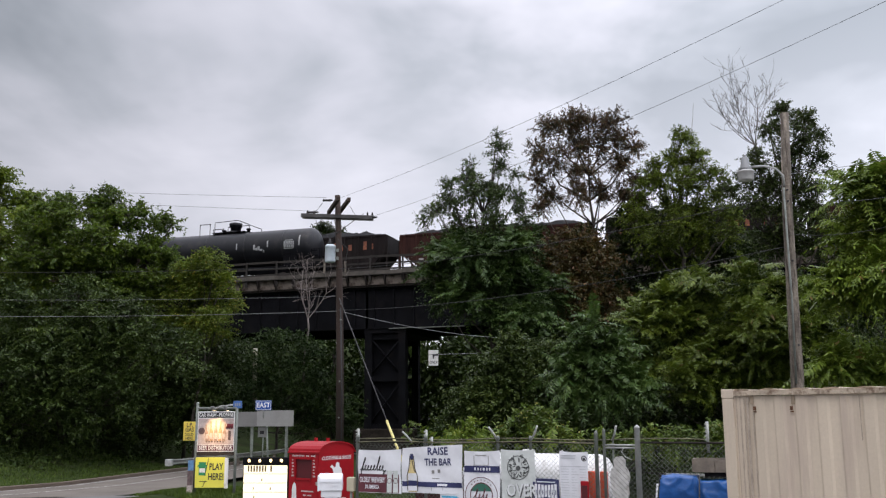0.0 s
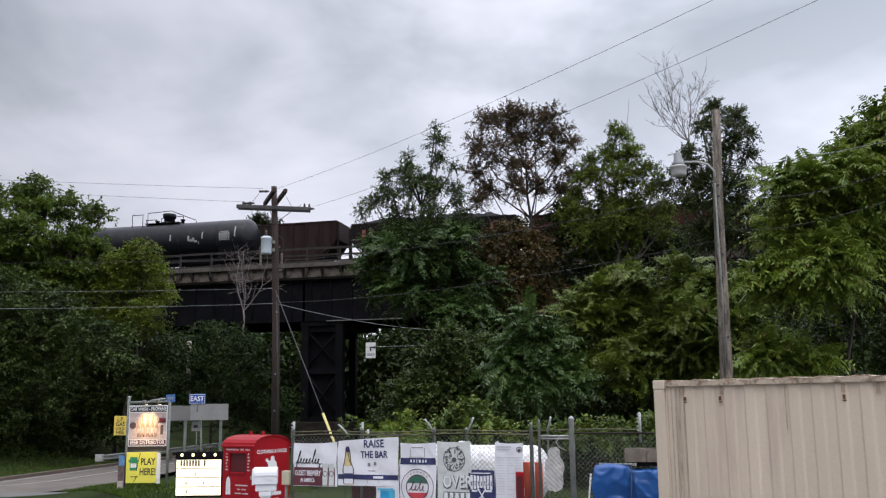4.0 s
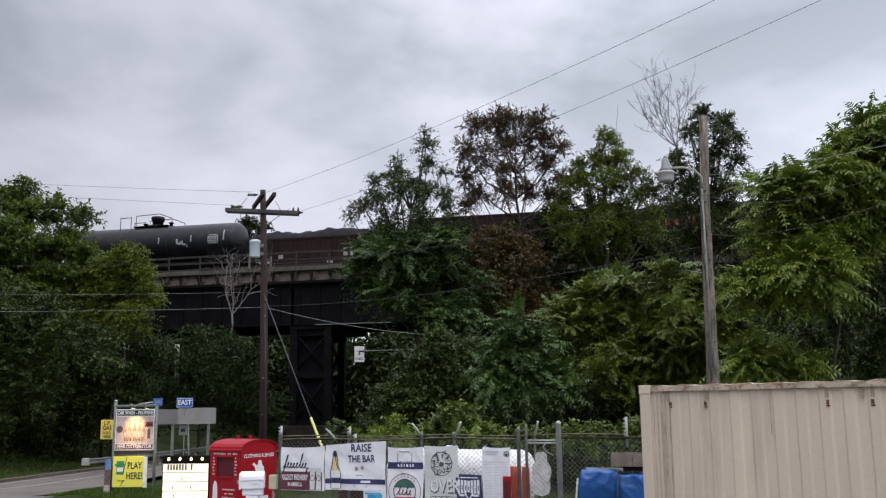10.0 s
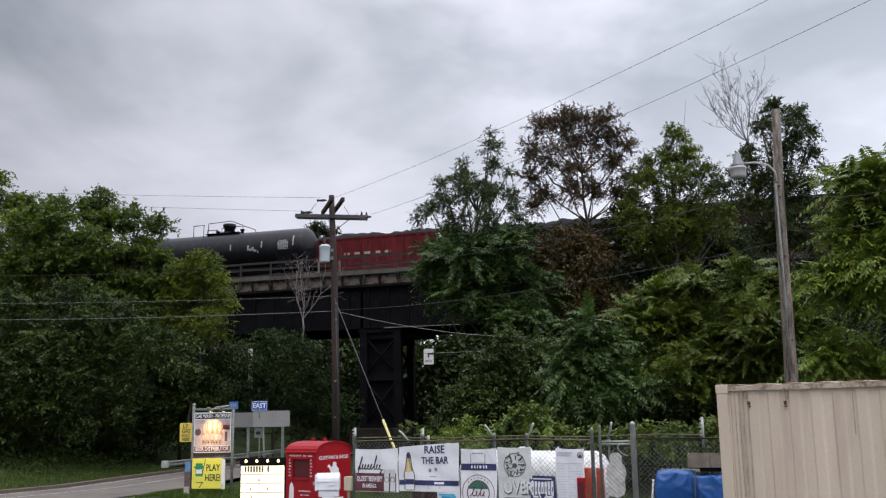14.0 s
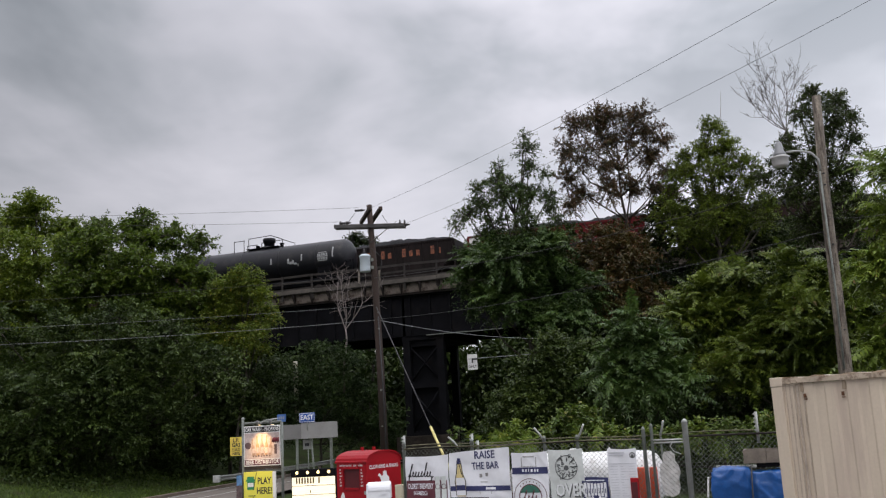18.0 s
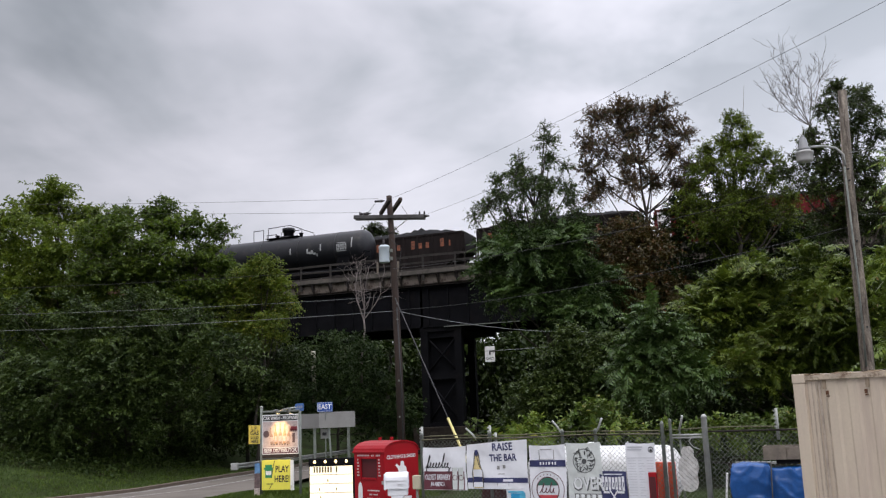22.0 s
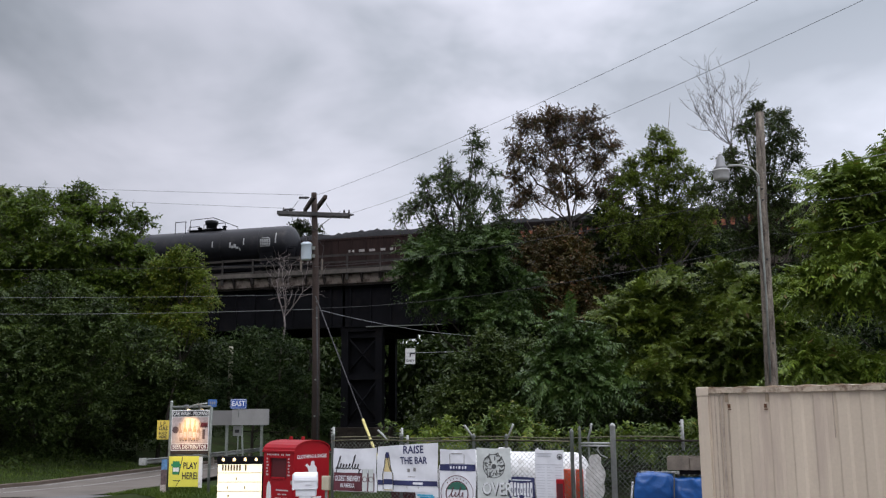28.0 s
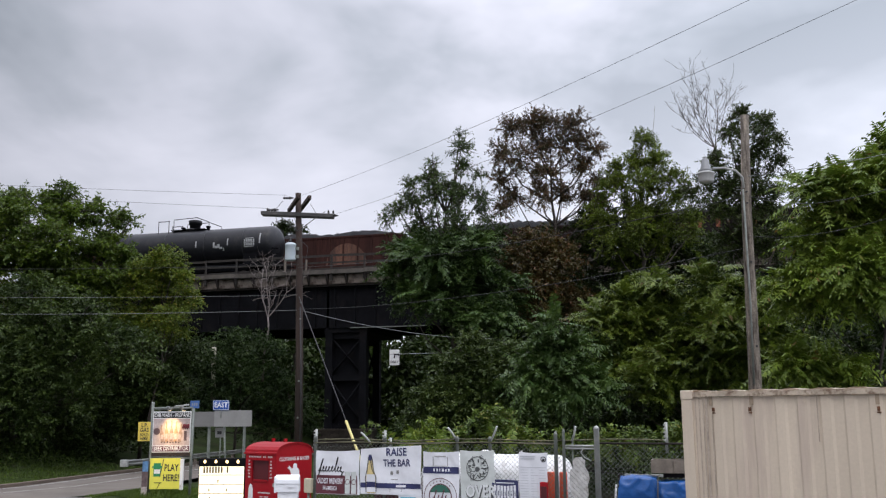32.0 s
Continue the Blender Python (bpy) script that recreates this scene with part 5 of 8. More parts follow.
def bank_cover(name, label, x0, x1, y0, y1, n, leaf, material, seed, keep):
    """Low brush and ivy that covers a bank."""
    rng = np.random.default_rng(seed)
    x, y = rng.uniform(x0, x1, n), rng.uniform(y0, y1, n)
    k = keep(x, y)
    x, y = x[k], y[k]
    hump = 0.5 + 0.5 * np.sin(x * 1.7 + 2 * np.sin(y * 0.9)) * np.cos(y * 1.3)
    z = ground_z(x, y) + rng.uniform(0, 1, len(x)) * (0.15 + 0.75 * hump)
    me = leaves_mesh(name, np.stack([x, y, z], -1), leaf, leaf * 0.55, material, rng, 0.1)
    tagged(new(name, me), label, "undergrowth", kind="stuff")


bank_cover("bank_brush", "low brush and ivy covering the railway bank", -6, 26, 36, 62, 60000, 0.26, G_DARK_SHADED, 51, lambda x, y: x > -6)
bank_cover("roadside_brush", "low brush covering the wooded slope by the road", -46, -14, 32, 66, 42000, 0.22, G_DARK_SHADED, 52, lambda x, y: (x < edge_x(ROAD_FAR, y) - 4.6 - 0.8 * np.sin(y * 0.7)) & (y > 40 + 0.3 * (x + 46) - 4))

# ---------------------------------------------------------------- poles and wires
def utility_pole():
    p = thing("utility_pole", "dark wooden utility pole with crossarm and transformer", "utility pole", pose(-6.62, 33.5, -0.4))
    top = 11.2
    part("shaft", T([(0.02, 0, 0), (-0.02, 0, 5), (-0.1, 0, 8.5), (-0.2, 0, top)], [0.15, 0.138, 0.125, 0.105], 12), POLEWOOD, p)
    z = 10.36
    arm = part("crossarm", B(-1.38, -0.19, z - 0.07, 1.34, -0.07, z + 0.07, bevel=0.01), ARMWOOD, p)
    arm.matrix_basis = pose(-0.18 - 10.36 * math.sin(radians(3.2)), 0, 10.36 * (1 - math.cos(radians(3.2))), 0, 3.2, 0)
    part("second_crossarm", B(-1.38, 0.07, z - 0.07, 1.34, 0.19, z + 0.07, bevel=0.01), ARMWOOD, p).matrix_basis = pose(-0.18 - 10.36 * math.sin(radians(3.2)), 0, 10.36 * (1 - math.cos(radians(3.2))), 0, 3.2, 0)
    for dx in (-0.2, 0.2):
        fork = part("upper_arm", B(dx - 0.06, -1.25, -0.07, dx + 0.06, 1.25, 0.07, bevel=0.01), POLEWOOD, p, "dark arm pointing across the yard")
        fork.matrix_basis = pose(-0.16, 0.0, 10.78, 0, 0, 20)
    for a, b in (((-0.85, 10.32), (-0.16, 9.72)), ((0.6, 10.28), (-0.16, 9.72))):
        part("brace", T([(a[0], -0.14, a[1]), (b[0], -0.14, b[1])], 0.014, 5), ARMWOOD, p)
    ins = [(0.09, 0), (0.06, 0.04), (0.075, 0.06), (0.05, 0.1), (0.06, 0.12), (0.02, 0.17)]
    for x in (-1.2, -0.95, 1.1, 1.28):
        part("insulator", bm_lathe(bmesh.new(), [(r * 0.55, h * 0.8) for r, h in ins], (x - 0.12, -0.13, z + 0.07 - 0.055 * x), 8), CERAMIC, p)
    for x, zz in ((-0.55, 11.0), (-1.1, 10.55), (1.15, 10.3)):
        part("strain_insulator", bm_lathe(bmesh.new(), [(0.02, -0.2), (0.06, -0.16), (0.03, -0.1), (0.06, -0.06), (0.03, 0), (0.06, 0.04), (0.02, 0.2)], (x, -0.1, zz), 8, "x"), CERAMIC, p)
    can = part("transformer", bm_lathe(bmesh.new(), [(0.05, 8.60), (0.185, 8.62), (0.20, 8.66), (0.20, 9.17), (0.215, 9.18), (0.215, 9.22), (0.15, 9.28), (0.04, 9.30)], (-0.42, -0.12, 0), 20), TRANSF, p, "pale grey cylindrical transformer")
    part("bushing", bm_lathe(bmesh.new(), [(0.05, 9.3), (0.07, 9.36), (0.045, 9.4), (0.06, 9.44), (0.03, 9.52)], (-0.44, -0.1, 0), 8), CERAMIC, can)
    for pts in ([(-0.44, -0.1, 9.5), (-0.9, -0.12, 9.85), (-1.0, -0.14, 10.3)], [(-0.75, -0.1, 10.9), (-0.95, -0.2, 10.6), (-1.2, -0.15, 10.5)], [(0.3, -0.12, 10.75), (0.6, -0.2, 10.25), (0.85, -0.14, 10.45)], [(-0.36, -0.1, 9.4), (-0.2, -0.18, 9.9), (-0.3, -0.2, 10.3)], [(-0.15, -0.14, 9.5), (0.25, -0.2, 9.1), (0.1, -0.16, 8.1)]):
        part("jumper_wire", T(pts, 0.009, 4), CABLE, p)
    part("hanger", B(-0.36, -0.16, 8.7, -0.1, -0.04, 8.82), GALV_DULL, p)
    part("hanger", B(-0.36, -0.16, 9.0, -0.1, -0.04, 9.12), GALV_DULL, p)
    for k, z in enumerate((7.05, 6.45, 4.2, 2.9)):
        part("bolt", bm_lathe(bmesh.new(), [(0.035, -0.03), (0.035, 0.03)], (0.02 - 0.01 * k, -0.15, z), 8, "y"), GALV_DULL, p)
    part("riser_cable", T([(0.1, -0.14, 0.3), (0.08, -0.14, 4), (0.0, -0.13, 6.9)], 0.025, 6), CABLE, p)


def yard_light_pole():
    p = thing("lamp_pole", "weathered grey wooden pole with a yard lamp", "lamp pole", pose(5.71, 20.0, -0.1))
    part("shaft", T([(-0.08, 0, 0), (0.0, 0, 2), (0.06, 0, 3.5), (0.08, 0, 5), (0.11, 0, 7), (0.2, 0, 9.22)], [0.155, 0.15, 0.135, 0.122, 0.108, 0.09], 14), POLEGREY, p)
    part("arm", T([(0.06, -0.08, 7.55), (0.04, -0.1, 7.78), (-0.1, -0.12, 7.93), (-0.35, -0.14, 7.99), (-0.62, -0.15, 7.98)], 0.026, 8), GALV, p)
    head = part("lamp_head", bm_lathe(bmesh.new(), [(0.05, 8.20), (0.075, 8.18), (0.10, 8.0), (0.13, 7.96), (0.14, 7.9), (0.10, 7.89)], (-0.76, -0.15, 0), 18), LAMP_GREY, p)
    part("refractor", bm_lathe(bmesh.new(), [(0.15, 7.9), (0.19, 7.885), (0.192, 7.85), (0.178, 7.845), (0.172, 7.70), (0.155, 7.67), (0.05, 7.662)], (-0.76, -0.15, 0), 18), LAMP_LENS, head)
    part("photocell", bm_lathe(bmesh.new(), [(0.04, 8.23), (0.04, 8.30), (0.02, 8.31)], (-0.76, -0.15, -0.06), 10), LAMP_GREY, head)
    for z in (7.45, 7.2, 5.9, 4.1):
        part("clamp", T([(0.1, -0.15, z), (0.1, 0.0, z + 0.03), (0.1, 0.14, z)], 0.02, 6), CABLE, p)
    part("conduit", T([(-0.02, -0.17, 3.3), (0.02, -0.16, 5), (0.02, -0.15, 7.5)], 0.022, 6), GALV_DULL, p)


utility_pole()
yard_light_pole()


def wire(name, label, a, b, sag, r=0.011, material=CABLE, group=""):
    a, b = Vector(a), Vector(b)
    pts = []
    for k in range(25):
        t = k / 24
        q = a.lerp(b, t)
        q.z -= 4 * sag * t * (1 - t)
        pts.append(q)
    return solid(name, T(pts, r, 5), material, label, "cable", group=group)


wire("power_line", "overhead power line from the pole across the yard", (-6.80, 33.3, 10.62), (7.91, 12.0, 10.21), 0.30, 0.0048, CABLE, "power lines")
wire("power_line", "overhead power line from the crossarm across the yard", (-5.50, 33.3, 9.90), (9.62, 12.0, 10.23), 0.40, 0.0048, CABLE, "power lines")
wire("power_line", "thin overhead line leading along the road", (-7.24, 33.45, 10.72), (-29.2, 36, 12.6), 0.08, 0.0055, CABLE, "power lines")
wire("power_line", "thin overhead line leading along the road", (-7.9, 33.45, 10.22), (-29.2, 36, 12.3), 0.08, 0.0055, CABLE, "power lines")
wire("telephone_cable", "thin dark telephone cable", (-6.72, 33.35, 8.06), (-25.0, 34, 8.3), 0.12, 0.007, CABLE, "telephone cables")
wire("telephone_cable", "pale grey telephone cable", (-6.76, 33.35, 6.93), (-24.9, 34, 7.22), 0.10, 0.006, CABLE_GREY, "telephone cables")
wire("telephone_cable", "thick pale grey telephone cable", (-6.75, 33.35, 6.37), (-24.8, 34, 6.57), 0.12, 0.0085, CABLE_GREY, "telephone cables")
wire("telephone_cable", "black cable strung to the lamp pole", (-6.72, 33.3, 7.95), (5.78, 20.0, 7.28), 0.30, 0.008, CABLE, "telephone cables")
wire("telephone_cable", "black cable strung to the lamp pole", (-6.69, 33.3, 6.40), (5.75, 20.0, 6.13), 0.30, 0.008, CABLE, "telephone cables")
wire("telephone_cable", "pale slack cable leading into the trees", (-6.5, 33.3, 6.33), (0.49, 45, 6.17), 0.25, 0.011, CABLE_GREY, "telephone cables")
wire("service_cable", "twisted black cable from the lamp pole", (5.86, 19.95, 7.28), (5.5, 10.0, 5.42), 0.35, 0.005, CABLE, "service cables")
wire("service_cable", "thin cable from the lamp pole", (5.86, 19.95, 7.72), (6.3, 12.0, 6.16), 0.06, 0.005, CABLE_GREY, "service cables")
wire("service_cable", "thin black cable from the lamp pole", (5.80, 19.95, 6.4), (5.2, 10.0, 4.95), 0.2, 0.004, CABLE, "service cables")


def guy_wire(a, b, r):
    g = thing("guy_wire", "steel guy wire with a yellow guard at its foot", "cable", pose(*b))
    part("strand", T([Vector(a) - Vector(b), (0, 0, 0)], r, 6), CABLE, g)
    d = (Vector(a) - Vector(b)).normalized()
    part("guard", T([d * 1.55, d * 3.48], 0.042, 8), YGUARD, g, "yellow plastic guard tube")
    return g


guy_wire((-6.66, 33.3, 6.85), (-3.0, 27.15, 0.0), 0.018)


# ---------------------------------------------------------------- bare trees
def bare_tree(name, label, base, stems, spread, r0, seed, material, depth=4, crook=0.12, kids=4):
    """Leafless branch work; stems: (degrees from upright, length) of each main branch from the base."""
    rng = np.random.default_rng(seed)
    t = thing(name, label, "tree", pose(*base))
    bm = bmesh.new()

    def grow(p, d, length, r, level):
        n = 5
        pts = [p]
        for k in range(n):
            d = unit(d + rng.normal(size=3) * crook + np.array([0, 0, 0.07]))
            pts.append(pts[-1] + d * length / n)
        bm_tube(bm, pts, [r * (1 - 0.55 * k / n) for k in range(n + 1)], 5 if level < 1 else 3, cap=False)
        if level >= depth:
            return
        for k in range(kids if level < 2 else 3):
            q = pts[min(n, 1 + int(rng.integers(0, n)))]
            nd = unit(d + rng.normal(size=3) * np.array([spread, spread * 0.7, spread * 0.5]))
            grow(q, nd, length * rng.uniform(0.35, 0.62), max(r * 0.52, 0.008), level + 1)

    for deg, length in stems:
        grow(np.zeros(3), np.array([math.sin(radians(deg)), rng.uniform(-0.15, 0.15), math.cos(radians(deg))]), length, r0, 1 if len(stems) > 1 else 0)
    tagged(part("branch_work", bm, material, t), kind="stuff")
    return t


DEAD_AT, SAPLING_AT = (12.05, 46.0, 15.9), (-14.2, 60.5, 8.9)
SAPWOOD = mat("pinkish_grey_bark", (0.19, 0.16, 0.15), 0.85, 0, 0.25, 3, 0.2, 20)
TWIG_DARK = mat("grey_brown_twigs", (0.15, 0.115, 0.095), 0.85, 0, 0.25, 3, 0.2, 20)
TWIG = mat("pale_dead_twigs", (0.115, 0.10, 0.094), 0.85, 0, 0.25, 3, 0.2, 20)
dead = bare_tree("dead_tree", "leafless pale dead tree behind the lamp pole", DEAD_AT, ((-66, 1.6), (-48, 2.0), (-33, 2.6), (-18, 3.0), (-4, 3.1), (9, 3.0), (22, 2.4)), 0.62, 0.024, 45, TWIG, 4, 0.10, 7)
part("trunk", T([(0.8, 0, -9.5), (0.3, 0, -3), (0.1, 0, -1), (0, 0, 0.1)], [0.13, 0.10, 0.08, 0.06], 7), TWIG, dead)
sap = bare_tree("dead_sapling", "leafless grey crooked sapling in front of the bridge", SAPLING_AT, ((-17, 3.0), (-9, 3.6), (-2, 3.9), (6, 3.6), (14, 3.3)), 0.55, 0.045, 48, SAPWOOD, 3, 0.34, 5)
part("trunk", T([(-0.25, 0, -4.2), (-0.2, 0, -2.4), (-0.02, 0, -1.3), (0.06, 0, -0.5), (0, 0, 0.05)], [0.085, 0.075, 0.07, 0.062, 0.05], 7), SAPWOOD, sap)
bare_tree("dead_branch", "thin bare branch above the green tree", (10.0, 54.0, 15.0), ((2, 3.9), (12, 2.4)), 0.25, 0.035, 49, TWIG_DARK, 2)
solid("broken_branch", T([(-5.6, 49.6, 10.45), (-4.9, 49.6, 9.9), (-4.0, 49.6, 9.25)], [0.05, 0.045, 0.02], 6), mat("stripped_wood", (0.34, 0.33, 0.24), 0.8, 0, 0.2, 3, 0.2), "pale broken branch hanging in the tree", "branch")
solid("marker_post", T([(-17.55, 60.0, 3.0), (-17.6, 60.0, 6.95)], [0.16, 0.15], 8), mat("pale_post", (0.36, 0.34, 0.27), 0.8, 0, 0.2, 3, 0.2), "pale stub post among the bushes", "post")


def lane_sign():
    s = thing("lane_sign", "white lane sign hanging beyond the underpass", "road sign", pose(-5.98, 63.0, 5.82) @ Matrix.Scale(0.79, 4))
    part("panel", B(-0.43, -0.02, 0, 0.43, 0.02, 1.35, bevel=0.01), WHITE, s)
    words("ONLY", 0.30, BLACK, s, 0, -0.03, 0.28, wide=0.85)
    part("arrow", bm_poly(bmesh.new(), [(-0.06, 0.6), (0.06, 0.6), (0.06, 0.85), (0.3, 0.85), (0.3, 0.78), (0.45, 0.92), (0.3, 1.06), (0.3, 0.99), (-0.06, 0.99)], 0.004), BLACK, s).location.y = -0.03
    part("span_wire", T([(-0.4, 0, 0.95), (0.4, 0, 0.96), (9, 0, 1.1)], 0.03, 5), CABLE_GREY, s)


lane_sign()

# ---------------------------------------------------------------- roadside: guardrail and road signs
def guardrail():
    g = thing("guardrail", "galvanised corrugated guardrail along the road", "guardrail")
    line = [(-17.3, 44.7), (-16.8, 47), (-15.95, 52), (-15.2, 57), (-14.9, 62), (-14.8, 66)]
    prof = [(0, -0.13), (0.06, -0.08), (0.0, -0.03), (0.0, 0.03), (0.06, 0.08), (0, 0.13)]
    bm = bmesh.new()
    prev = None
    for x, y in line:
        ring = [bm.verts.new((x + 0.9 * d, y, 0.33 + h)) for d, h in prof]
        if prev:
            for k in range(5):
                bm.faces.new((prev[k], prev[k + 1], ring[k + 1], ring[k]))
        prev = ring
    bmesh.ops.solidify(bm, geom=bm.faces[:], thickness=0.02)
    part("rail", bm, GALV, g)
    part("end_shoe", B(-17.40, 44.5, 0.16, -17.08, 44.8, 0.50, bevel=0.04), GALV, g)
    for x, y in line[1:]:
        part("post", B(x - 0.2, y - 0.06, -0.5, x - 0.06, y + 0.06, 0.42), OLDWOOD, g)


guardrail()


def road_signs():
    s = thing("direction_sign", "back of a grey direction sign on three posts", "road sign", pose(-10.1, 36.0, -0.4))
    part("panel", B(-1.13, -0.02, 2.56, -0.32, 0.02, 3.13), mat("duller_sign_back", (0.19, 0.185, 0.18), 0.6, 0.3, 0.12, 1.5, 0.05), s)
    part("panel", B(-0.32, -0.02, 2.56, 1.15, 0.02, 3.18), SIGN_GREY, s)
    for x in (-0.52, 0.86):
        part("post", B(x - 0.05, 0.02, 0, x + 0.05, 0.09, 3.1), GALV_DULL, s)
    part("post", T([(0.2, 0.12, 0), (0.02, 0.12, 3.0)], 0.04, 6), GALV_DULL, s)
    e = thing("route_plate", "small blue plate lettered EAST above the sign", "road sign", pose(-10.16, 35.95, 2.40))
    part("panel", B(-0.32, -0.01, 0.0, 0.32, 0.01, 0.38, bevel=0.004), BLUE_SIGN, e)
    part("border", B(-0.30, -0.012, 0.018, 0.30, -0.0105, 0.362), WHITE, e)
    part("field", B(-0.285, -0.014, 0.034, 0.285, -0.0125, 0.346), BLUE_SIGN, e)
    words("EAST", 0.27, WHITE, e, 0, -0.018, 0.19, wide=0.88)
    part("stem", T([(0, 0.03, -0.3), (0, 0.03, 0.3)], 0.018, 6), GALV, e)
    e.location.z = 2.79
    w = thing("route_plate", "small blue route plate seen at an angle", "road sign", pose(-11.2, 35.95, 2.87, 0, 0, 20))
    part("panel", B(-0.17, -0.01, 0.0, 0.17, 0.01, 0.29), mat("faded_blue_sheeting", (0.05, 0.13, 0.34), 0.45, 0, 0.1, 2, 0), w)
    bars(w, SIGN_GREY, [(-0.11 + 0.08 * k, -0.06 + 0.08 * k, 0.1, 0.2) for k in range(3)], -0.013)
    part("stem", T([(0, 0.03, -0.5), (0, 0.03, 0.2)], 0.025, 6), GALV_DULL, w)
    k = thing("small_sign", "small weathered sign panel below the grey sign", "road sign", pose(-10.25, 36.3, 1.74))
    part("panel", B(-0.2, -0.01, 0, 0.2, 0.01, 0.38), SIGN_GREY, k)
    bars(k, BLACK, [(-0.12, 0.05, 0.12, 0.24)], -0.012)
    part("stem", T([(0.0, 0.03, -1.9), (0, 0.03, 0.3)], 0.025, 6), GALV_DULL, k)


road_signs()

# ---------------------------------------------------------------- trader's signs on the verge
def trader_sign():
    s = thing("trader_sign", "lit shop sign with black and maroon bands between steel posts", "sign", pose(-9.2, 27.5, 0.2))
    for x, h, name in ((-0.62, 2.76, "post"), (0.60, 2.62, "post")):
        part(name, T([(x, 0, -0.3), (x + 0.01, 0, h)], 0.045, 10), GALV_DULL, s)
    part("post_cap", bm_lathe(bmesh.new(), [(0.05, 2.75), (0.05, 2.79), (0.01, 2.81)], (-0.61, 0, 0), 8), GALV, s)
    part("frame_bar", T([(-0.62, 0, 2.62), (0.60, 0, 2.63)], 0.035, 8), GALV_DULL, s)
    part("frame_bar", T([(-0.62, 0, 1.22), (0.60, 0, 1.17)], 0.035, 8), GALV_DULL, s)
    part("lamp_arm", T([(-0.05, -0.05, 2.6), (0.2, -0.35, 2.68), (0.62, -0.45, 2.72)], 0.02, 6), GALV, s)
    panel = part("panel", B(-0.57, -0.05, 1.34, 0.565, 0.05, 2.53, bevel=0.01), WHITE, s)
    part("dark_band", B(-0.57, -0.045, 1.24, 0.56, 0.04, 1.335), RUST_STEEL, s)
    y = -0.053
    part("name_band", B(-0.545, y, 2.34, 0.545, y + 0.004, 2.50), BLACK, panel, "black band with white capitals")
    words("CAR WASH - PROPANE", 0.15, WHITE, panel, 0, y - 0.004, 2.42, wide=0.68)
    part("name_band", B(-0.545, y, 1.37, 0.545, y + 0.004, 1.53), MAROON, panel, "maroon band with white capitals")
    words("BEER DISTRIBUTOR", 0.16, WHITE, panel, 0, y - 0.004, 1.45, wide=0.74)
    pink = mat("faded_pink_print", (0.50, 0.40, 0.37), 0.5, 0, 0.35, 5, 0)
    part("picture_field", B(-0.545, y, 1.55, 0.545, y + 0.004, 2.32), pink, panel, "faded picture field")
    dk = mat("dark_print", (0.10, 0.06, 0.06), 0.5, 0, 0.3, 6, 0)
    part("round_emblem", bm_lathe(bmesh.new(), [(0.10, -0.002), (0.10, 0.002)], (-0.44, y - 0.003, 1.95), 20, "y"), dk, panel)
    amber = mat("amber_bottle_print", (0.42, 0.26, 0.15), 0.5, 0, 0.4, 9, 0)
    tan = mat("tan_bottle_print", (0.33, 0.22, 0.17), 0.5, 0, 0.4, 9, 0)
    for k, (x, h, lean) in enumerate(((-0.26, 0.50, -0.05), (-0.13, 0.60, -0.03), (0.0, 0.62, 0.0), (0.12, 0.60, 0.03), (0.24, 0.52, 0.05))):
        outl = [(-0.05, 0), (0.05, 0), (0.055, 0.5), (0.022, 0.68), (0.02, 1.0), (-0.02, 1.0), (-0.022, 0.68), (-0.055, 0.5)]
        part("bottle_print", bm_poly(bmesh.new(), [(x + px + lean * pz, 1.64 + h * pz) for px, pz in outl], 0.002), amber if k % 2 else tan, panel).location.y = y - 0.003 - 0.001 * (k % 2)
        part("bottle_label", B(x - 0.04 + lean * 0.3, y - 0.006, 1.72, x + 0.04 + lean * 0.3, y - 0.0045, 1.72 + h * 0.28), pink, panel)
    part("red_emblem", B(0.33, y - 0.004, 2.04, 0.53, y - 0.001, 2.16), mat("dull_red_print", (0.25, 0.03, 0.04), 0.5, 0, 0.2, 5, 0), panel)
    for k in range(4):
        part("script_stroke", T([(0.31 + 0.055 * k, y - 0.006, 2.0), (0.345 + 0.055 * k, y - 0.006, 2.16 - 0.03 * (k % 2)), (0.36 + 0.055 * k, y - 0.006, 2.02)], 0.011, 4), MAROON, panel)
    for k in range(7):
        part("glass_foot", B(-0.30 + 0.085 * k, y - 0.008, 1.615, -0.255 + 0.085 * k, y - 0.007, 1.64 + 0.012 * (k % 3)), dk, panel)
    part("can_print", B(0.38, y - 0.004, 1.68, 0.46, y - 0.001, 1.96), dk, panel)
    # lamps that light the face
    for x in (-0.05, 0.35):
        l = part("flood_lamp", bm_lathe(bmesh.new(), [(0.03, -0.06), (0.06, 0.03), (0.06, 0.06), (0.02, 0.065)], (x, -0.30, 2.62), 10), LAMP_GREY, s)
    part("lamp_lens", bm_lathe(bmesh.new(), [(0.045, -0.005), (0.045, 0.005)], (0.02, -0.30, 2.55), 10), glow("warm_lamp_lens", (1.0, 0.82, 0.5), 1.6), s)
    part("lamp_lens", bm_lathe(bmesh.new(), [(0.045, -0.005), (0.045, 0.005)], (0.42, -0.30, 2.55), 10), glow("warm_lamp_lens", (1.0, 0.82, 0.5), 1.6), s)
    lamp = new("sign_flood_light", bpy.data.lights.new("sign_flood_light", "SPOT"))
    lamp.data.energy, lamp.data.color, lamp.data.spot_size, lamp.data.spot_blend, lamp.data.shadow_soft_size = 190, (1.0, 0.68, 0.34), radians(60), 1.0, 0.03
    lamp.matrix_world = look((-9.17, 26.95, 2.92), (-9.2, 27.46, 1.95))

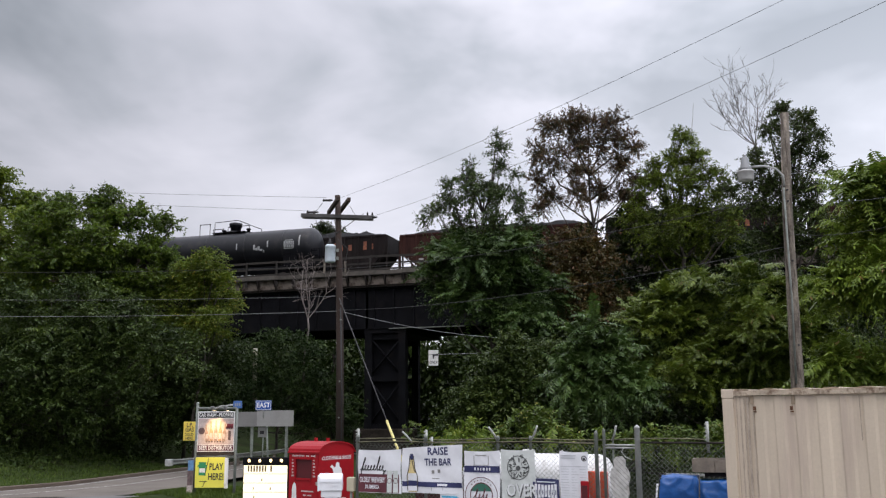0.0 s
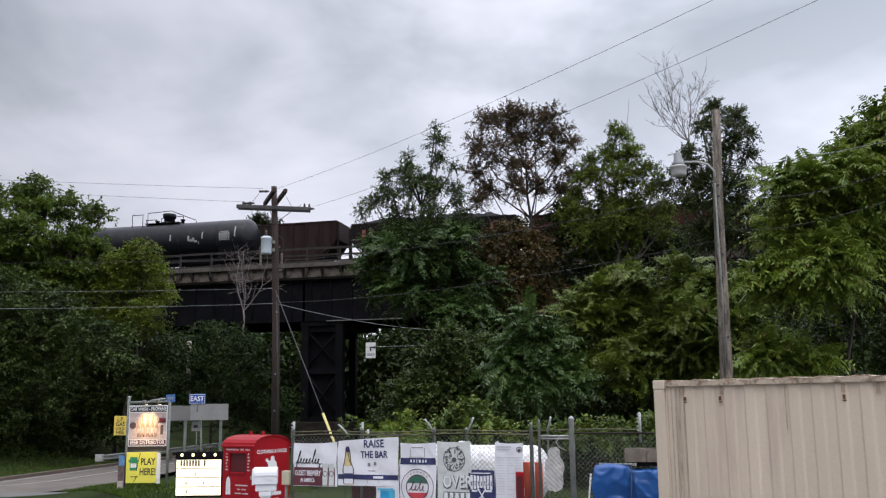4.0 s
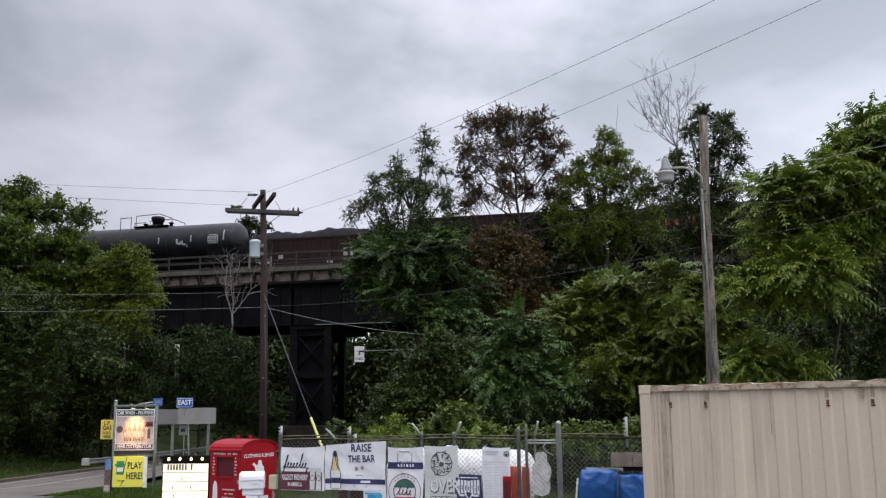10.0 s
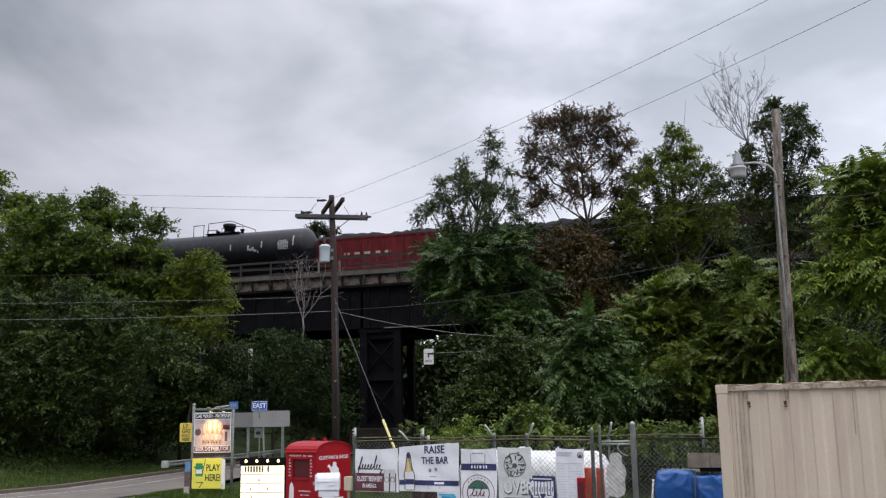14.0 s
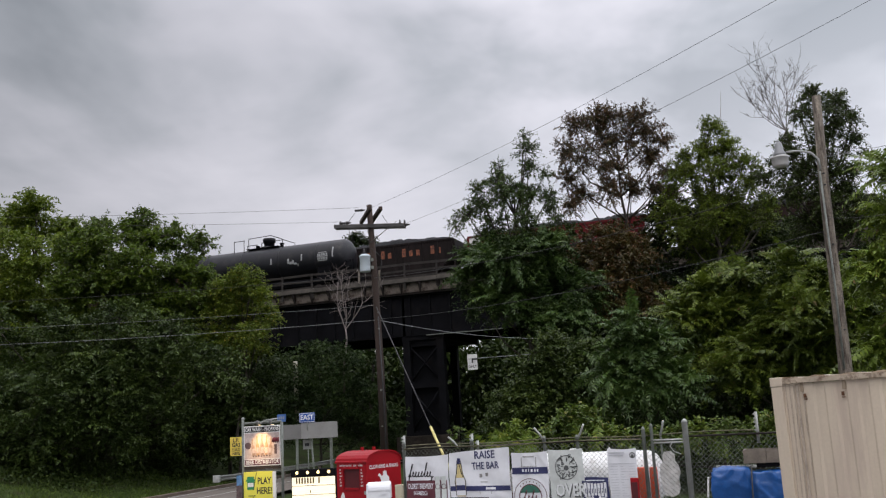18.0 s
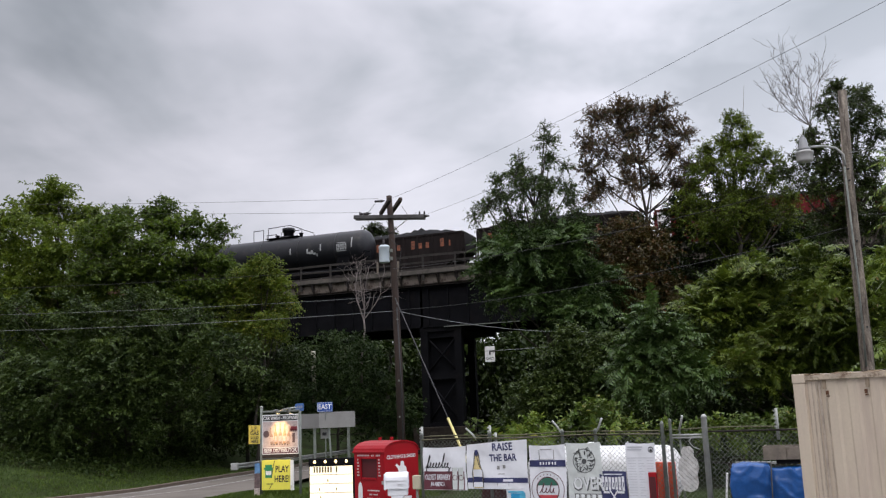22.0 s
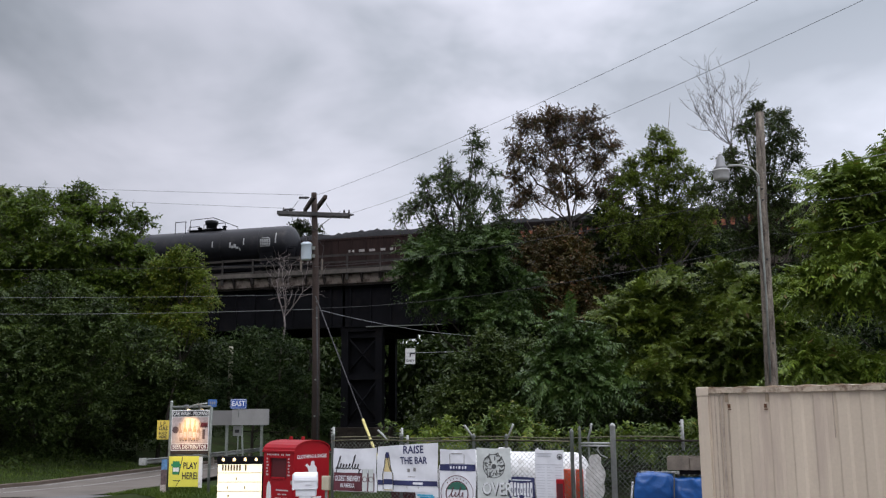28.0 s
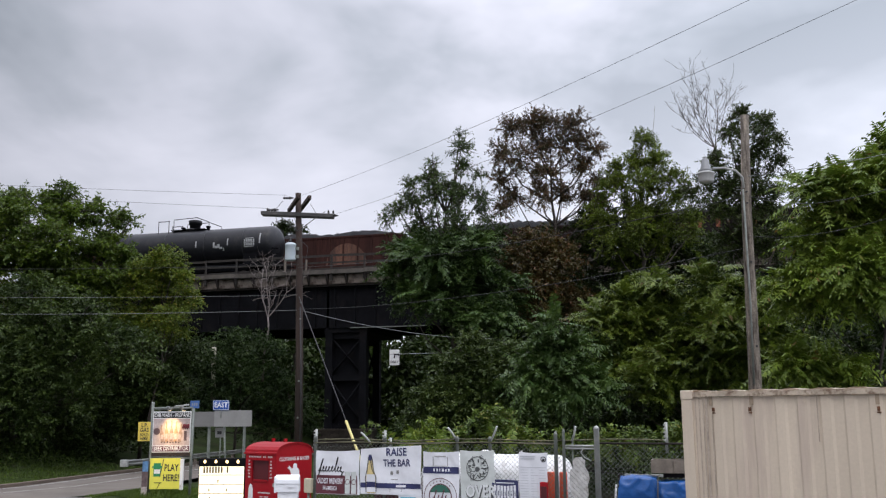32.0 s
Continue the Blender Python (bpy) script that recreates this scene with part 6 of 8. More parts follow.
    lot = thing("lottery_board", "lime yellow board reading PLAY HERE below the shop sign", "sign", pose(-9.32, 27.38, 0.5, 0, 0, 2))
    part("board", B(-0.44, -0.015, 0.0, 0.45, 0.015, 0.88, bevel=0.005), LIME, lot)
    part("edge", B(0.45, -0.03, -0.02, 0.55, 0.03, 0.86), WHITE, lot, "pale folded edge")
    words("PLAY", 0.27, BLACK, lot, 0.19, -0.02, 0.60, wide=0.68)
    words("HERE!", 0.27, BLACK, lot, 0.19, -0.02, 0.31, wide=0.68)
    part("emblem", B(-0.33, -0.019, 0.36, -0.12, -0.017, 0.74), GREEN_INK, lot, "green hat-shaped emblem")
    part("emblem_brim", B(-0.37, -0.021, 0.60, -0.08, -0.019, 0.66), GREEN_INK, lot)
    part("emblem_label", B(-0.31, -0.022, 0.44, -0.14, -0.0195, 0.56), WHITE, lot)
    part("fold", bm_poly(bmesh.new(), [(-0.05, 0.86), (-0.03, 0.86), (-0.13, 0.35), (-0.15, 0.35)], 0.002), BLACK, lot).location.y = -0.02
    part("stroke", bm_poly(bmesh.new(), [(-0.12, 0.2), (-0.1, 0.2), (-0.2, 0.02), (-0.22, 0.02)], 0.002), BLACK, lot).location.y = -0.02
    part("stroke", B(-0.3, -0.02, 0.17, -0.08, -0.018, 0.19), BLACK, lot)

    g = thing("gas_sign", "yellow sign reading LP GAS SOLD HERE", "sign", pose(-10.03, 27.5, 1.87))
    part("panel", B(-0.19, -0.015, 0, 0.19, 0.015, 0.56, bevel=0.005), YELLOW, g)
    words("L.P.", 0.17, BLACK, g, 0, -0.02, 0.46, wide=0.8)
    words("GAS", 0.17, BLACK, g, 0, -0.02, 0.32, wide=0.85)
    words("SOLD", 0.12, BLACK, g, 0, -0.02, 0.18, wide=0.85)
    words("HERE", 0.12, BLACK, g, 0, -0.02, 0.07, wide=0.85)
    part("clip", B(0.18, -0.01, 0.45, 0.24, 0.01, 0.47), GALV_DULL, g)
    part("clip", B(0.18, -0.01, 0.1, 0.24, 0.01, 0.12), GALV_DULL, g)

    b = thing("post_banner", "narrow printed banner in blue, brown and white on the sign post", "banner", pose(-9.9, 27.35, 0.15))
    cols = (mat("blue_print", (0.10, 0.22, 0.40), 0.5, 0, 0.4, 9, 0), mat("brown_print", (0.12, 0.08, 0.08), 0.5, 0, 0.5, 12, 0), mat("pale_print", (0.42, 0.36, 0.33), 0.5, 0, 0.5, 12, 0))
    for m, z0, z1 in ((cols[0], 0.85, 1.15), (cols[1], 0.42, 0.85), (cols[2], 0.05, 0.42)):
        part("banner_section", B(-0.095 + 0.02 * z0, -0.01, z0, 0.075 + 0.02 * z0, 0.01, z1), m, b)


trader_sign()


def letter_board():
    s = thing("letter_board", "glowing white letter board on a trailer, bulbs along its top", "sign", pose(-6.69, 24.0, 0.0))
    part("cabinet", B(-0.60, 0.02, 0.40, 0.60, 0.22, 1.36, bevel=0.015), STEEL_BLACK, s)
    face = part("face", B(-0.575, -0.004, 0.44, 0.575, 0.018, 1.33), glow("lit_white_face", (1.0, 0.89, 0.66), 0.78), s, "glowing warm white face")
    part("header", B(-0.60, -0.03, 1.36, 0.60, 0.2, 1.53, bevel=0.01), STEEL_BLACK, s, "dark header strip")
    bulb = glow("warm_bulb", (1.0, 0.74, 0.36), 2.2)
    for k in range(4):
        x = -0.42 + 0.285 * k
        part("bulb", bm_lathe(bmesh.new(), [(0.01, -0.04), (0.032, -0.024), (0.038, 0.0), (0.026, 0.03), (0.015, 0.045)], (x, -0.07, 1.45), 10), bulb, s)
    for z in (0.65, 0.88, 1.11):
        part("letter_rail", B(-0.575, -0.010, z, 0.575, -0.005, z + 0.012), GALV_DULL, s)
    rows = []
    rng = random.Random(3)
    for z, a, b in ((1.17, -0.47, 0.14), (0.93, -0.1, 0.25), (0.71, -0.4, 0.4), (0.50, -0.3, 0.3)):
        x = a
        while x < b:
            if rng.random() < (0.8 if z > 1.1 else 0.3):
                rows.append((x, x + (0.045 if z > 1.1 else 0.03), z, z + (0.15 if z > 1.1 else 0.07)))
            x += 0.075
    bars(face, mat("dull_brown_letter", (0.16, 0.12, 0.06), 0.6, 0, 0.2, 4, 0), rows, -0.008, "letter_bar")
    part("trailer_frame", B(-0.7, -0.1, 0.28, 0.9, 0.3, 0.36), RUST_STEEL, s)
    for x in (-0.5, 0.6):
        part("leg", B(x - 0.03, 0.05, 0.0, x + 0.03, 0.12, 0.3), RUST_STEEL, s)
    part("tow_bar", T([(0.8, 0.1, 0.32), (1.7, 0.3, 0.12)], 0.04, 6), RUST_STEEL, s)


letter_board()


def donation_box():
    m = pose(-4.70, 21.36, 0.0, 0, 0, 57)
    s = thing("donation_box", "bright red clothing donation box with white lettering", "donation box", m)
    W, D, h, hp = 1.16, 1.0, 1.76, 1.975
    arc = [(0, h)] + [(W * (0.5 - 0.5 * math.cos(a)), h + (hp - h) * math.sin(a) ** 0.9) for a in np.linspace(0.2, math.pi - 0.2, 9)] + [(W, h)]
    bm = bmesh.new()
    bm_poly(bm, [(0, 0.06), (W, 0.06)] + arc[::-1], D)
    bmesh.ops.bevel(bm, geom=[e for e in bm.edges if e.is_boundary is False and abs((e.verts[0].co - e.verts[1].co).y) > 0.5 and e.verts[0].co.z < 1.9], offset=0.012, segments=2, affect="EDGES")
    body = part("body", bm, RED_PAINT, s)
    bm = bmesh.new()
    bm_poly(bm, [(-0.03, h - 0.03), (-0.03, h + 0.01)] + [(x + (0.0), z + 0.025) for x, z in arc] + [(W + 0.03, h + 0.01), (W + 0.03, h - 0.03)] + [(x, z + 0.0) for x, z in arc[::-1]], D + 0.06)
    for v in bm.verts:
        v.co.y -= 0.03
    part("roof", bm, RED_PAINT, s, "arched red roof with a rim")
    for k in (0.3, 0.7):
        part("lifting_lug", B(W / 2 - 0.04, D * k - 0.02, hp, W / 2 + 0.04, D * k + 0.02, hp + 0.10), RED_PAINT, s)
    # end face: a white figure panel and lettering
    words("CLOTHING & SHOES", 0.115, WHITE, s, W / 2, -0.004, 1.62, wide=0.92)
    fig = [(0.47, 1.18), (0.47, 1.30), (0.43, 1.38), (0.36, 1.42), (0.42, 1.47), (0.5, 1.40), (0.54, 1.42), (0.55, 1.5), (0.6, 1.52), (0.66, 1.5), (0.67, 1.42), (0.74, 1.36), (0.76, 1.18)]
    part("white_figure_shape", bm_poly(bmesh.new(), fig, 0.002), WHITE, s).location.y = -0.004
    bars(s, WHITE, [(0.3, 0.9, 0.62, 0.70), (0.36, 0.84, 0.47, 0.55)], -0.003)
    # long side with the chute
    side = part("side_panel", B(0.03, -0.008, 0.1, D - 0.03, -0.002, h - 0.04), RED_PAINT, s)
    side.matrix_basis = pose(0, D, 0, 0, 0, -90)
    # Flat plate, no hollow: the opening's shade is painted in dark red.
    rec = part("chute_recess", B(0.25, -0.012, 1.14, 0.77, -0.0085, 1.60), RED_DARK, side, "dark red plate for the shaded chute opening")
    part("chute_door", B(0.28, -0.03, 1.12, 0.74, -0.012, 1.17, bevel=0.008), RED_PAINT, side)
    part("chute_cheek", B(0.24, -0.05, 1.14, 0.27, -0.012, 1.62), RED_PAINT, side)
    part("chute_hood", B(0.24, -0.07, 1.60, 0.78, -0.012, 1.64), RED_PAINT, side)
    fade = mat("faded_white_print", (0.50, 0.44, 0.43), 0.6, 0, 0.3, 9, 0)
    bars(side, fade, [(0.12 + 0.052 * k, 0.155 + 0.052 * k, 1.655, 1.695) for k in range(15) if k not in (8, 11)], -0.012)
    bars(side, fade, [(x + 0.01 * (k % 2), x + 0.08 - 0.015 * (k % 3), 1.20 + 0.072 * k, 1.235 + 0.072 * k) for x in (0.10, 0.81) for k in range(6)], -0.012)
    bars(side, fade, [(0.44, 0.84, 0.86, 0.89), (0.50, 0.60, 0.77, 0.80), (0.64, 0.78, 0.77, 0.80), (0.42, 0.62, 0.68, 0.71), (0.66, 0.86, 0.68, 0.71), (0.3, 0.8, 0.42, 0.45)], -0.012)
    part("white_statue_shape", bm_poly(bmesh.new(), [(0.12, 0.66), (0.28, 0.66), (0.27, 0.95), (0.24, 1.03), (0.2, 1.07), (0.16, 1.03), (0.13, 0.95)], 0.002), WHITE, side).location.y = -0.012
    for z in (0.15, 1.0):
        part("hinge", B(D - 0.02, -0.02, z, D + 0.02, 0.0, z + 0.1), RED_DARK, side)
    part("lock", B(0.93, -0.03, 1.02, 0.99, -0.008, 1.1), GALV, side)
    for x in (0.1, W - 0.2):
        part("skid", B(x, 0.05, 0.0, x + 0.1, D - 0.05, 0.06), STEEL_BLACK, s)


donation_box()


def mailbox():
    s = thing("mailbox", "white plastic mailbox on a thick post", "mailbox", pose(-4.05, 19.6, 0, 0, 0, 6) @ Matrix.Diagonal((1.0, 0.9, 0.97, 1)))
    bm = bmesh.new()
    prof = [(-0.17, 1.10), (-0.17, 1.32)] + [(0.17 * -math.cos(a), 1.32 + 0.13 * math.sin(a)) for a in np.linspace(0.2, math.pi - 0.2, 7)] + [(0.17, 1.32), (0.17, 1.10)]
    bm_poly(bm, prof, 0.48)
    bmesh.ops.rotate(bm, verts=bm.verts[:], cent=(0, 0, 0), matrix=Matrix.Rotation(radians(-90), 3, "Z"))
    bmesh.ops.translate(bm, verts=bm.verts[:], vec=(-0.24, 0, 0))
    part("box", bm, PLASTIC_WHITE, s)
    part("door_rim", B(-0.27, -0.19, 1.08, -0.23, 0.19, 1.42, bevel=0.02), PLASTIC_WHITE, s)
    part("rim", B(-0.25, -0.185, 1.27, 0.25, -0.165, 1.30), PLASTIC_WHITE, s)
    part("flag", B(0.02, -0.2, 1.2, 0.14, -0.185, 1.25), PLASTIC_WHITE, s)
    part("newspaper_slot", B(-0.2, -0.13, 0.95, 0.22, 0.13, 1.10, bevel=0.02), PLASTIC_WHITE, s)
    part("post", B(-0.1, -0.09, 0, 0.1, 0.09, 0.96, bevel=0.015), PLASTIC_WHITE, s)
    part("post_collar", B(-0.13, -0.12, 0.84, 0.13, 0.12, 0.95, bevel=0.02), PLASTIC_WHITE, s)


mailbox()

# ---------------------------------------------------------------- fence with banners; x runs along the fence
FE = pose(-3.6, 20.3, 0, 0, 0, -22.08)


STRAW_WIRE = mat("yellowed_barbed_wire", (0.105, 0.10, 0.055), 0.7, 0.2, 0.6, 6, 0.1)


def fence():
    s = thing("chain_link_fence", "galvanised chain-link fence with posts and barbed-wire arms", "fence", FE)
    end = 11.0
    post = finish(bm_lathe(bmesh.new(), [(0.035, -0.1), (0.035, 2.12), (0.045, 2.13), (0.03, 2.17), (0.005, 2.19)], (0, 0, 0), 10), "post", GALV_DULL)
    for x in (-0.02, 1.67, 3.33, 4.04, 9.0, 10.8):
        part("post", post, GALV_DULL, s).location.x = x
    part("post", T([(5.72, 0.03, 0), (5.72, 0.03, 2.11)], 0.02, 8), GALV_DULL, s)
    for x, h in ((-0.02, 2.32), (1.67, 2.3), (1.80, 2.15), (7.51, 2.46)):
        part("tall_post", T([(x, 0.03, 1.9), (x, 0.03, h)], 0.028, 8), GALV, s)
        for k in range(5):
            part("insulator_clip", B(x - 0.04, -0.02, h - 0.06 - 0.07 * k, x - 0.01, 0.08, h - 0.03 - 0.07 * k), GALV, s)
    part("top_rail", T([(-0.02, 0, 2.03), (5.4, 0, 2.06)], 0.018, 8), RUST_STEEL, s)
    part("top_rail", T([(6.2, 0, 2.07), (end, 0, 2.09)], 0.018, 8), RUST_STEEL, s)
    part("bottom_wire", T([(-0.02, 0, 0.06), (end, 0, 0.06)], 0.006, 5), GALV_DULL, s)
    knot = finish(bm_tube(bm_tube(bmesh.new(), [(-0.02, 0, -0.025), (0.02, 0, 0.025)], 0.007, 4), [(-0.02, 0.02, 0.02), (0.02, -0.02, -0.02)], 0.006, 4), "barb", STRAW_WIRE)
    for dz, y, far in ((2.06, -0.03, 5.4), (2.12, 0.05, 7.5)):
        pts = [(x, y, dz - 0.03 + 0.016 * math.sin(x * 2.1 + dz * 9) + 0.006 * x) for x in np.linspace(0.0, far, 40)]
        part("barbed_wire", T(pts, 0.013, 5), STRAW_WIRE, s)
        for k, p in enumerate(pts[1::3]):
            part("barb", knot, STRAW_WIRE, s).location = p
    for a, b in (((3.33, 2.08), (3.17, 2.36)), ((4.04, 2.08), (4.23, 2.38)), ((1.35, 2.02), (1.16, 2.26)), ((5.72, 2.1), (5.83, 2.38))):
        part("wire_arm", T([(a[0], 0, a[1]), ((a[0] + b[0]) / 2, -0.02, (a[1] + b[1]) / 2), (b[0], -0.1, b[1])], 0.022, 6), GALV, s)
    bm = bmesh.new()
    step, zt = 0.095, 2.03
    x = -2.0
    while x < end:
        for sg in (1, -1):
            a, b = (x, x + 2.0) if sg > 0 else (x + 2.0, x)
            z0, z1 = 0.06, zt
            pts = []
            for xx, zz in ((a, z0), (b, z1)):
                pts.append((xx, zz))
            (xa, za), (xb, zb) = pts
            lo, hi = -0.02, end
            def cut(xq):
                return za + (zb - za) * (xq - xa) / (xb - xa)
            if min(xa, xb) > hi or max(xa, xb) < lo:
                continue
            if xa < lo: za, xa = cut(lo), lo
            if xb < lo: zb, xb = cut(lo), lo
            if xa > hi: za, xa = cut(hi), hi
            if xb > hi: zb, xb = cut(hi), hi
            bm_tube(bm, [(xa, 0.03 * (sg > 0) * 0.2, za), (xb, 0.006 * sg, zb)], 0.0038, 3, cap=False)
        x += step
    tagged(part("chain_link_mesh", bm, GALV_DULL, s), kind="stuff")
    g = thing("gate", "narrow chain-link gate between steel posts", "gate", FE)
    for x, h, r in ((5.40, 2.27, 0.038), (5.56, 2.32, 0.03), (6.21, 2.38, 0.055)):
        part("gate_post", bm_lathe(bmesh.new(), [(r, 0), (r, h - 0.05), (r * 1.15, h - 0.04), (r * 0.7, h), (0.005, h + 0.02)], (x, -0.01, 0), 12), GALV if r > 0.05 else GALV_DULL, g)
    for z in (2.02, 1.97):
        part("gate_bar", T([(5.56, -0.01, z), (6.2, -0.01, z)], 0.018, 6), GALV, g)
    part("hook_wire", T([(5.95, -0.02, 1.97), (5.9, -0.04, 1.9), (5.98, -0.05, 1.8), (6.1, -0.04, 1.75)], 0.01, 5), GALV, g)


fence()


CLOTHS = {}


def cloth_y(spec, x, z):
    """How far the hung cloth stands off the fence at a place."""
    x0, x1, z0, z1, seed, wave = spec
    u, v = (x - x0) / (x1 - x0), (z - z0) / (z1 - z0)
    y = -0.052 - wave * (math.sin(5 * u + seed) * math.cos(4 * v + seed * 2) * 0.5 + 0.5) - wave * 0.5 * math.sin(9 * (u + v) + seed)
    crease = 0.5 - abs(noise.noise(Vector((x * 2.2 + z * 2.6, (z - x) * 0.9, seed * 3.7))))
    return y - wave * 1.5 * max(0.0, crease - 0.3) * 2 - wave * 0.35 * noise.noise(Vector((x * 9, z * 7, seed)))


def sheet(name, x0, x1, z0, z1, material, parent, zr=None, seed=0, wave=0.02):
    """A hung sheet with ripples, tension creases and slightly uneven edges."""
    nx, nz = 34, 30
    zr = z1 if zr is None else zr
    spec = CLOTHS[parent.name] = (x0, x1, z0, z1, seed, wave)
    bm = bmesh.new()
    g = []
    for i in range(nx + 1):
        col = []
        u = i / nx
        for k in range(nz + 1):
            v = k / nz
            top = z1 + (zr - z1) * u - 0.02 * math.sin(math.pi * u) * (1 if seed % 2 else -0.3)
            x, z = x0 + (x1 - x0) * u + 0.008 * math.sin(6 * v + seed), z0 + (top - z0) * v
            col.append(bm.verts.new((x, cloth_y(spec, x, z), z)))
        g.append(col)
    for i in range(nx):
        for k in range(nz):
            f = bm.faces.new((g[i][k], g[i + 1][k], g[i + 1][k + 1], g[i][k + 1]))
            f.smooth = True
    return part(name, bm, material, parent)


def drape(parent, flat):
    """Lay every print of a banner on its rippled cloth, keeping the order of the layers."""
    spec = CLOTHS[parent.name]

    def lay(ob, m):
        m = m @ ob.matrix_basis
        bm = bmesh.new()
        bm.from_mesh(ob.data)
        bm.transform(m)
        xs, zs = [v.co.x for v in bm.verts], [v.co.z for v in bm.verts]
        for axis, lo, hi in ((0, min(xs), max(xs)), (2, min(zs), max(zs))):
            c = lo + 0.05
            while c < hi - 0.01:
                n = Vector((axis == 0, 0, axis == 2))
                bmesh.ops.bisect_plane(bm, geom=bm.verts[:] + bm.edges[:] + bm.faces[:], plane_co=n * c, plane_no=n)
                c += 0.05
        for v in bm.verts:
            v.co.y = cloth_y(spec, v.co.x, v.co.z) - 0.010 + 0.5 * (v.co.y - flat)
        bm.to_mesh(ob.data)
        bm.free()
        ob.matrix_basis = Matrix.Identity(4)
        for ch in ob.children:
            lay(ch, m)

    for ob in parent.children:
        if ob.name.split(".")[0] not in ("cloth", "sheet"):
            lay(ob, Matrix.Identity(4))


def scrawl(parent, x0, x1, z, heights, r, material, y):
    """A flowing pen line in place of unreadable script."""
    pts = []
    n = len(heights) * 14
    for k in range(n + 1):
        t = k / n
        ph = 2 * math.pi * t * len(heights)
        h = heights[min(len(heights) - 1, int(t * len(heights)))]
        up = h * (1 - math.cos(ph)) / 2 if h > 0 else h * (1 - math.cos(ph)) / 2
        pts.append((x0 + (x1 - x0) * t + 0.022 * math.sin(ph) + 0.35 * up, y, z + up))
    return part("script_line", T(pts, r, 4), material, parent)


def ring(x, z, r0, r1, y, n=28):
    bm = bmesh.new()
    a = [bm.verts.new((x + r0 * math.cos(2 * math.pi * k / n), y, z + r0 * math.sin(2 * math.pi * k / n))) for k in range(n)]
    b = [bm.verts.new((x + r1 * math.cos(2 * math.pi * k / n), y, z + r1 * math.sin(2 * math.pi * k / n))) for k in range(n)]
    for k in range(n):
        bm.faces.new((a[k], a[(k + 1) % n], b[(k + 1) % n], b[k]))
    return bm


def disc(x, z, r, y, n=24, cut=(-1, 1)):
    bm = bmesh.new()
    pts = [(x + r * math.cos(2 * math.pi * k / n), min(max(r * math.sin(2 * math.pi * k / n), cut[0] * r), cut[1] * r) + z) for k in range(n)]
    bm.faces.new([bm.verts.new((p[0], y, p[1])) for p in pts])
    return bm


def banners():
    Y = -0.085
    # brewery banner: white above maroon
    b = thing("beer_banner", "white and maroon brewery banner with two cans", "banner", FE)
    sheet("cloth", 0.04, 1.11, 0.97, 1.87, VINYL, b, 1.89, 1, 0.012)
    part("maroon_field", B(0.05, Y + 0.01, 0.98, 1.06, Y + 0.013, 1.36), MAROON, b)
    scrawl(b, 0.10, 0.74, 1.44, (0.27, 0.11, 0.10, 0.10, 0.11, 0.30, 0.10, 0.10, -0.10), 0.011, BLACK, Y)
    part("script_stroke", bm_poly(bmesh.new(), [(0.10, 1.36), (0.125, 1.36), (0.235, 1.70), (0.205, 1.70)], 0.001), BLACK, b).location.y = Y
    words("OLDEST BREWERY", 0.155, VINYL, b, 0.40, Y, 1.235, wide=0.50)
    words("IN AMERICA", 0.12, VINYL, b, 0.40, Y, 1.09, wide=0.55)
    for cx in (0.83, 0.98):
        can = part("can_print", B(cx - 0.06, Y - 0.004, 0.99, cx + 0.06, Y - 0.001, 1.44), VINYL_GREY, b)
        part("can_outline", ring(cx, 1.23, 0.045, 0.058, Y - 0.006), MAROON, can)
        part("can_edge", B(cx - 0.065, Y - 0.006, 0.99, cx - 0.057, Y - 0.004, 1.43), BLACK, can)
    drape(b, Y)
    # bottle banner
    b = thing("beer_banner", "white banner with a bottle and navy stripe reading RAISE THE BAR", "banner", FE)
    sheet("cloth", 1.13, 2.55, 1.0, 1.91, VINYL, b, 2.0, 2, 0.014)
    words("RAISE", 0.22, NAVY, b, 2.03, Y, 1.80, wide=0.88).matrix_basis = pose(0, 0, 0, 0, -1.5, 0)
    words("THE BAR", 0.20, NAVY, b, 2.03, Y, 1.58, wide=0.80).matrix_basis = pose(0, 0, 0, 0, -1.5, 0)
    part("navy_stripe", B(1.14, Y + 0.004, 1.13, 2.54, Y + 0.007, 1.23), NAVY, b)
    bars(b, VINYL, [(1.98, 2.2, 1.155, 1.20)], Y)
    bot = part("bottle_print", bm_poly(bmesh.new(), [(1.29, 1.02), (1.50, 1.02), (1.505, 1.34), (1.44, 1.50), (1.40, 1.74), (1.34, 1.74), (1.32, 1.5), (1.27, 1.34)], 0.001), mat("straw_bottle_print", (0.52, 0.42, 0.20), 0.5, 0, 0.25, 4, 0), b)
    bot.location.y = Y - 0.002
    part("bottle_neck", B(1.335, Y - 0.005, 1.68, 1.405, Y - 0.003, 1.80), NAVY, b)
    part("bottle_label", B(1.285, Y - 0.005, 1.04, 1.50, Y - 0.003, 1.40), VINYL, b)
    part("label_stripe", B(1.285, Y - 0.008, 1.14, 1.50, Y - 0.006, 1.25), NAVY, b)
    for pts in ([(1.33, Y - 0.009, 1.76), (1.31, Y - 0.009, 1.5), (1.26, Y - 0.009, 1.34), (1.275, Y - 0.009, 1.04)], [(1.41, Y - 0.009, 1.76), (1.45, Y - 0.009, 1.5), (1.515, Y - 0.009, 1.34), (1.51, Y - 0.009, 1.04)], [(1.37, Y - 0.009, 1.70), (1.42, Y - 0.009, 1.5), (1.46, Y - 0.009, 1.42)]):
        part("bottle_outline", T(pts, 0.008, 4), BLACK, b)
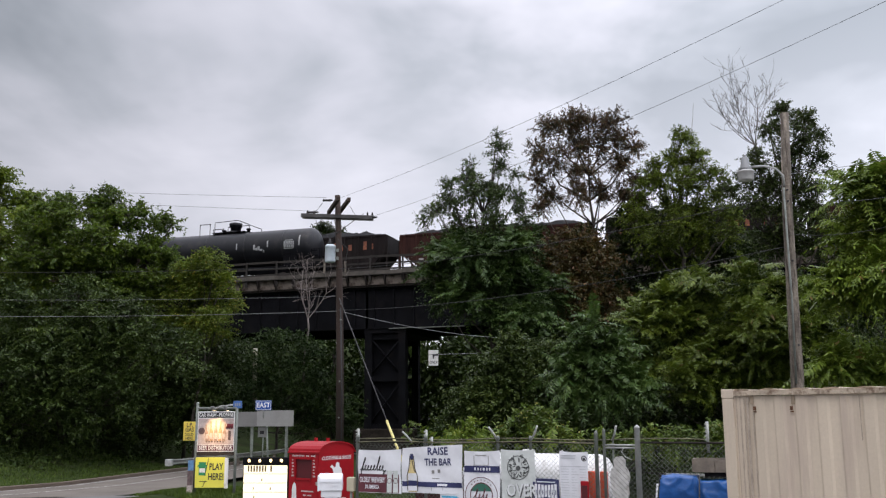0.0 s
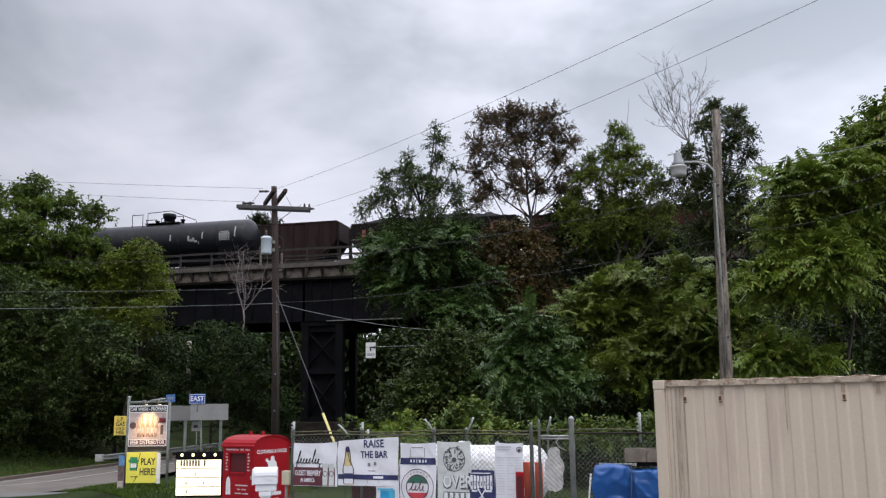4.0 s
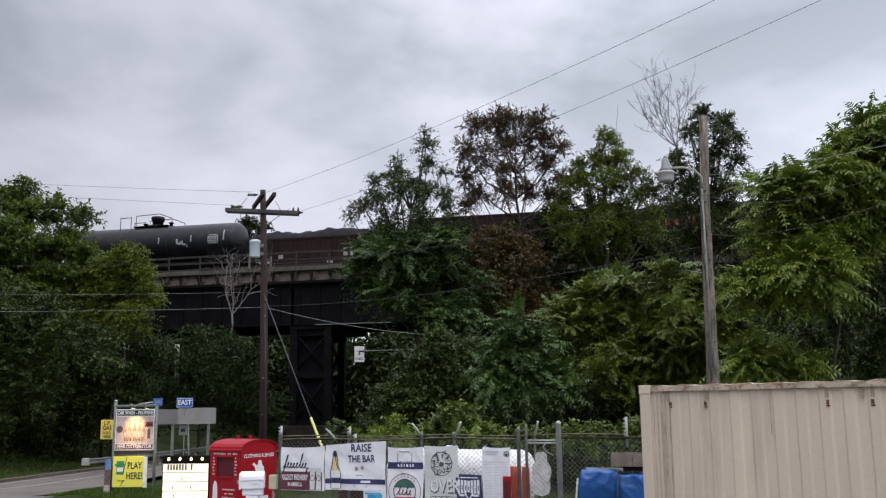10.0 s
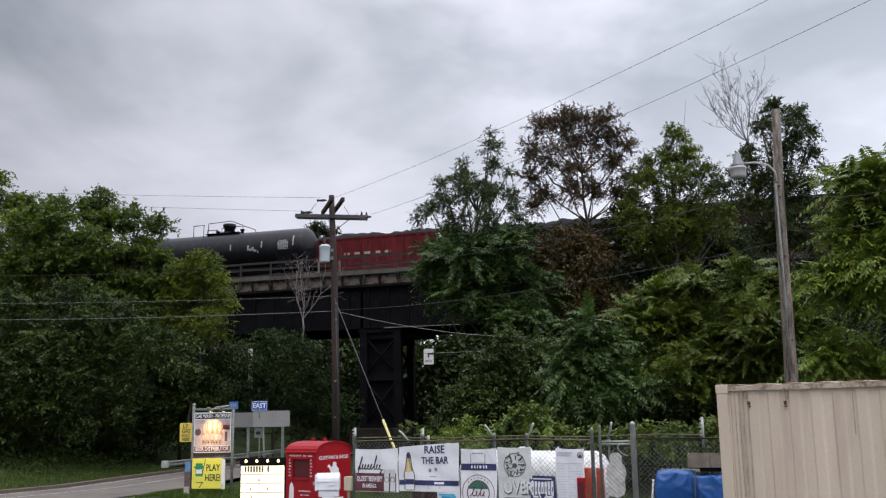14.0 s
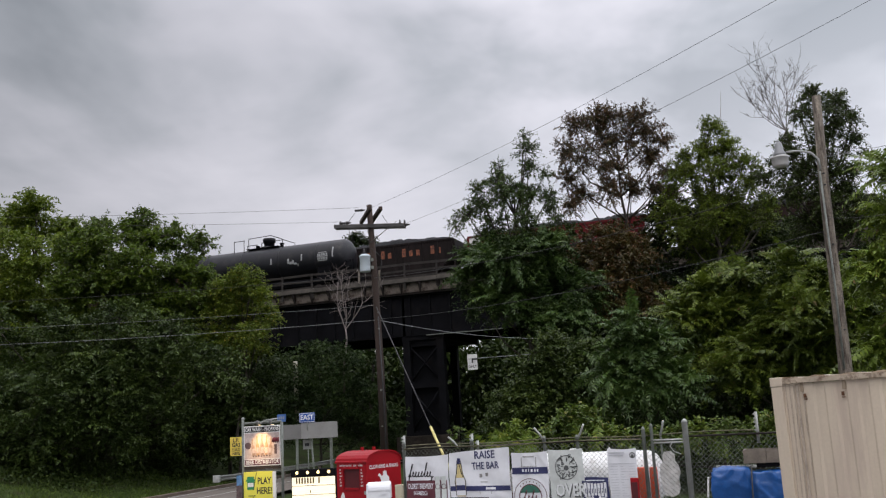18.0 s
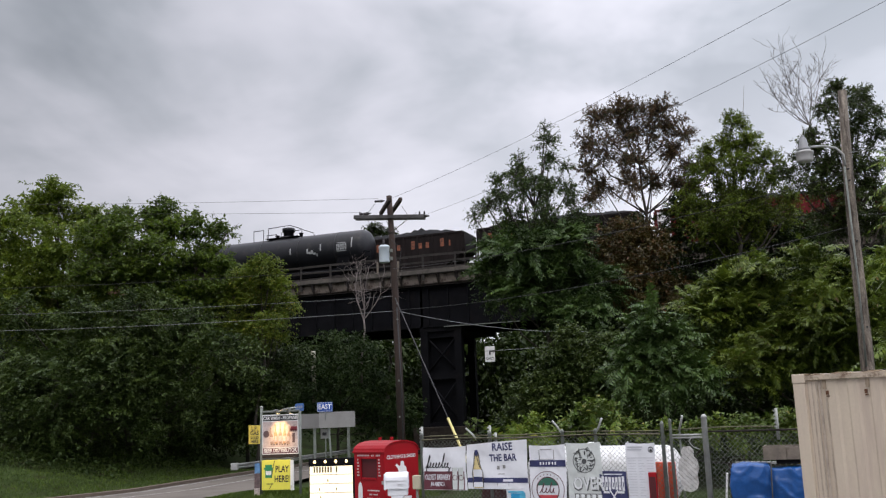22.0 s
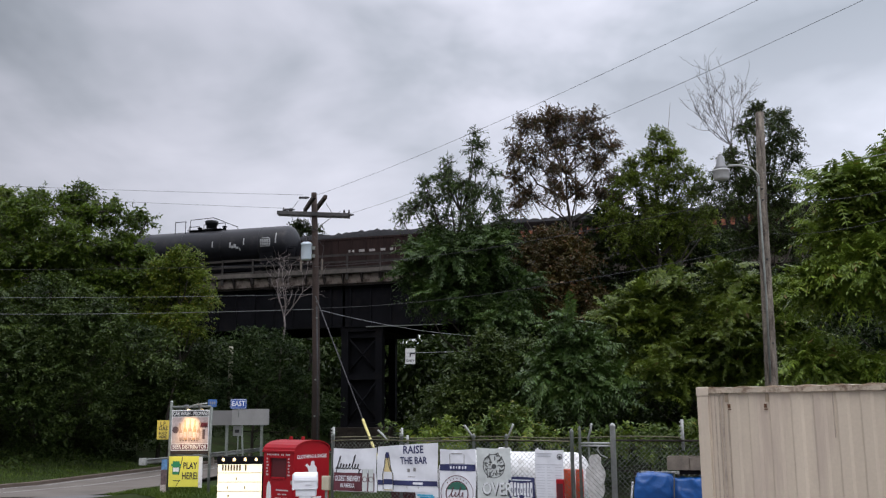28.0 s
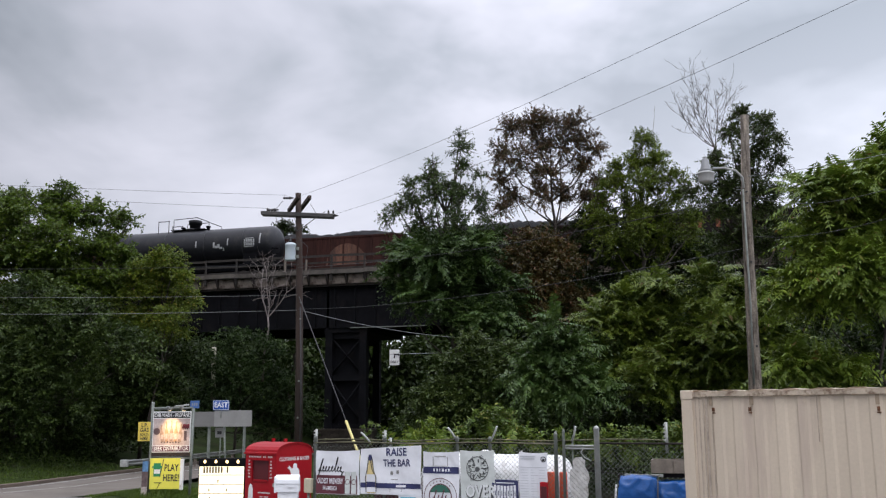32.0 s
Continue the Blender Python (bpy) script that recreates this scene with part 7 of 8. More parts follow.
    for x0, x1, z0, z1 in ((1.84, 1.90, 1.40, 1.47), (1.98, 2.04, 1.42, 1.49), (1.86, 2.02, 1.30, 1.315), (1.84, 1.85, 1.06, 1.12), (2.1, 2.11, 1.06, 1.12)):
        part("print_bar", B(x0, Y, z0, x1, Y + 0.001, z1), SIGN_GREY, b)
    drape(b, Y)
    # small ice-box print
    b = thing("cooler_banner", "small white banner with a blue cooler print", "banner", FE)
    sheet("cloth", 2.03, 2.56, 0.42, 1.02, VINYL, b, 1.03, 4, 0.006)
    part("cooler_print", B(2.14, Y - 0.01, 0.55, 2.34, Y - 0.008, 0.92), mat("cyan_print", (0.02, 0.30, 0.55), 0.5, 0, 0.2, 4, 0), b)
    part("cooler_side", bm_poly(bmesh.new(), [(2.34, 0.55), (2.47, 0.6), (2.47, 0.94), (2.34, 0.92)], 0.001), mat("pale_cyan_print", (0.08, 0.42, 0.62), 0.5, 0, 0.2, 4, 0), b).location.y = Y - 0.01
    part("cooler_lid", B(2.08, Y - 0.012, 0.93, 2.44, Y - 0.01, 0.965), mat("pale_cyan_print", (0.08, 0.42, 0.62)), b)
    drape(b, Y)
    # pizzeria emblem banner
    b = thing("round_emblem_banner", "white banner with a navy stripe and a round tricolour emblem", "banner", FE)
    sheet("cloth", 2.59, 3.39, 0.45, 1.88, VINYL, b, 1.89, 3, 0.012)
    part("navy_stripe", B(2.60, Y, 1.45, 3.385, Y + 0.003, 1.58), NAVY, b)
    bars(b, VINYL, [(2.83, 2.865, 1.49, 1.545), (2.9, 2.93, 1.49, 1.545), (2.965, 2.985, 1.49, 1.545), (3.02, 3.06, 1.49, 1.545), (3.095, 3.125, 1.49, 1.545), (3.155, 3.185, 1.49, 1.545)], Y - 0.004)
    for x0, x1, z0, z1 in ((2.82, 2.835, 1.60, 1.78), (3.13, 3.145, 1.60, 1.78), (2.86, 3.1, 1.78, 1.80), (2.8, 3.16, 1.59, 1.60)):
        part("print_bar", B(x0, Y, z0, x1, Y + 0.001, z1), SIGN_GREY, b)
    cz = 1.0
    part("emblem_ring", ring(2.98, cz, 0.352, 0.364, Y - 0.002), MAROON, b)
    part("emblem_ring", ring(2.98, cz, 0.235, 0.255, Y - 0.002), MAROON, b)
    part("emblem_green", disc(2.98, cz, 0.235, Y - 0.001, cut=(0.35, 1)), mat("dark_green_print", (0.03, 0.13, 0.09), 0.5, 0, 0.15, 4, 0), b)
    part("emblem_red", disc(2.98, cz, 0.235, Y - 0.001, cut=(-1, -0.45)), mat("red_print", (0.45, 0.05, 0.06), 0.5, 0, 0.15, 4, 0), b)
    scrawl(b, 2.79, 3.12, cz - 0.06, (0.19, 0.09, 0.2, 0.09), 0.009, MAROON, Y - 0.003)
    for k in range(7):
        a = math.pi * (0.25 + 0.5 * k / 6)
        part("ring_letter", B(2.98 + 0.30 * math.cos(a) - 0.009, Y - 0.003, cz + 0.30 * math.sin(a) - 0.013, 2.98 + 0.30 * math.cos(a) + 0.009, Y - 0.002, cz + 0.30 * math.sin(a) + 0.013), MAROON, b)
    drape(b, Y)
    # drawn emblem banner
    b = thing("outline_emblem_banner", "pale grey-green banner with a dark round line drawing", "banner", FE)
    sheet("cloth", 3.42, 4.15, 0.42, 1.915, VINYL_GREY, b, 1.92, 5, 0.01)
    dk = mat("grey_black_print", (0.07, 0.075, 0.075), 0.5, 0, 0.2, 5, 0)
    part("emblem_ring", ring(3.79, 1.56, 0.222, 0.236, Y - 0.002), dk, b)
    rl = random.Random(8)
    for k in range(46):
        a, q = rl.uniform(0, 2 * math.pi), rl.uniform(0.05, 0.2)
        b2 = a + rl.uniform(-0.35, 0.35)
        part("pen_stroke", T([(3.79 + q * math.cos(a), Y - 0.003, 1.56 + 1.15 * q * math.sin(a)), (3.79 + (q + 0.05) * math.cos(b2), Y - 0.003, 1.56 + 1.15 * (q + 0.05) * math.sin(b2))], rl.uniform(0.004, 0.009), 4), dk, b)
    for k in range(9):
        a = 2 * math.pi * k / 9
        part("emblem_tick", T([(3.79 + 0.14 * math.cos(a), Y - 0.003, 1.56 + 0.14 * math.sin(a)), (3.79 + (0.19 + 0.05 * (k % 3 == 0)) * math.cos(a + 0.1), Y - 0.003, 1.56 + (0.19 + 0.05 * (k % 3 == 0)) * math.sin(a + 0.1))], 0.012, 4), dk, b)
    part("emblem_core", disc(3.79, 1.55, 0.05, Y - 0.003), dk, b)
    outl = mat("white_print", (0.66, 0.68, 0.68), 0.5, 0, 0.08, 4, 0)
    words("OVER", 0.37, dk, b, 3.87, Y - 0.002, 1.10, wide=0.74)
    words("OVER", 0.33, outl, b, 3.85, Y - 0.005, 1.115, wide=0.76)
    for k in range(5):
        x = 3.56 + 0.118 * k
        part("block_letter_shape", B(x - 0.008, Y - 0.002, 0.76, x + 0.1, Y - 0.001, 0.93), dk, b)
        part("block_letter_shape", B(x + 0.006, Y - 0.004, 0.775, x + 0.085, Y - 0.003, 0.915), outl, b)
    drape(b, Y)
    # navy banner
    b = thing("navy_banner", "navy blue banner with white block shapes and crossed tools", "banner", FE)
    sheet("cloth", 4.10, 4.64, 0.62, 1.36, NAVY, b, 1.35, 6, 0.006)
    YN = Y - 0.002
    for k in range(7):
        hh = 0.035 * abs(k - 3) / 3
        x = 4.135 + 0.068 * k
        part("block_letter_shape", B(x, YN, 1.02 - hh, x + 0.05, YN + 0.001, 1.24 + hh * 0.6), VINYL, b)
        part("letter_notch", B(x + 0.02, YN - 0.002, 1.06, x + 0.036, YN - 0.001, 1.15), NAVY, b)
    bars(b, VINYL, [(4.18, 4.56, 1.29, 1.31), (4.16, 4.28, 0.94, 0.98), (4.44, 4.58, 0.94, 0.98)], YN)
    for sg in (-1, 1):
        part("tool_print", T([(4.37 - sg * 0.10, YN, 0.72), (4.37 + sg * 0.08, YN, 1.0)], 0.013, 4), VINYL, b)
    part("emblem_ring", ring(4.37, 0.78, 0.055, 0.075, YN - 0.002), VINYL, b)
    drape(b, Y)
    # printed notice
    b = thing("price_notice", "white printed notice sheet with fine lines of text", "notice", FE)
    sheet("sheet", 4.66, 5.24, 0.82, 1.90, VINYL, b, 1.89, 7, 0.004)
    ln = mat("grey_print", (0.50, 0.51, 0.54), 0.5, 0, 0.1, 4, 0)
    rows = [(4.69, 5.0, 1.80, 1.825), (4.69, 4.98, 1.755, 1.775), (4.68, 5.21, 1.60, 1.612)]
    for k in range(14):
        z = 1.55 - 0.05 * k
        rows += [(4.69, 4.85, z, z + 0.008), (4.90, 4.90 + 0.06 + 0.09 * ((k * 7) % 3) / 2, z, z + 0.008), (5.07, 5.20, z, z + 0.008)]
    bars(b, ln, rows, Y)
    part("seal_print", ring(5.16, 1.76, 0.04, 0.055, Y), BLACK, b)
    part("seal_core", disc(5.16, 1.75, 0.025, Y), BLACK, b)
    drape(b, Y)


banners()


def behind_fence():
    m = FE @ pose(3.9, 0.95, 0)
    s = thing("propane_tank", "large white horizontal propane tank behind the fence", "gas tank", m)
    prof = [(0.02, -1.75)] + [(0.56 * math.sin(a), -1.45 - 0.3 * math.cos(a)) for a in np.linspace(0.3, math.pi / 2, 6)] + [(0.56, 0.0)] + [(0.56 * math.sin(a), 1.25 + 0.3 * math.cos(a)) for a in np.linspace(math.pi / 2, 0.3, 6)] + [(0.02, 1.55)]
    part("tank", bm_lathe(bmesh.new(), prof, (0, 0, 1.24), 28, "x"), WHITE, s)
    for x in (-1.0, 0.8):
        part("saddle", B(x - 0.12, -0.45, 0, x + 0.12, 0.45, 0.8), KERB, s)
    for x in (-1.0, 0.45):
        part("lifting_lug", bm_poly(bmesh.new(), [(x - 0.09, 1.76), (x + 0.09, 1.76), (x, 1.88)], 0.03), WHITE, s)
    part("valve_cover", bm_lathe(bmesh.new(), [(0.16, 1.74), (0.16, 1.84), (0.1, 1.88)], (-0.3, 0, 0), 14), WHITE, s)
    for x, h, r in ((5.17, 1.50, 0.075), (5.42, 1.50, 0.075)):
        solid("bollard", bm_lathe(bmesh.new(), [(r, 0), (r, h - 0.015), (r * 0.93, h), (0.01, h + 0.004)], (0, 0, 0), 18), ORANGE, "orange-red steel bollard behind the fence", "bollard", FE @ pose(x, 0.35, 0), group="bollards")
    e = thing("extinguisher_box", "red cabinet fixed beside the notice", "cabinet", FE @ pose(5.17, -0.07, 0.6))
    part("body", B(-0.075, -0.06, 0, 0.085, 0.0, 0.74, bevel=0.02), RED_PAINT, e)
    part("door", B(-0.055, -0.066, 0.05, 0.065, -0.06, 0.66), RED_DARK, e)
    w = thing("white_board", "irregular white board hung inside the gate", "board", FE @ pose(5.84, 0.0, 0))
    out = [(-0.12, 1.0), (0.02, 0.97), (0.13, 1.02), (0.17, 1.12), (0.16, 1.3), (0.2, 1.42), (0.17, 1.55), (0.11, 1.63), (0.12, 1.74), (0.05, 1.81), (-0.07, 1.8), (-0.12, 1.72), (-0.1, 1.64), (-0.17, 1.56), (-0.19, 1.4), (-0.17, 1.2)]
    part("board", bm_poly(bmesh.new(), out, 0.03), mat("weathered_white_board", (0.55, 0.54, 0.52), 0.7, 0, 0.2, 6, 0.2, dirt=(0.35, 0.33, 0.3), dirt_amount=0.4), w)
    j = thing("junction_box", "small beige junction box on the fence post", "junction box", FE @ pose(-0.14, -0.05, 0.98))
    part("body", B(-0.09, -0.06, 0, 0.09, 0.06, 0.3, bevel=0.02), mat("beige_plastic", (0.50, 0.45, 0.33), 0.5, 0, 0.1, 4, 0), j)
    part("conduit", T([(0, 0, -0.95), (0, 0, 0.02)], 0.03, 8), GALV_DULL, j)
    d = thing("parked_machine", "maroon tarpaulined stack behind the lower fence", "stack", FE @ pose(1.5, 0.7, 0))
    part("cover", B(-0.3, -0.3, 0.05, 1.1, 0.4, 1.05, bevel=0.05), mat("dark_maroon_cover", (0.09, 0.02, 0.022), 0.6, 0, 0.3, 3, 0.2), d)
    part("base", B(-0.35, -0.35, 0, 1.15, 0.45, 0.08), OLDWOOD, d)
    k = thing("dark_crates", "dark crates and scrap stacked behind the fence", "crate", FE @ pose(7.0, 0.55, 0))
    part("crate", B(-0.5, -0.2, 0.0, 0.5, 0.5, 1.05, bevel=0.02), STEEL_BLACK, k)
    part("lid", B(-0.52, -0.22, 1.05, 0.3, 0.5, 1.10), OLDWOOD, k)
    part("plank", T([(-0.66, -0.28, 0.0), (-0.52, -0.26, 1.3)], 0.02, 5), WHITE, k)
    part("plank", B(-0.3, -0.32, 0.9, 0.25, -0.26, 1.46), RUST_STEEL, k)
    part("strip", B(-0.35, -0.3, 1.46, 0.45, -0.2, 1.50), GALV, k)
    part("plank", B(-0.48, -0.3, 0.0, -0.40, -0.24, 1.5), RUST_STEEL, k)


behind_fence()


def tarp_pile():
    s = thing("tarpaulin_stack", "stack under a crumpled bright blue tarpaulin", "stack", pose(2.9, 16.0, 0, 0, 0, -14))
    bm = bmesh.new()
    # skirt and top in one crumpled sheet wrapped over a block
    path = [(-0.62, 0.3), (-0.62, -0.32), (0.62, -0.32), (0.62, 0.3)]
    per = []
    for (xa, ya), (xb, yb), n in ((path[0], path[1], 16), (path[1], path[2], 44), (path[2], path[3], 16)):
        per += [(xa + (xb - xa) * k / n, ya + (yb - ya) * k / n) for k in range(n)]
    per.append(path[3])

    def crumple(p):
        """Sharp folds: the ridge of a noise at two sizes."""
        a = noise.noise(p * 1.1 + Vector((1, 4, 2)))
        b = max(0.0, 1 - 7 * abs(noise.noise(p * 1.7 + Vector((3, 7, 1)))))
        c = max(0.0, 1 - 6 * abs(noise.noise(p * 3.3 + Vector((9, 2, 5)))))
        return 0.06 * a + 0.035 * b + 0.018 * c

    rows = []
    for zi in range(44):
        v = zi / 43
        r = []
        for x, y in per:
            f = crumple(Vector((x * 1.3, y * 1.3, v * 1.9))) - 0.07 * math.exp(-(x / 0.05) ** 2) * (y < 0)
            n = Vector((x / 0.62, y / 0.32)).normalized()
            shrink = 1.0 - 0.12 * max(0.0, v - 0.8) / 0.2
            r.append(bm.verts.new((x * shrink + n.x * f, y * shrink + n.y * f, 0.12 + 1.40 * v + (0.05 * (x < -0.02) + 0.5 * f) * v)))
        rows.append(r)
    # the top closes in rings towards the middle
    for k in range(1, 8):
        t = 1 - k / 8
        r = []
        for x, y in per:
            f = crumple(Vector((x * 1.3 * t, y * 1.3 * t, 2.4)))
            r.append(bm.verts.new((x * 0.88 * t, (y * 0.88 - 0.02) * t + 0.02, 1.54 + 0.05 * (x < -0.02) + 0.6 * f)))
        rows.append(r)
    for a, b in zip(rows, rows[1:]):
        for i in range(len(per) - 1):
            bm.faces.new((a[i], a[i + 1], b[i + 1], b[i])).smooth = True
    part("tarpaulin", bm, TARP, s)
    part("rope", T([(0.02, -0.36, 0.15), (0.0, -0.40, 0.9), (0.03, -0.34, 1.62)], 0.012, 5), CABLE, s)
    part("pallet", B(-0.65, -0.35, 0.0, 0.65, 0.35, 0.12), PALLET, s)
    p = thing("planter_box", "grey weathered timber box on top of the tarpaulin", "box", pose(3.10, 15.95, 1.66, 0, 0, -14))
    part("front_board", B(-0.26, -0.24, 0, 0.06, -0.21, 0.22), OLDWOOD, p)
    part("front_board", B(0.075, -0.232, 0, 0.45, -0.205, 0.20), OLDWOOD, p)
    part("front_post", B(0.05, -0.205, 0, 0.09, -0.17, 0.2), OLDWOOD, p)
    part("back_board", B(-0.26, 0.21, 0, 0.45, 0.24, 0.21), OLDWOOD, p)
    part("side_board", B(-0.29, -0.24, 0, -0.26, 0.24, 0.21), OLDWOOD, p)
    part("side_board", B(0.45, -0.24, 0, 0.48, 0.24, 0.21), OLDWOOD, p)
    part("bottom_board", B(-0.26, -0.21, 0, 0.45, 0.21, 0.03), OLDWOOD, p)
    part("bearer", B(-0.1, -0.2, -0.07, 0.42, 0.2, -0.002), STEEL_BLACK, p)
    t = thing("timber_offcut", "raw timber crate end beside the container", "timber", pose(3.32, 13.6, 0, 0, 0, -20))
    part("board", B(-0.28, 0, 0.0, 0.5, 0.05, 1.22), PALLET, t)
    part("slot", B(-0.05, -0.006, 1.05, 0.12, -0.001, 1.13), BLACK, t)


tarp_pile()


def container():
    """x along the long side that faces the yard."""
    m = pose(2.61, 12.5, 0, 0, 0, -42)
    s = thing("shipping_container", "beige corrugated steel shipping container with rust marks", "container", m)
    L, W, H = 6.06, 2.44, 2.93
    for x in (0.0, L - 0.16):
        for y in (0.0, W - 0.16):
            part("corner_post", B(x, y, 0.05, x + 0.16, y + 0.16, H - 0.12, bevel=0.012), BEIGE, s)
            for z in (0.03, H - 0.12):
                part("corner_casting", B(x - 0.005, y - 0.006, z, x + 0.17, y + 0.166, z + 0.12, bevel=0.012), BEIGE, s)
    # side wall: trapezoid corrugation
    def wall(y0, sign, name):
        bm = bmesh.new()
        x = 0.16
        prof = []
        while x < L - 0.17:
            prof += [(x, 0.0), (x + 0.105, 0.0), (x + 0.14, 0.015), (x + 0.252, 0.015)]
            x += 0.278
        prof.append((L - 0.16, 0.0))
        lo = [bm.verts.new((px, y0 + sign * d, 0.16)) for px, d in prof]
        hi = [bm.verts.new((px, y0 + sign * d, H - 0.09)) for px, d in prof]
        for k in range(len(prof) - 1):
            bm.faces.new((lo[k], lo[k + 1], hi[k + 1], hi[k]))
        part(name, bm, BEIGE, s)
    wall(0.035, 1, "side_wall")
    wall(W - 0.035, -1, "side_wall")
    for x in (0.02, L - 0.05):
        part("end_wall", B(x, 0.1, 0.1, x + 0.03, W - 0.1, H - 0.08), BEIGE, s)
    for y in (0.0, W - 0.06):
        part("top_rail", B(0.16, y, H - 0.085, L - 0.16, y + 0.06, H - 0.022), CONT_RAIL, s)
        part("bottom_rail", B(0.16, y, 0.03, L - 0.16, y + 0.06, 0.18), BEIGE, s)
    bm = bmesh.new()
    n = 58
    g = []
    for k in range(n + 1):
        z = H - 0.02 + (0.018 if k % 4 in (1, 2) else 0.0) + 0.006 * noise.noise(Vector((k * 0.7, 0, 0)))
        g.append([bm.verts.new((0.1 + (L - 0.2) * k / n, y, z)) for y in (0.012, W - 0.012)])
    for a, b in zip(g, g[1:]):
        bm.faces.new((a[0], b[0], b[1], a[1]))
    bmesh.ops.solidify(bm, geom=bm.faces[:], thickness=0.02)
    part("roof", bm, CONT_ROOF, s, "ribbed pale roof")
    for x in (0.445, 0.94, 2.48, 2.98, 4.5, 5.0):
        h = part("lashing_hook", B(x - 0.013, 0.008, H - 0.275, x + 0.015, 0.03, H - 0.225), RUST, s)
        part("rust_stain", B(x - 0.02, 0.026, H - 0.30, x + 0.022, 0.0335, H - 0.285), RUST, s)
    streak = mat("grime_run", (0.44, 0.365, 0.295), 0.8, 0, 0.3, 4, 0)
    faint = mat("faint_rust_run", (0.36, 0.28, 0.20), 0.8, 0, 0.2, 6, 0)
    for x, z0, z1 in ((0.41, H - 0.2, H - 0.09), (0.96, H - 0.2, H - 0.09), (2.47, H - 0.2, H - 0.09), (2.86, H - 0.22, H - 0.09), (2.98, H - 0.2, H - 0.09), (3.2, H - 0.24, H - 0.09)):
        part("rust_run", B(x - 0.022, 0.028, z0, x + 0.022, 0.0335, z1), faint, s)
    for x, w, z0, z1 in ((0.19, 0.012, 0.2, H - 0.1), (0.245, 0.02, 0.3, H - 0.1), (0.30, 0.014, 0.2, H - 0.12), (0.345, 0.03, 0.9, H - 0.1), (0.42, 0.012, 0.2, H - 0.3), (1.78, 0.012, 2.3, H - 0.1), (3.4, 0.014, 2.2, H - 0.1)):
        part("rust_run", B(x - w / 2, 0.029, z0, x + w / 2, 0.0325, z1), streak, s)
    for x in (1.62, 1.86, 2.16, 2.7):
        part("vent_boss", bm_lathe(bmesh.new(), [(0.016, 0.004), (0.012, 0.03)], (x, 0.02, H - 0.17), 8, "y"), BEIGE, s)


container()


def suv():
    body_paint = mat("white_car_paint", (0.62, 0.63, 0.66), 0.25, 0, 0.04, 2, 0)
    s = thing("car", "white compact SUV with its headlamps on", "car", pose(0, 0, 0))
    # profile along x (front at +x), half width varies
    side = [(2.30, 0.42), (2.33, 0.70), (2.22, 0.95), (1.25, 1.10), (0.95, 1.16), (0.25, 1.58), (-0.6, 1.66), (-1.7, 1.62), (-2.05, 1.42), (-2.28, 1.05), (-2.32, 0.55), (-2.25, 0.40)]
    bm = bmesh.new()
    cols = []
    for y, k in ((-0.92, 0), (-0.80, 1), (0.80, 1), (0.92, 0)):
        col = []
        for x, z in side:
            if k == 0 and z > 1.12:
                yy = y * (1 - 0.30 * (z - 1.12) / 0.54)
                col.append(bm.verts.new((x, yy, 1.12 + (z - 1.12) * 0.92)))
            else:
                col.append(bm.verts.new((x, y * (0.97 if k == 0 and z < 0.5 else 1), z + (0.02 if k else 0))))
        cols.append(col)
    n = len(side)
    for a, b in zip(cols, cols[1:]):
        for i in range(n):
            f = bm.faces.new((a[i], a[(i + 1) % n], b[(i + 1) % n], b[i]))
            f.smooth = False
    bm.faces.new(cols[0][::-1])
    bm.faces.new(cols[-1])
    bmesh.ops.recalc_face_normals(bm, faces=bm.faces[:])
    part("body", bm, body_paint, s)
    gl = glass("dark_car_glass")
    for sg in (-1, 1):
        for pts in ([(0.86, 1.16), (0.25, 1.50), (-0.1, 1.52), (-0.1, 1.14)], [(-0.16, 1.14), (-0.16, 1.53), (-0.95, 1.54), (-0.98, 1.14)], [(-1.05, 1.16), (-1.02, 1.53), (-1.6, 1.50), (-1.78, 1.22)]):
            bm = bmesh.new()
            vs = []
            for x, z in pts:
                zz = 1.12 + (z - 1.12) * 0.92
                vs.append(bm.verts.new((x, sg * (0.925 * (1 - 0.30 * (z - 1.12) / 0.54) + 0.004), zz)))
            bm.faces.new(vs)
            part("side_window", bm, gl, s)
        arch = part("wheel_arch", bm_lathe(bmesh.new(), [(0.30, -0.02), (0.42, -0.02), (0.42, 0.02), (0.30, 0.02)], (1.42, sg * 0.91, 0.37), 20, "y"), BLACK, s)
        arch2 = part("wheel_arch", bm_lathe(bmesh.new(), [(0.30, -0.02), (0.42, -0.02), (0.42, 0.02), (0.30, 0.02)], (-1.31, sg * 0.91, 0.37), 20, "y"), BLACK, s)
        part("sill", B(-1.0, sg * 0.9 - 0.02, 0.30, 1.1, sg * 0.9 + 0.03, 0.44), BLACK, s)
        part("headlamp", B(2.14, sg * 0.72 - 0.17, 0.80, 2.31, sg * 0.72 + 0.17, 0.93, bevel=0.03), glow("headlamp", (1.0, 0.98, 0.95), 5.0), s)
        part("tail_lamp", B(-2.33, sg * 0.76 - 0.12, 0.98, -2.2, sg * 0.76 + 0.12, 1.16, bevel=0.02), mat("tail_lamp_red", (0.35, 0.02, 0.02), 0.3, 0, 0.1, 3, 0), s)
        part("door_mirror", B(0.72, sg * 1.0 - 0.08, 1.08, 0.86, sg * 1.0 + 0.08, 1.22, bevel=0.03), body_paint, s)
        part("door_handle", B(-0.35, sg * 0.925 - 0.012, 0.98, -0.15, sg * 0.925 + 0.012, 1.02), GALV, s)
        part("roof_rail", T([(0.1, sg * 0.62, 1.66), (-0.7, sg * 0.62, 1.70), (-1.6, sg * 0.62, 1.66)], 0.02, 6), GALV, s)
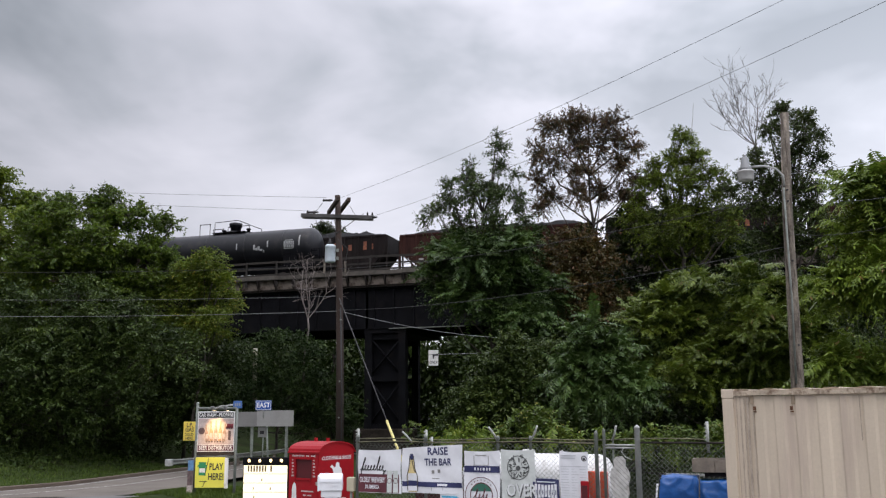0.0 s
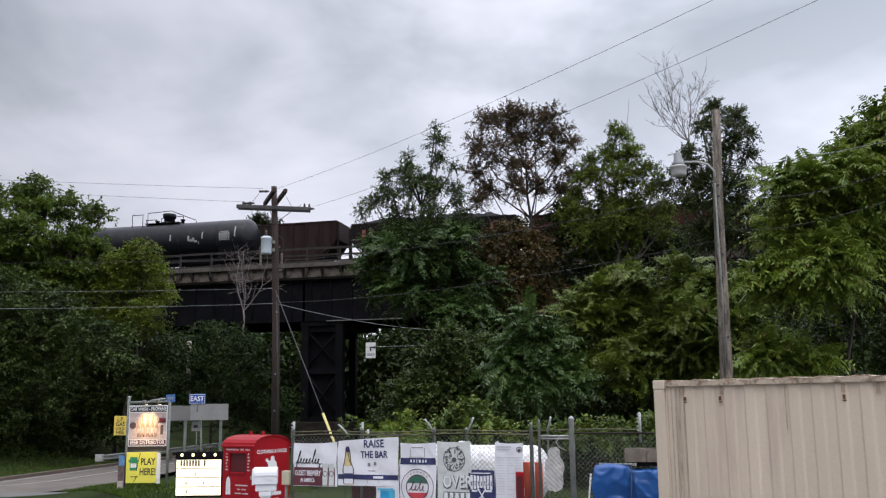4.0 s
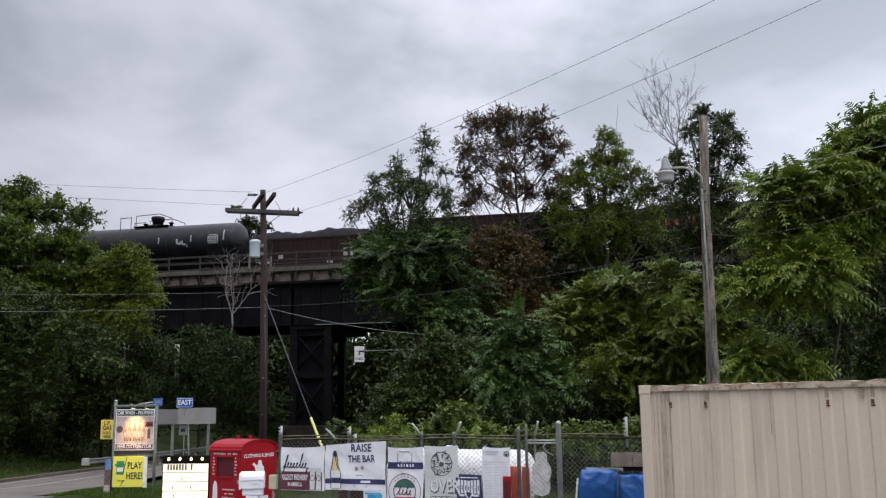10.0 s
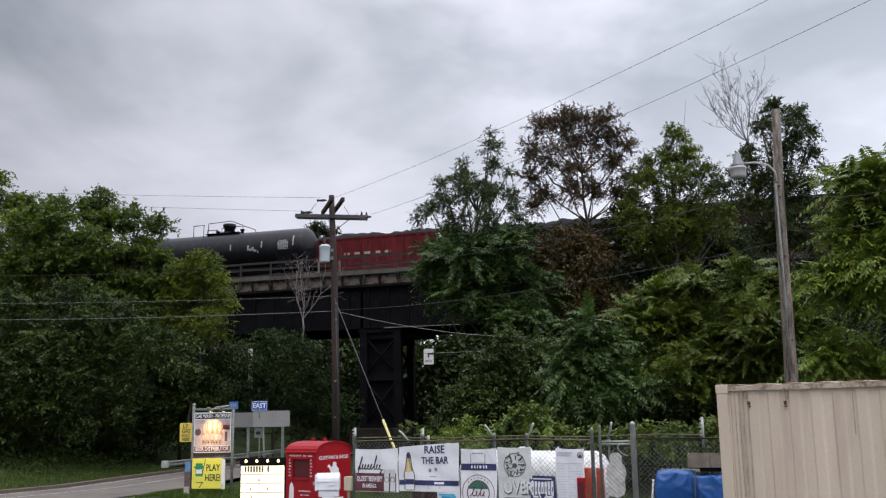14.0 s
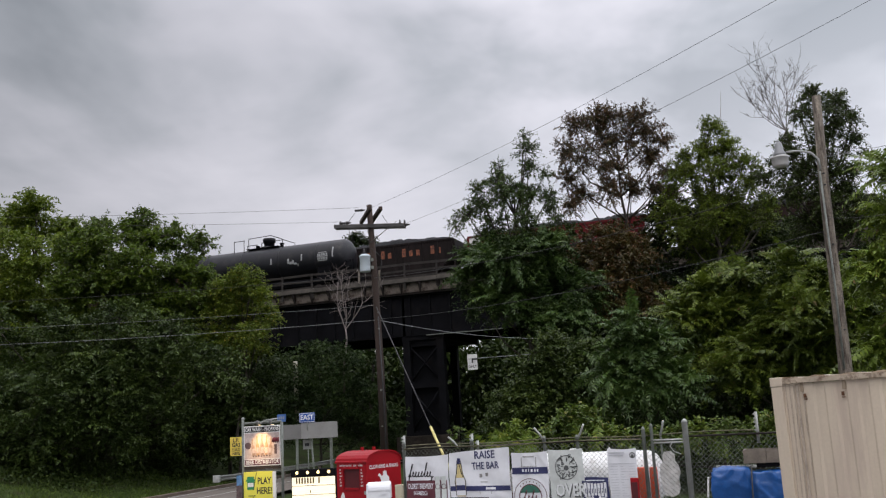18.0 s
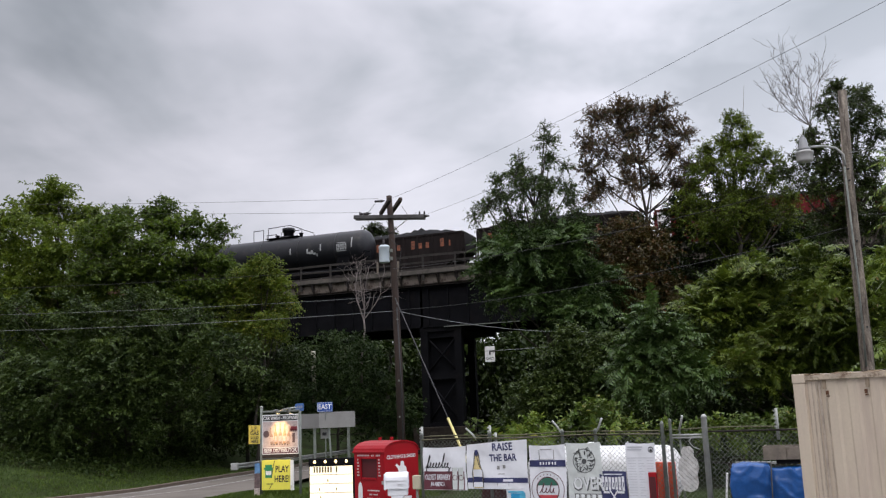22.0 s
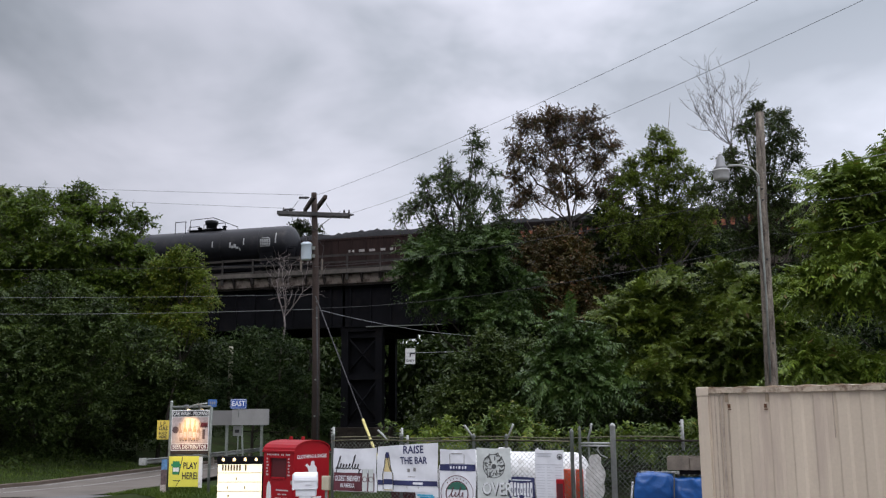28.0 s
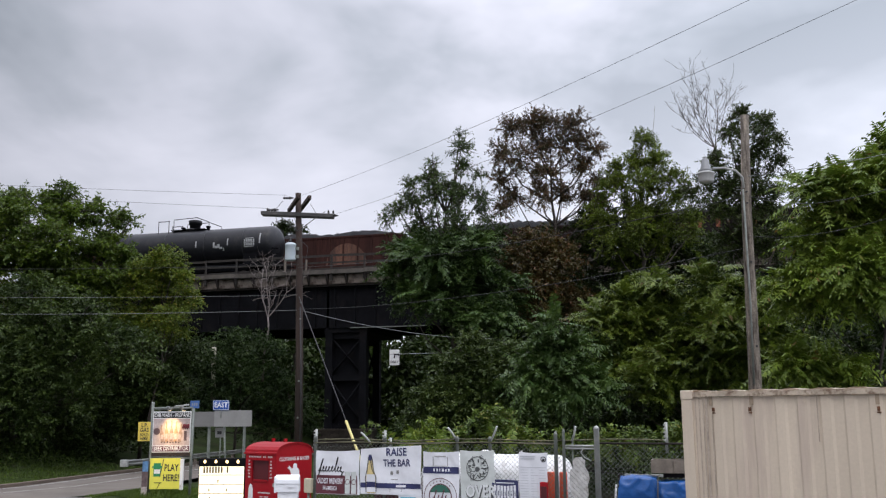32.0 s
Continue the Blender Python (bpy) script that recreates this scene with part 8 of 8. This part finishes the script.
    bm = bmesh.new()
    bm.faces.new([bm.verts.new(p) for p in ((1.02, -0.72, 1.19), (1.02, 0.72, 1.19), (0.30, 0.60, 1.60), (0.30, -0.60, 1.60))])
    part("windscreen", bm, gl, s)
    bm = bmesh.new()
    bm.faces.new([bm.verts.new(p) for p in ((-1.78, -0.58, 1.63), (-1.78, 0.58, 1.63), (-2.11, 0.68, 1.42), (-2.11, -0.68, 1.42))])
    part("rear_window", bm, gl, s)
    part("grille", B(2.30, -0.45, 0.62, 2.36, 0.45, 0.80, bevel=0.02), BLACK, s)
    part("bumper_inset", B(2.27, -0.65, 0.36, 2.33, 0.65, 0.52), BLACK, s)
    for x in (1.42, -1.31):
        for sg in (-1, 1):
            wh = part("wheel", bm_lathe(bmesh.new(), [(0.22, -0.10), (0.34, -0.11), (0.36, -0.07), (0.36, 0.07), (0.34, 0.11), (0.22, 0.10)], (0, 0, 0), 22, "y"), mat("tyre_rubber", (0.02, 0.02, 0.02), 0.85, 0, 0.2, 4, 0.1), s)
            wh.location = (x, sg * 0.84, 0.36)
            bm = bm_lathe(bmesh.new(), [(0.05, -0.04), (0.07, 0.05), (0.02, 0.06)], (0, 0, 0), 12, "y")
            bm_lathe(bm, [(0.215, 0.02), (0.235, 0.06), (0.235, 0.08), (0.215, 0.08)], (0, 0, 0), 22, "y")
            for k in range(5):
                a = 2 * math.pi * k / 5
                bm_tube(bm, [(0.05 * math.cos(a), 0.06, 0.05 * math.sin(a)), (0.23 * math.cos(a), 0.06, 0.23 * math.sin(a))], 0.028, 4)
            if sg < 0:
                bmesh.ops.scale(bm, vec=(1, -1, 1), verts=bm.verts[:])
            part("rim", bm, GALV, wh)
    # a compact model
    for me in {o.data for o in s.children_recursive}:
        me.transform(Matrix.Scale(0.9, 4))
    for o in s.children_recursive:
        o.location *= 0.9
    return s


CAR = suv()


def verge_grass():
    """Mown grass on the verge round the signs, and along the far kerb."""
    rng = np.random.default_rng(41)
    n = 90000
    x = rng.uniform(-14.5, -5.2, n)
    y = rng.uniform(24.6, 36, n)
    keep = (y > 24.2 + np.interp(x, [-14, -12.6, -10.6, -8, -5], [9.5, 6.0, 3.2, 0.8, -0.5])) & (x > edge_x(ROAD_NEAR, y) + 0.25)
    x, y = x[keep], y[keep]
    x2 = rng.uniform(-40, -14, 90000); y2 = rng.uniform(22, 52, 90000)
    k2 = (x2 < edge_x(ROAD_FAR, y2) - 0.2) & (x2 > edge_x(ROAD_FAR, y2) - 11)
    x, y = np.concatenate([x, x2[k2]]), np.concatenate([y, y2[k2]])
    z = ground_z(x, y)
    p = np.stack([x, y, z], -1)
    h = rng.uniform(0.06, 0.16, (len(p), 1))
    lean = rng.normal(size=(len(p), 3)) * 0.05 * np.array([1, 1, 0])
    wv = unit(rng.normal(size=(len(p), 3)) * np.array([1, 1, 0])) * 0.016
    v = np.stack([p - wv, p + wv, p + lean + h * np.array([0, 0, 1.0])], 1).reshape(-1, 3)
    f = np.arange(len(v)).reshape(-1, 3)
    tagged(new("grass", quick_mesh("grass", v, f, leaf_mat("mown_grass", (0.040, 0.078, 0.014), (0.115, 0.175, 0.036)))), "short mown grass on the verge", "grass", kind="stuff")


verge_grass()

# ---------------------------------------------------------------- what moves
def rolled(t):
    """How far the train has rolled, in its own length unit, slowing gently."""
    ts = (0.0, 4.0, 8.0, 16.0, 32.0)
    vs = (84.0, 79.0, 74.0, 69.5, 67.5)
    s = 0.0
    for a, b, va, vb in zip(ts, ts[1:], vs, vs[1:]):
        d = min(t, b) - a
        if d <= 0:
            break
        s += va * d + (vb - va) / (b - a) * d * d / 2
    return s


def motions():
    for c in CARS:
        start = c.matrix_basis.copy()
        walk(c, [(t, start @ pose(rolled(t) * UNIT_M, 0, 0)) for t in range(0, 33, 2)])
    # the car: out from under the railway, round the bend and away; x, y of its middle and heading
    drive = [(0.0, -10.6, 420.0, -90.4), (10.0, -11.6, 285.0, -90.4), (20.0, -12.8, 140.0, -90.5), (24.0, -13.6, 83.0, -91), (25.5, -14.2, 65.5, -93), (26.5, -15.2, 52.3, -98),
             (27.0, -16.3, 45.9, -104), (27.3, -17.25, 41.6, -112), (27.5, -18.0, 39.0, -115), (27.8, -19.9, 34.9, -119), (28.3, -23.4, 28.0, -121), (29.3, -31.5, 15.0, -121), (32.0, -52.0, -20.0, -120)]
    walk(CAR, [(t, pose(x, y, -0.32 * float(smooth(28, 34, y)) + 0.065, 0, 0, h)) for t, x, y, h in drive])


motions()
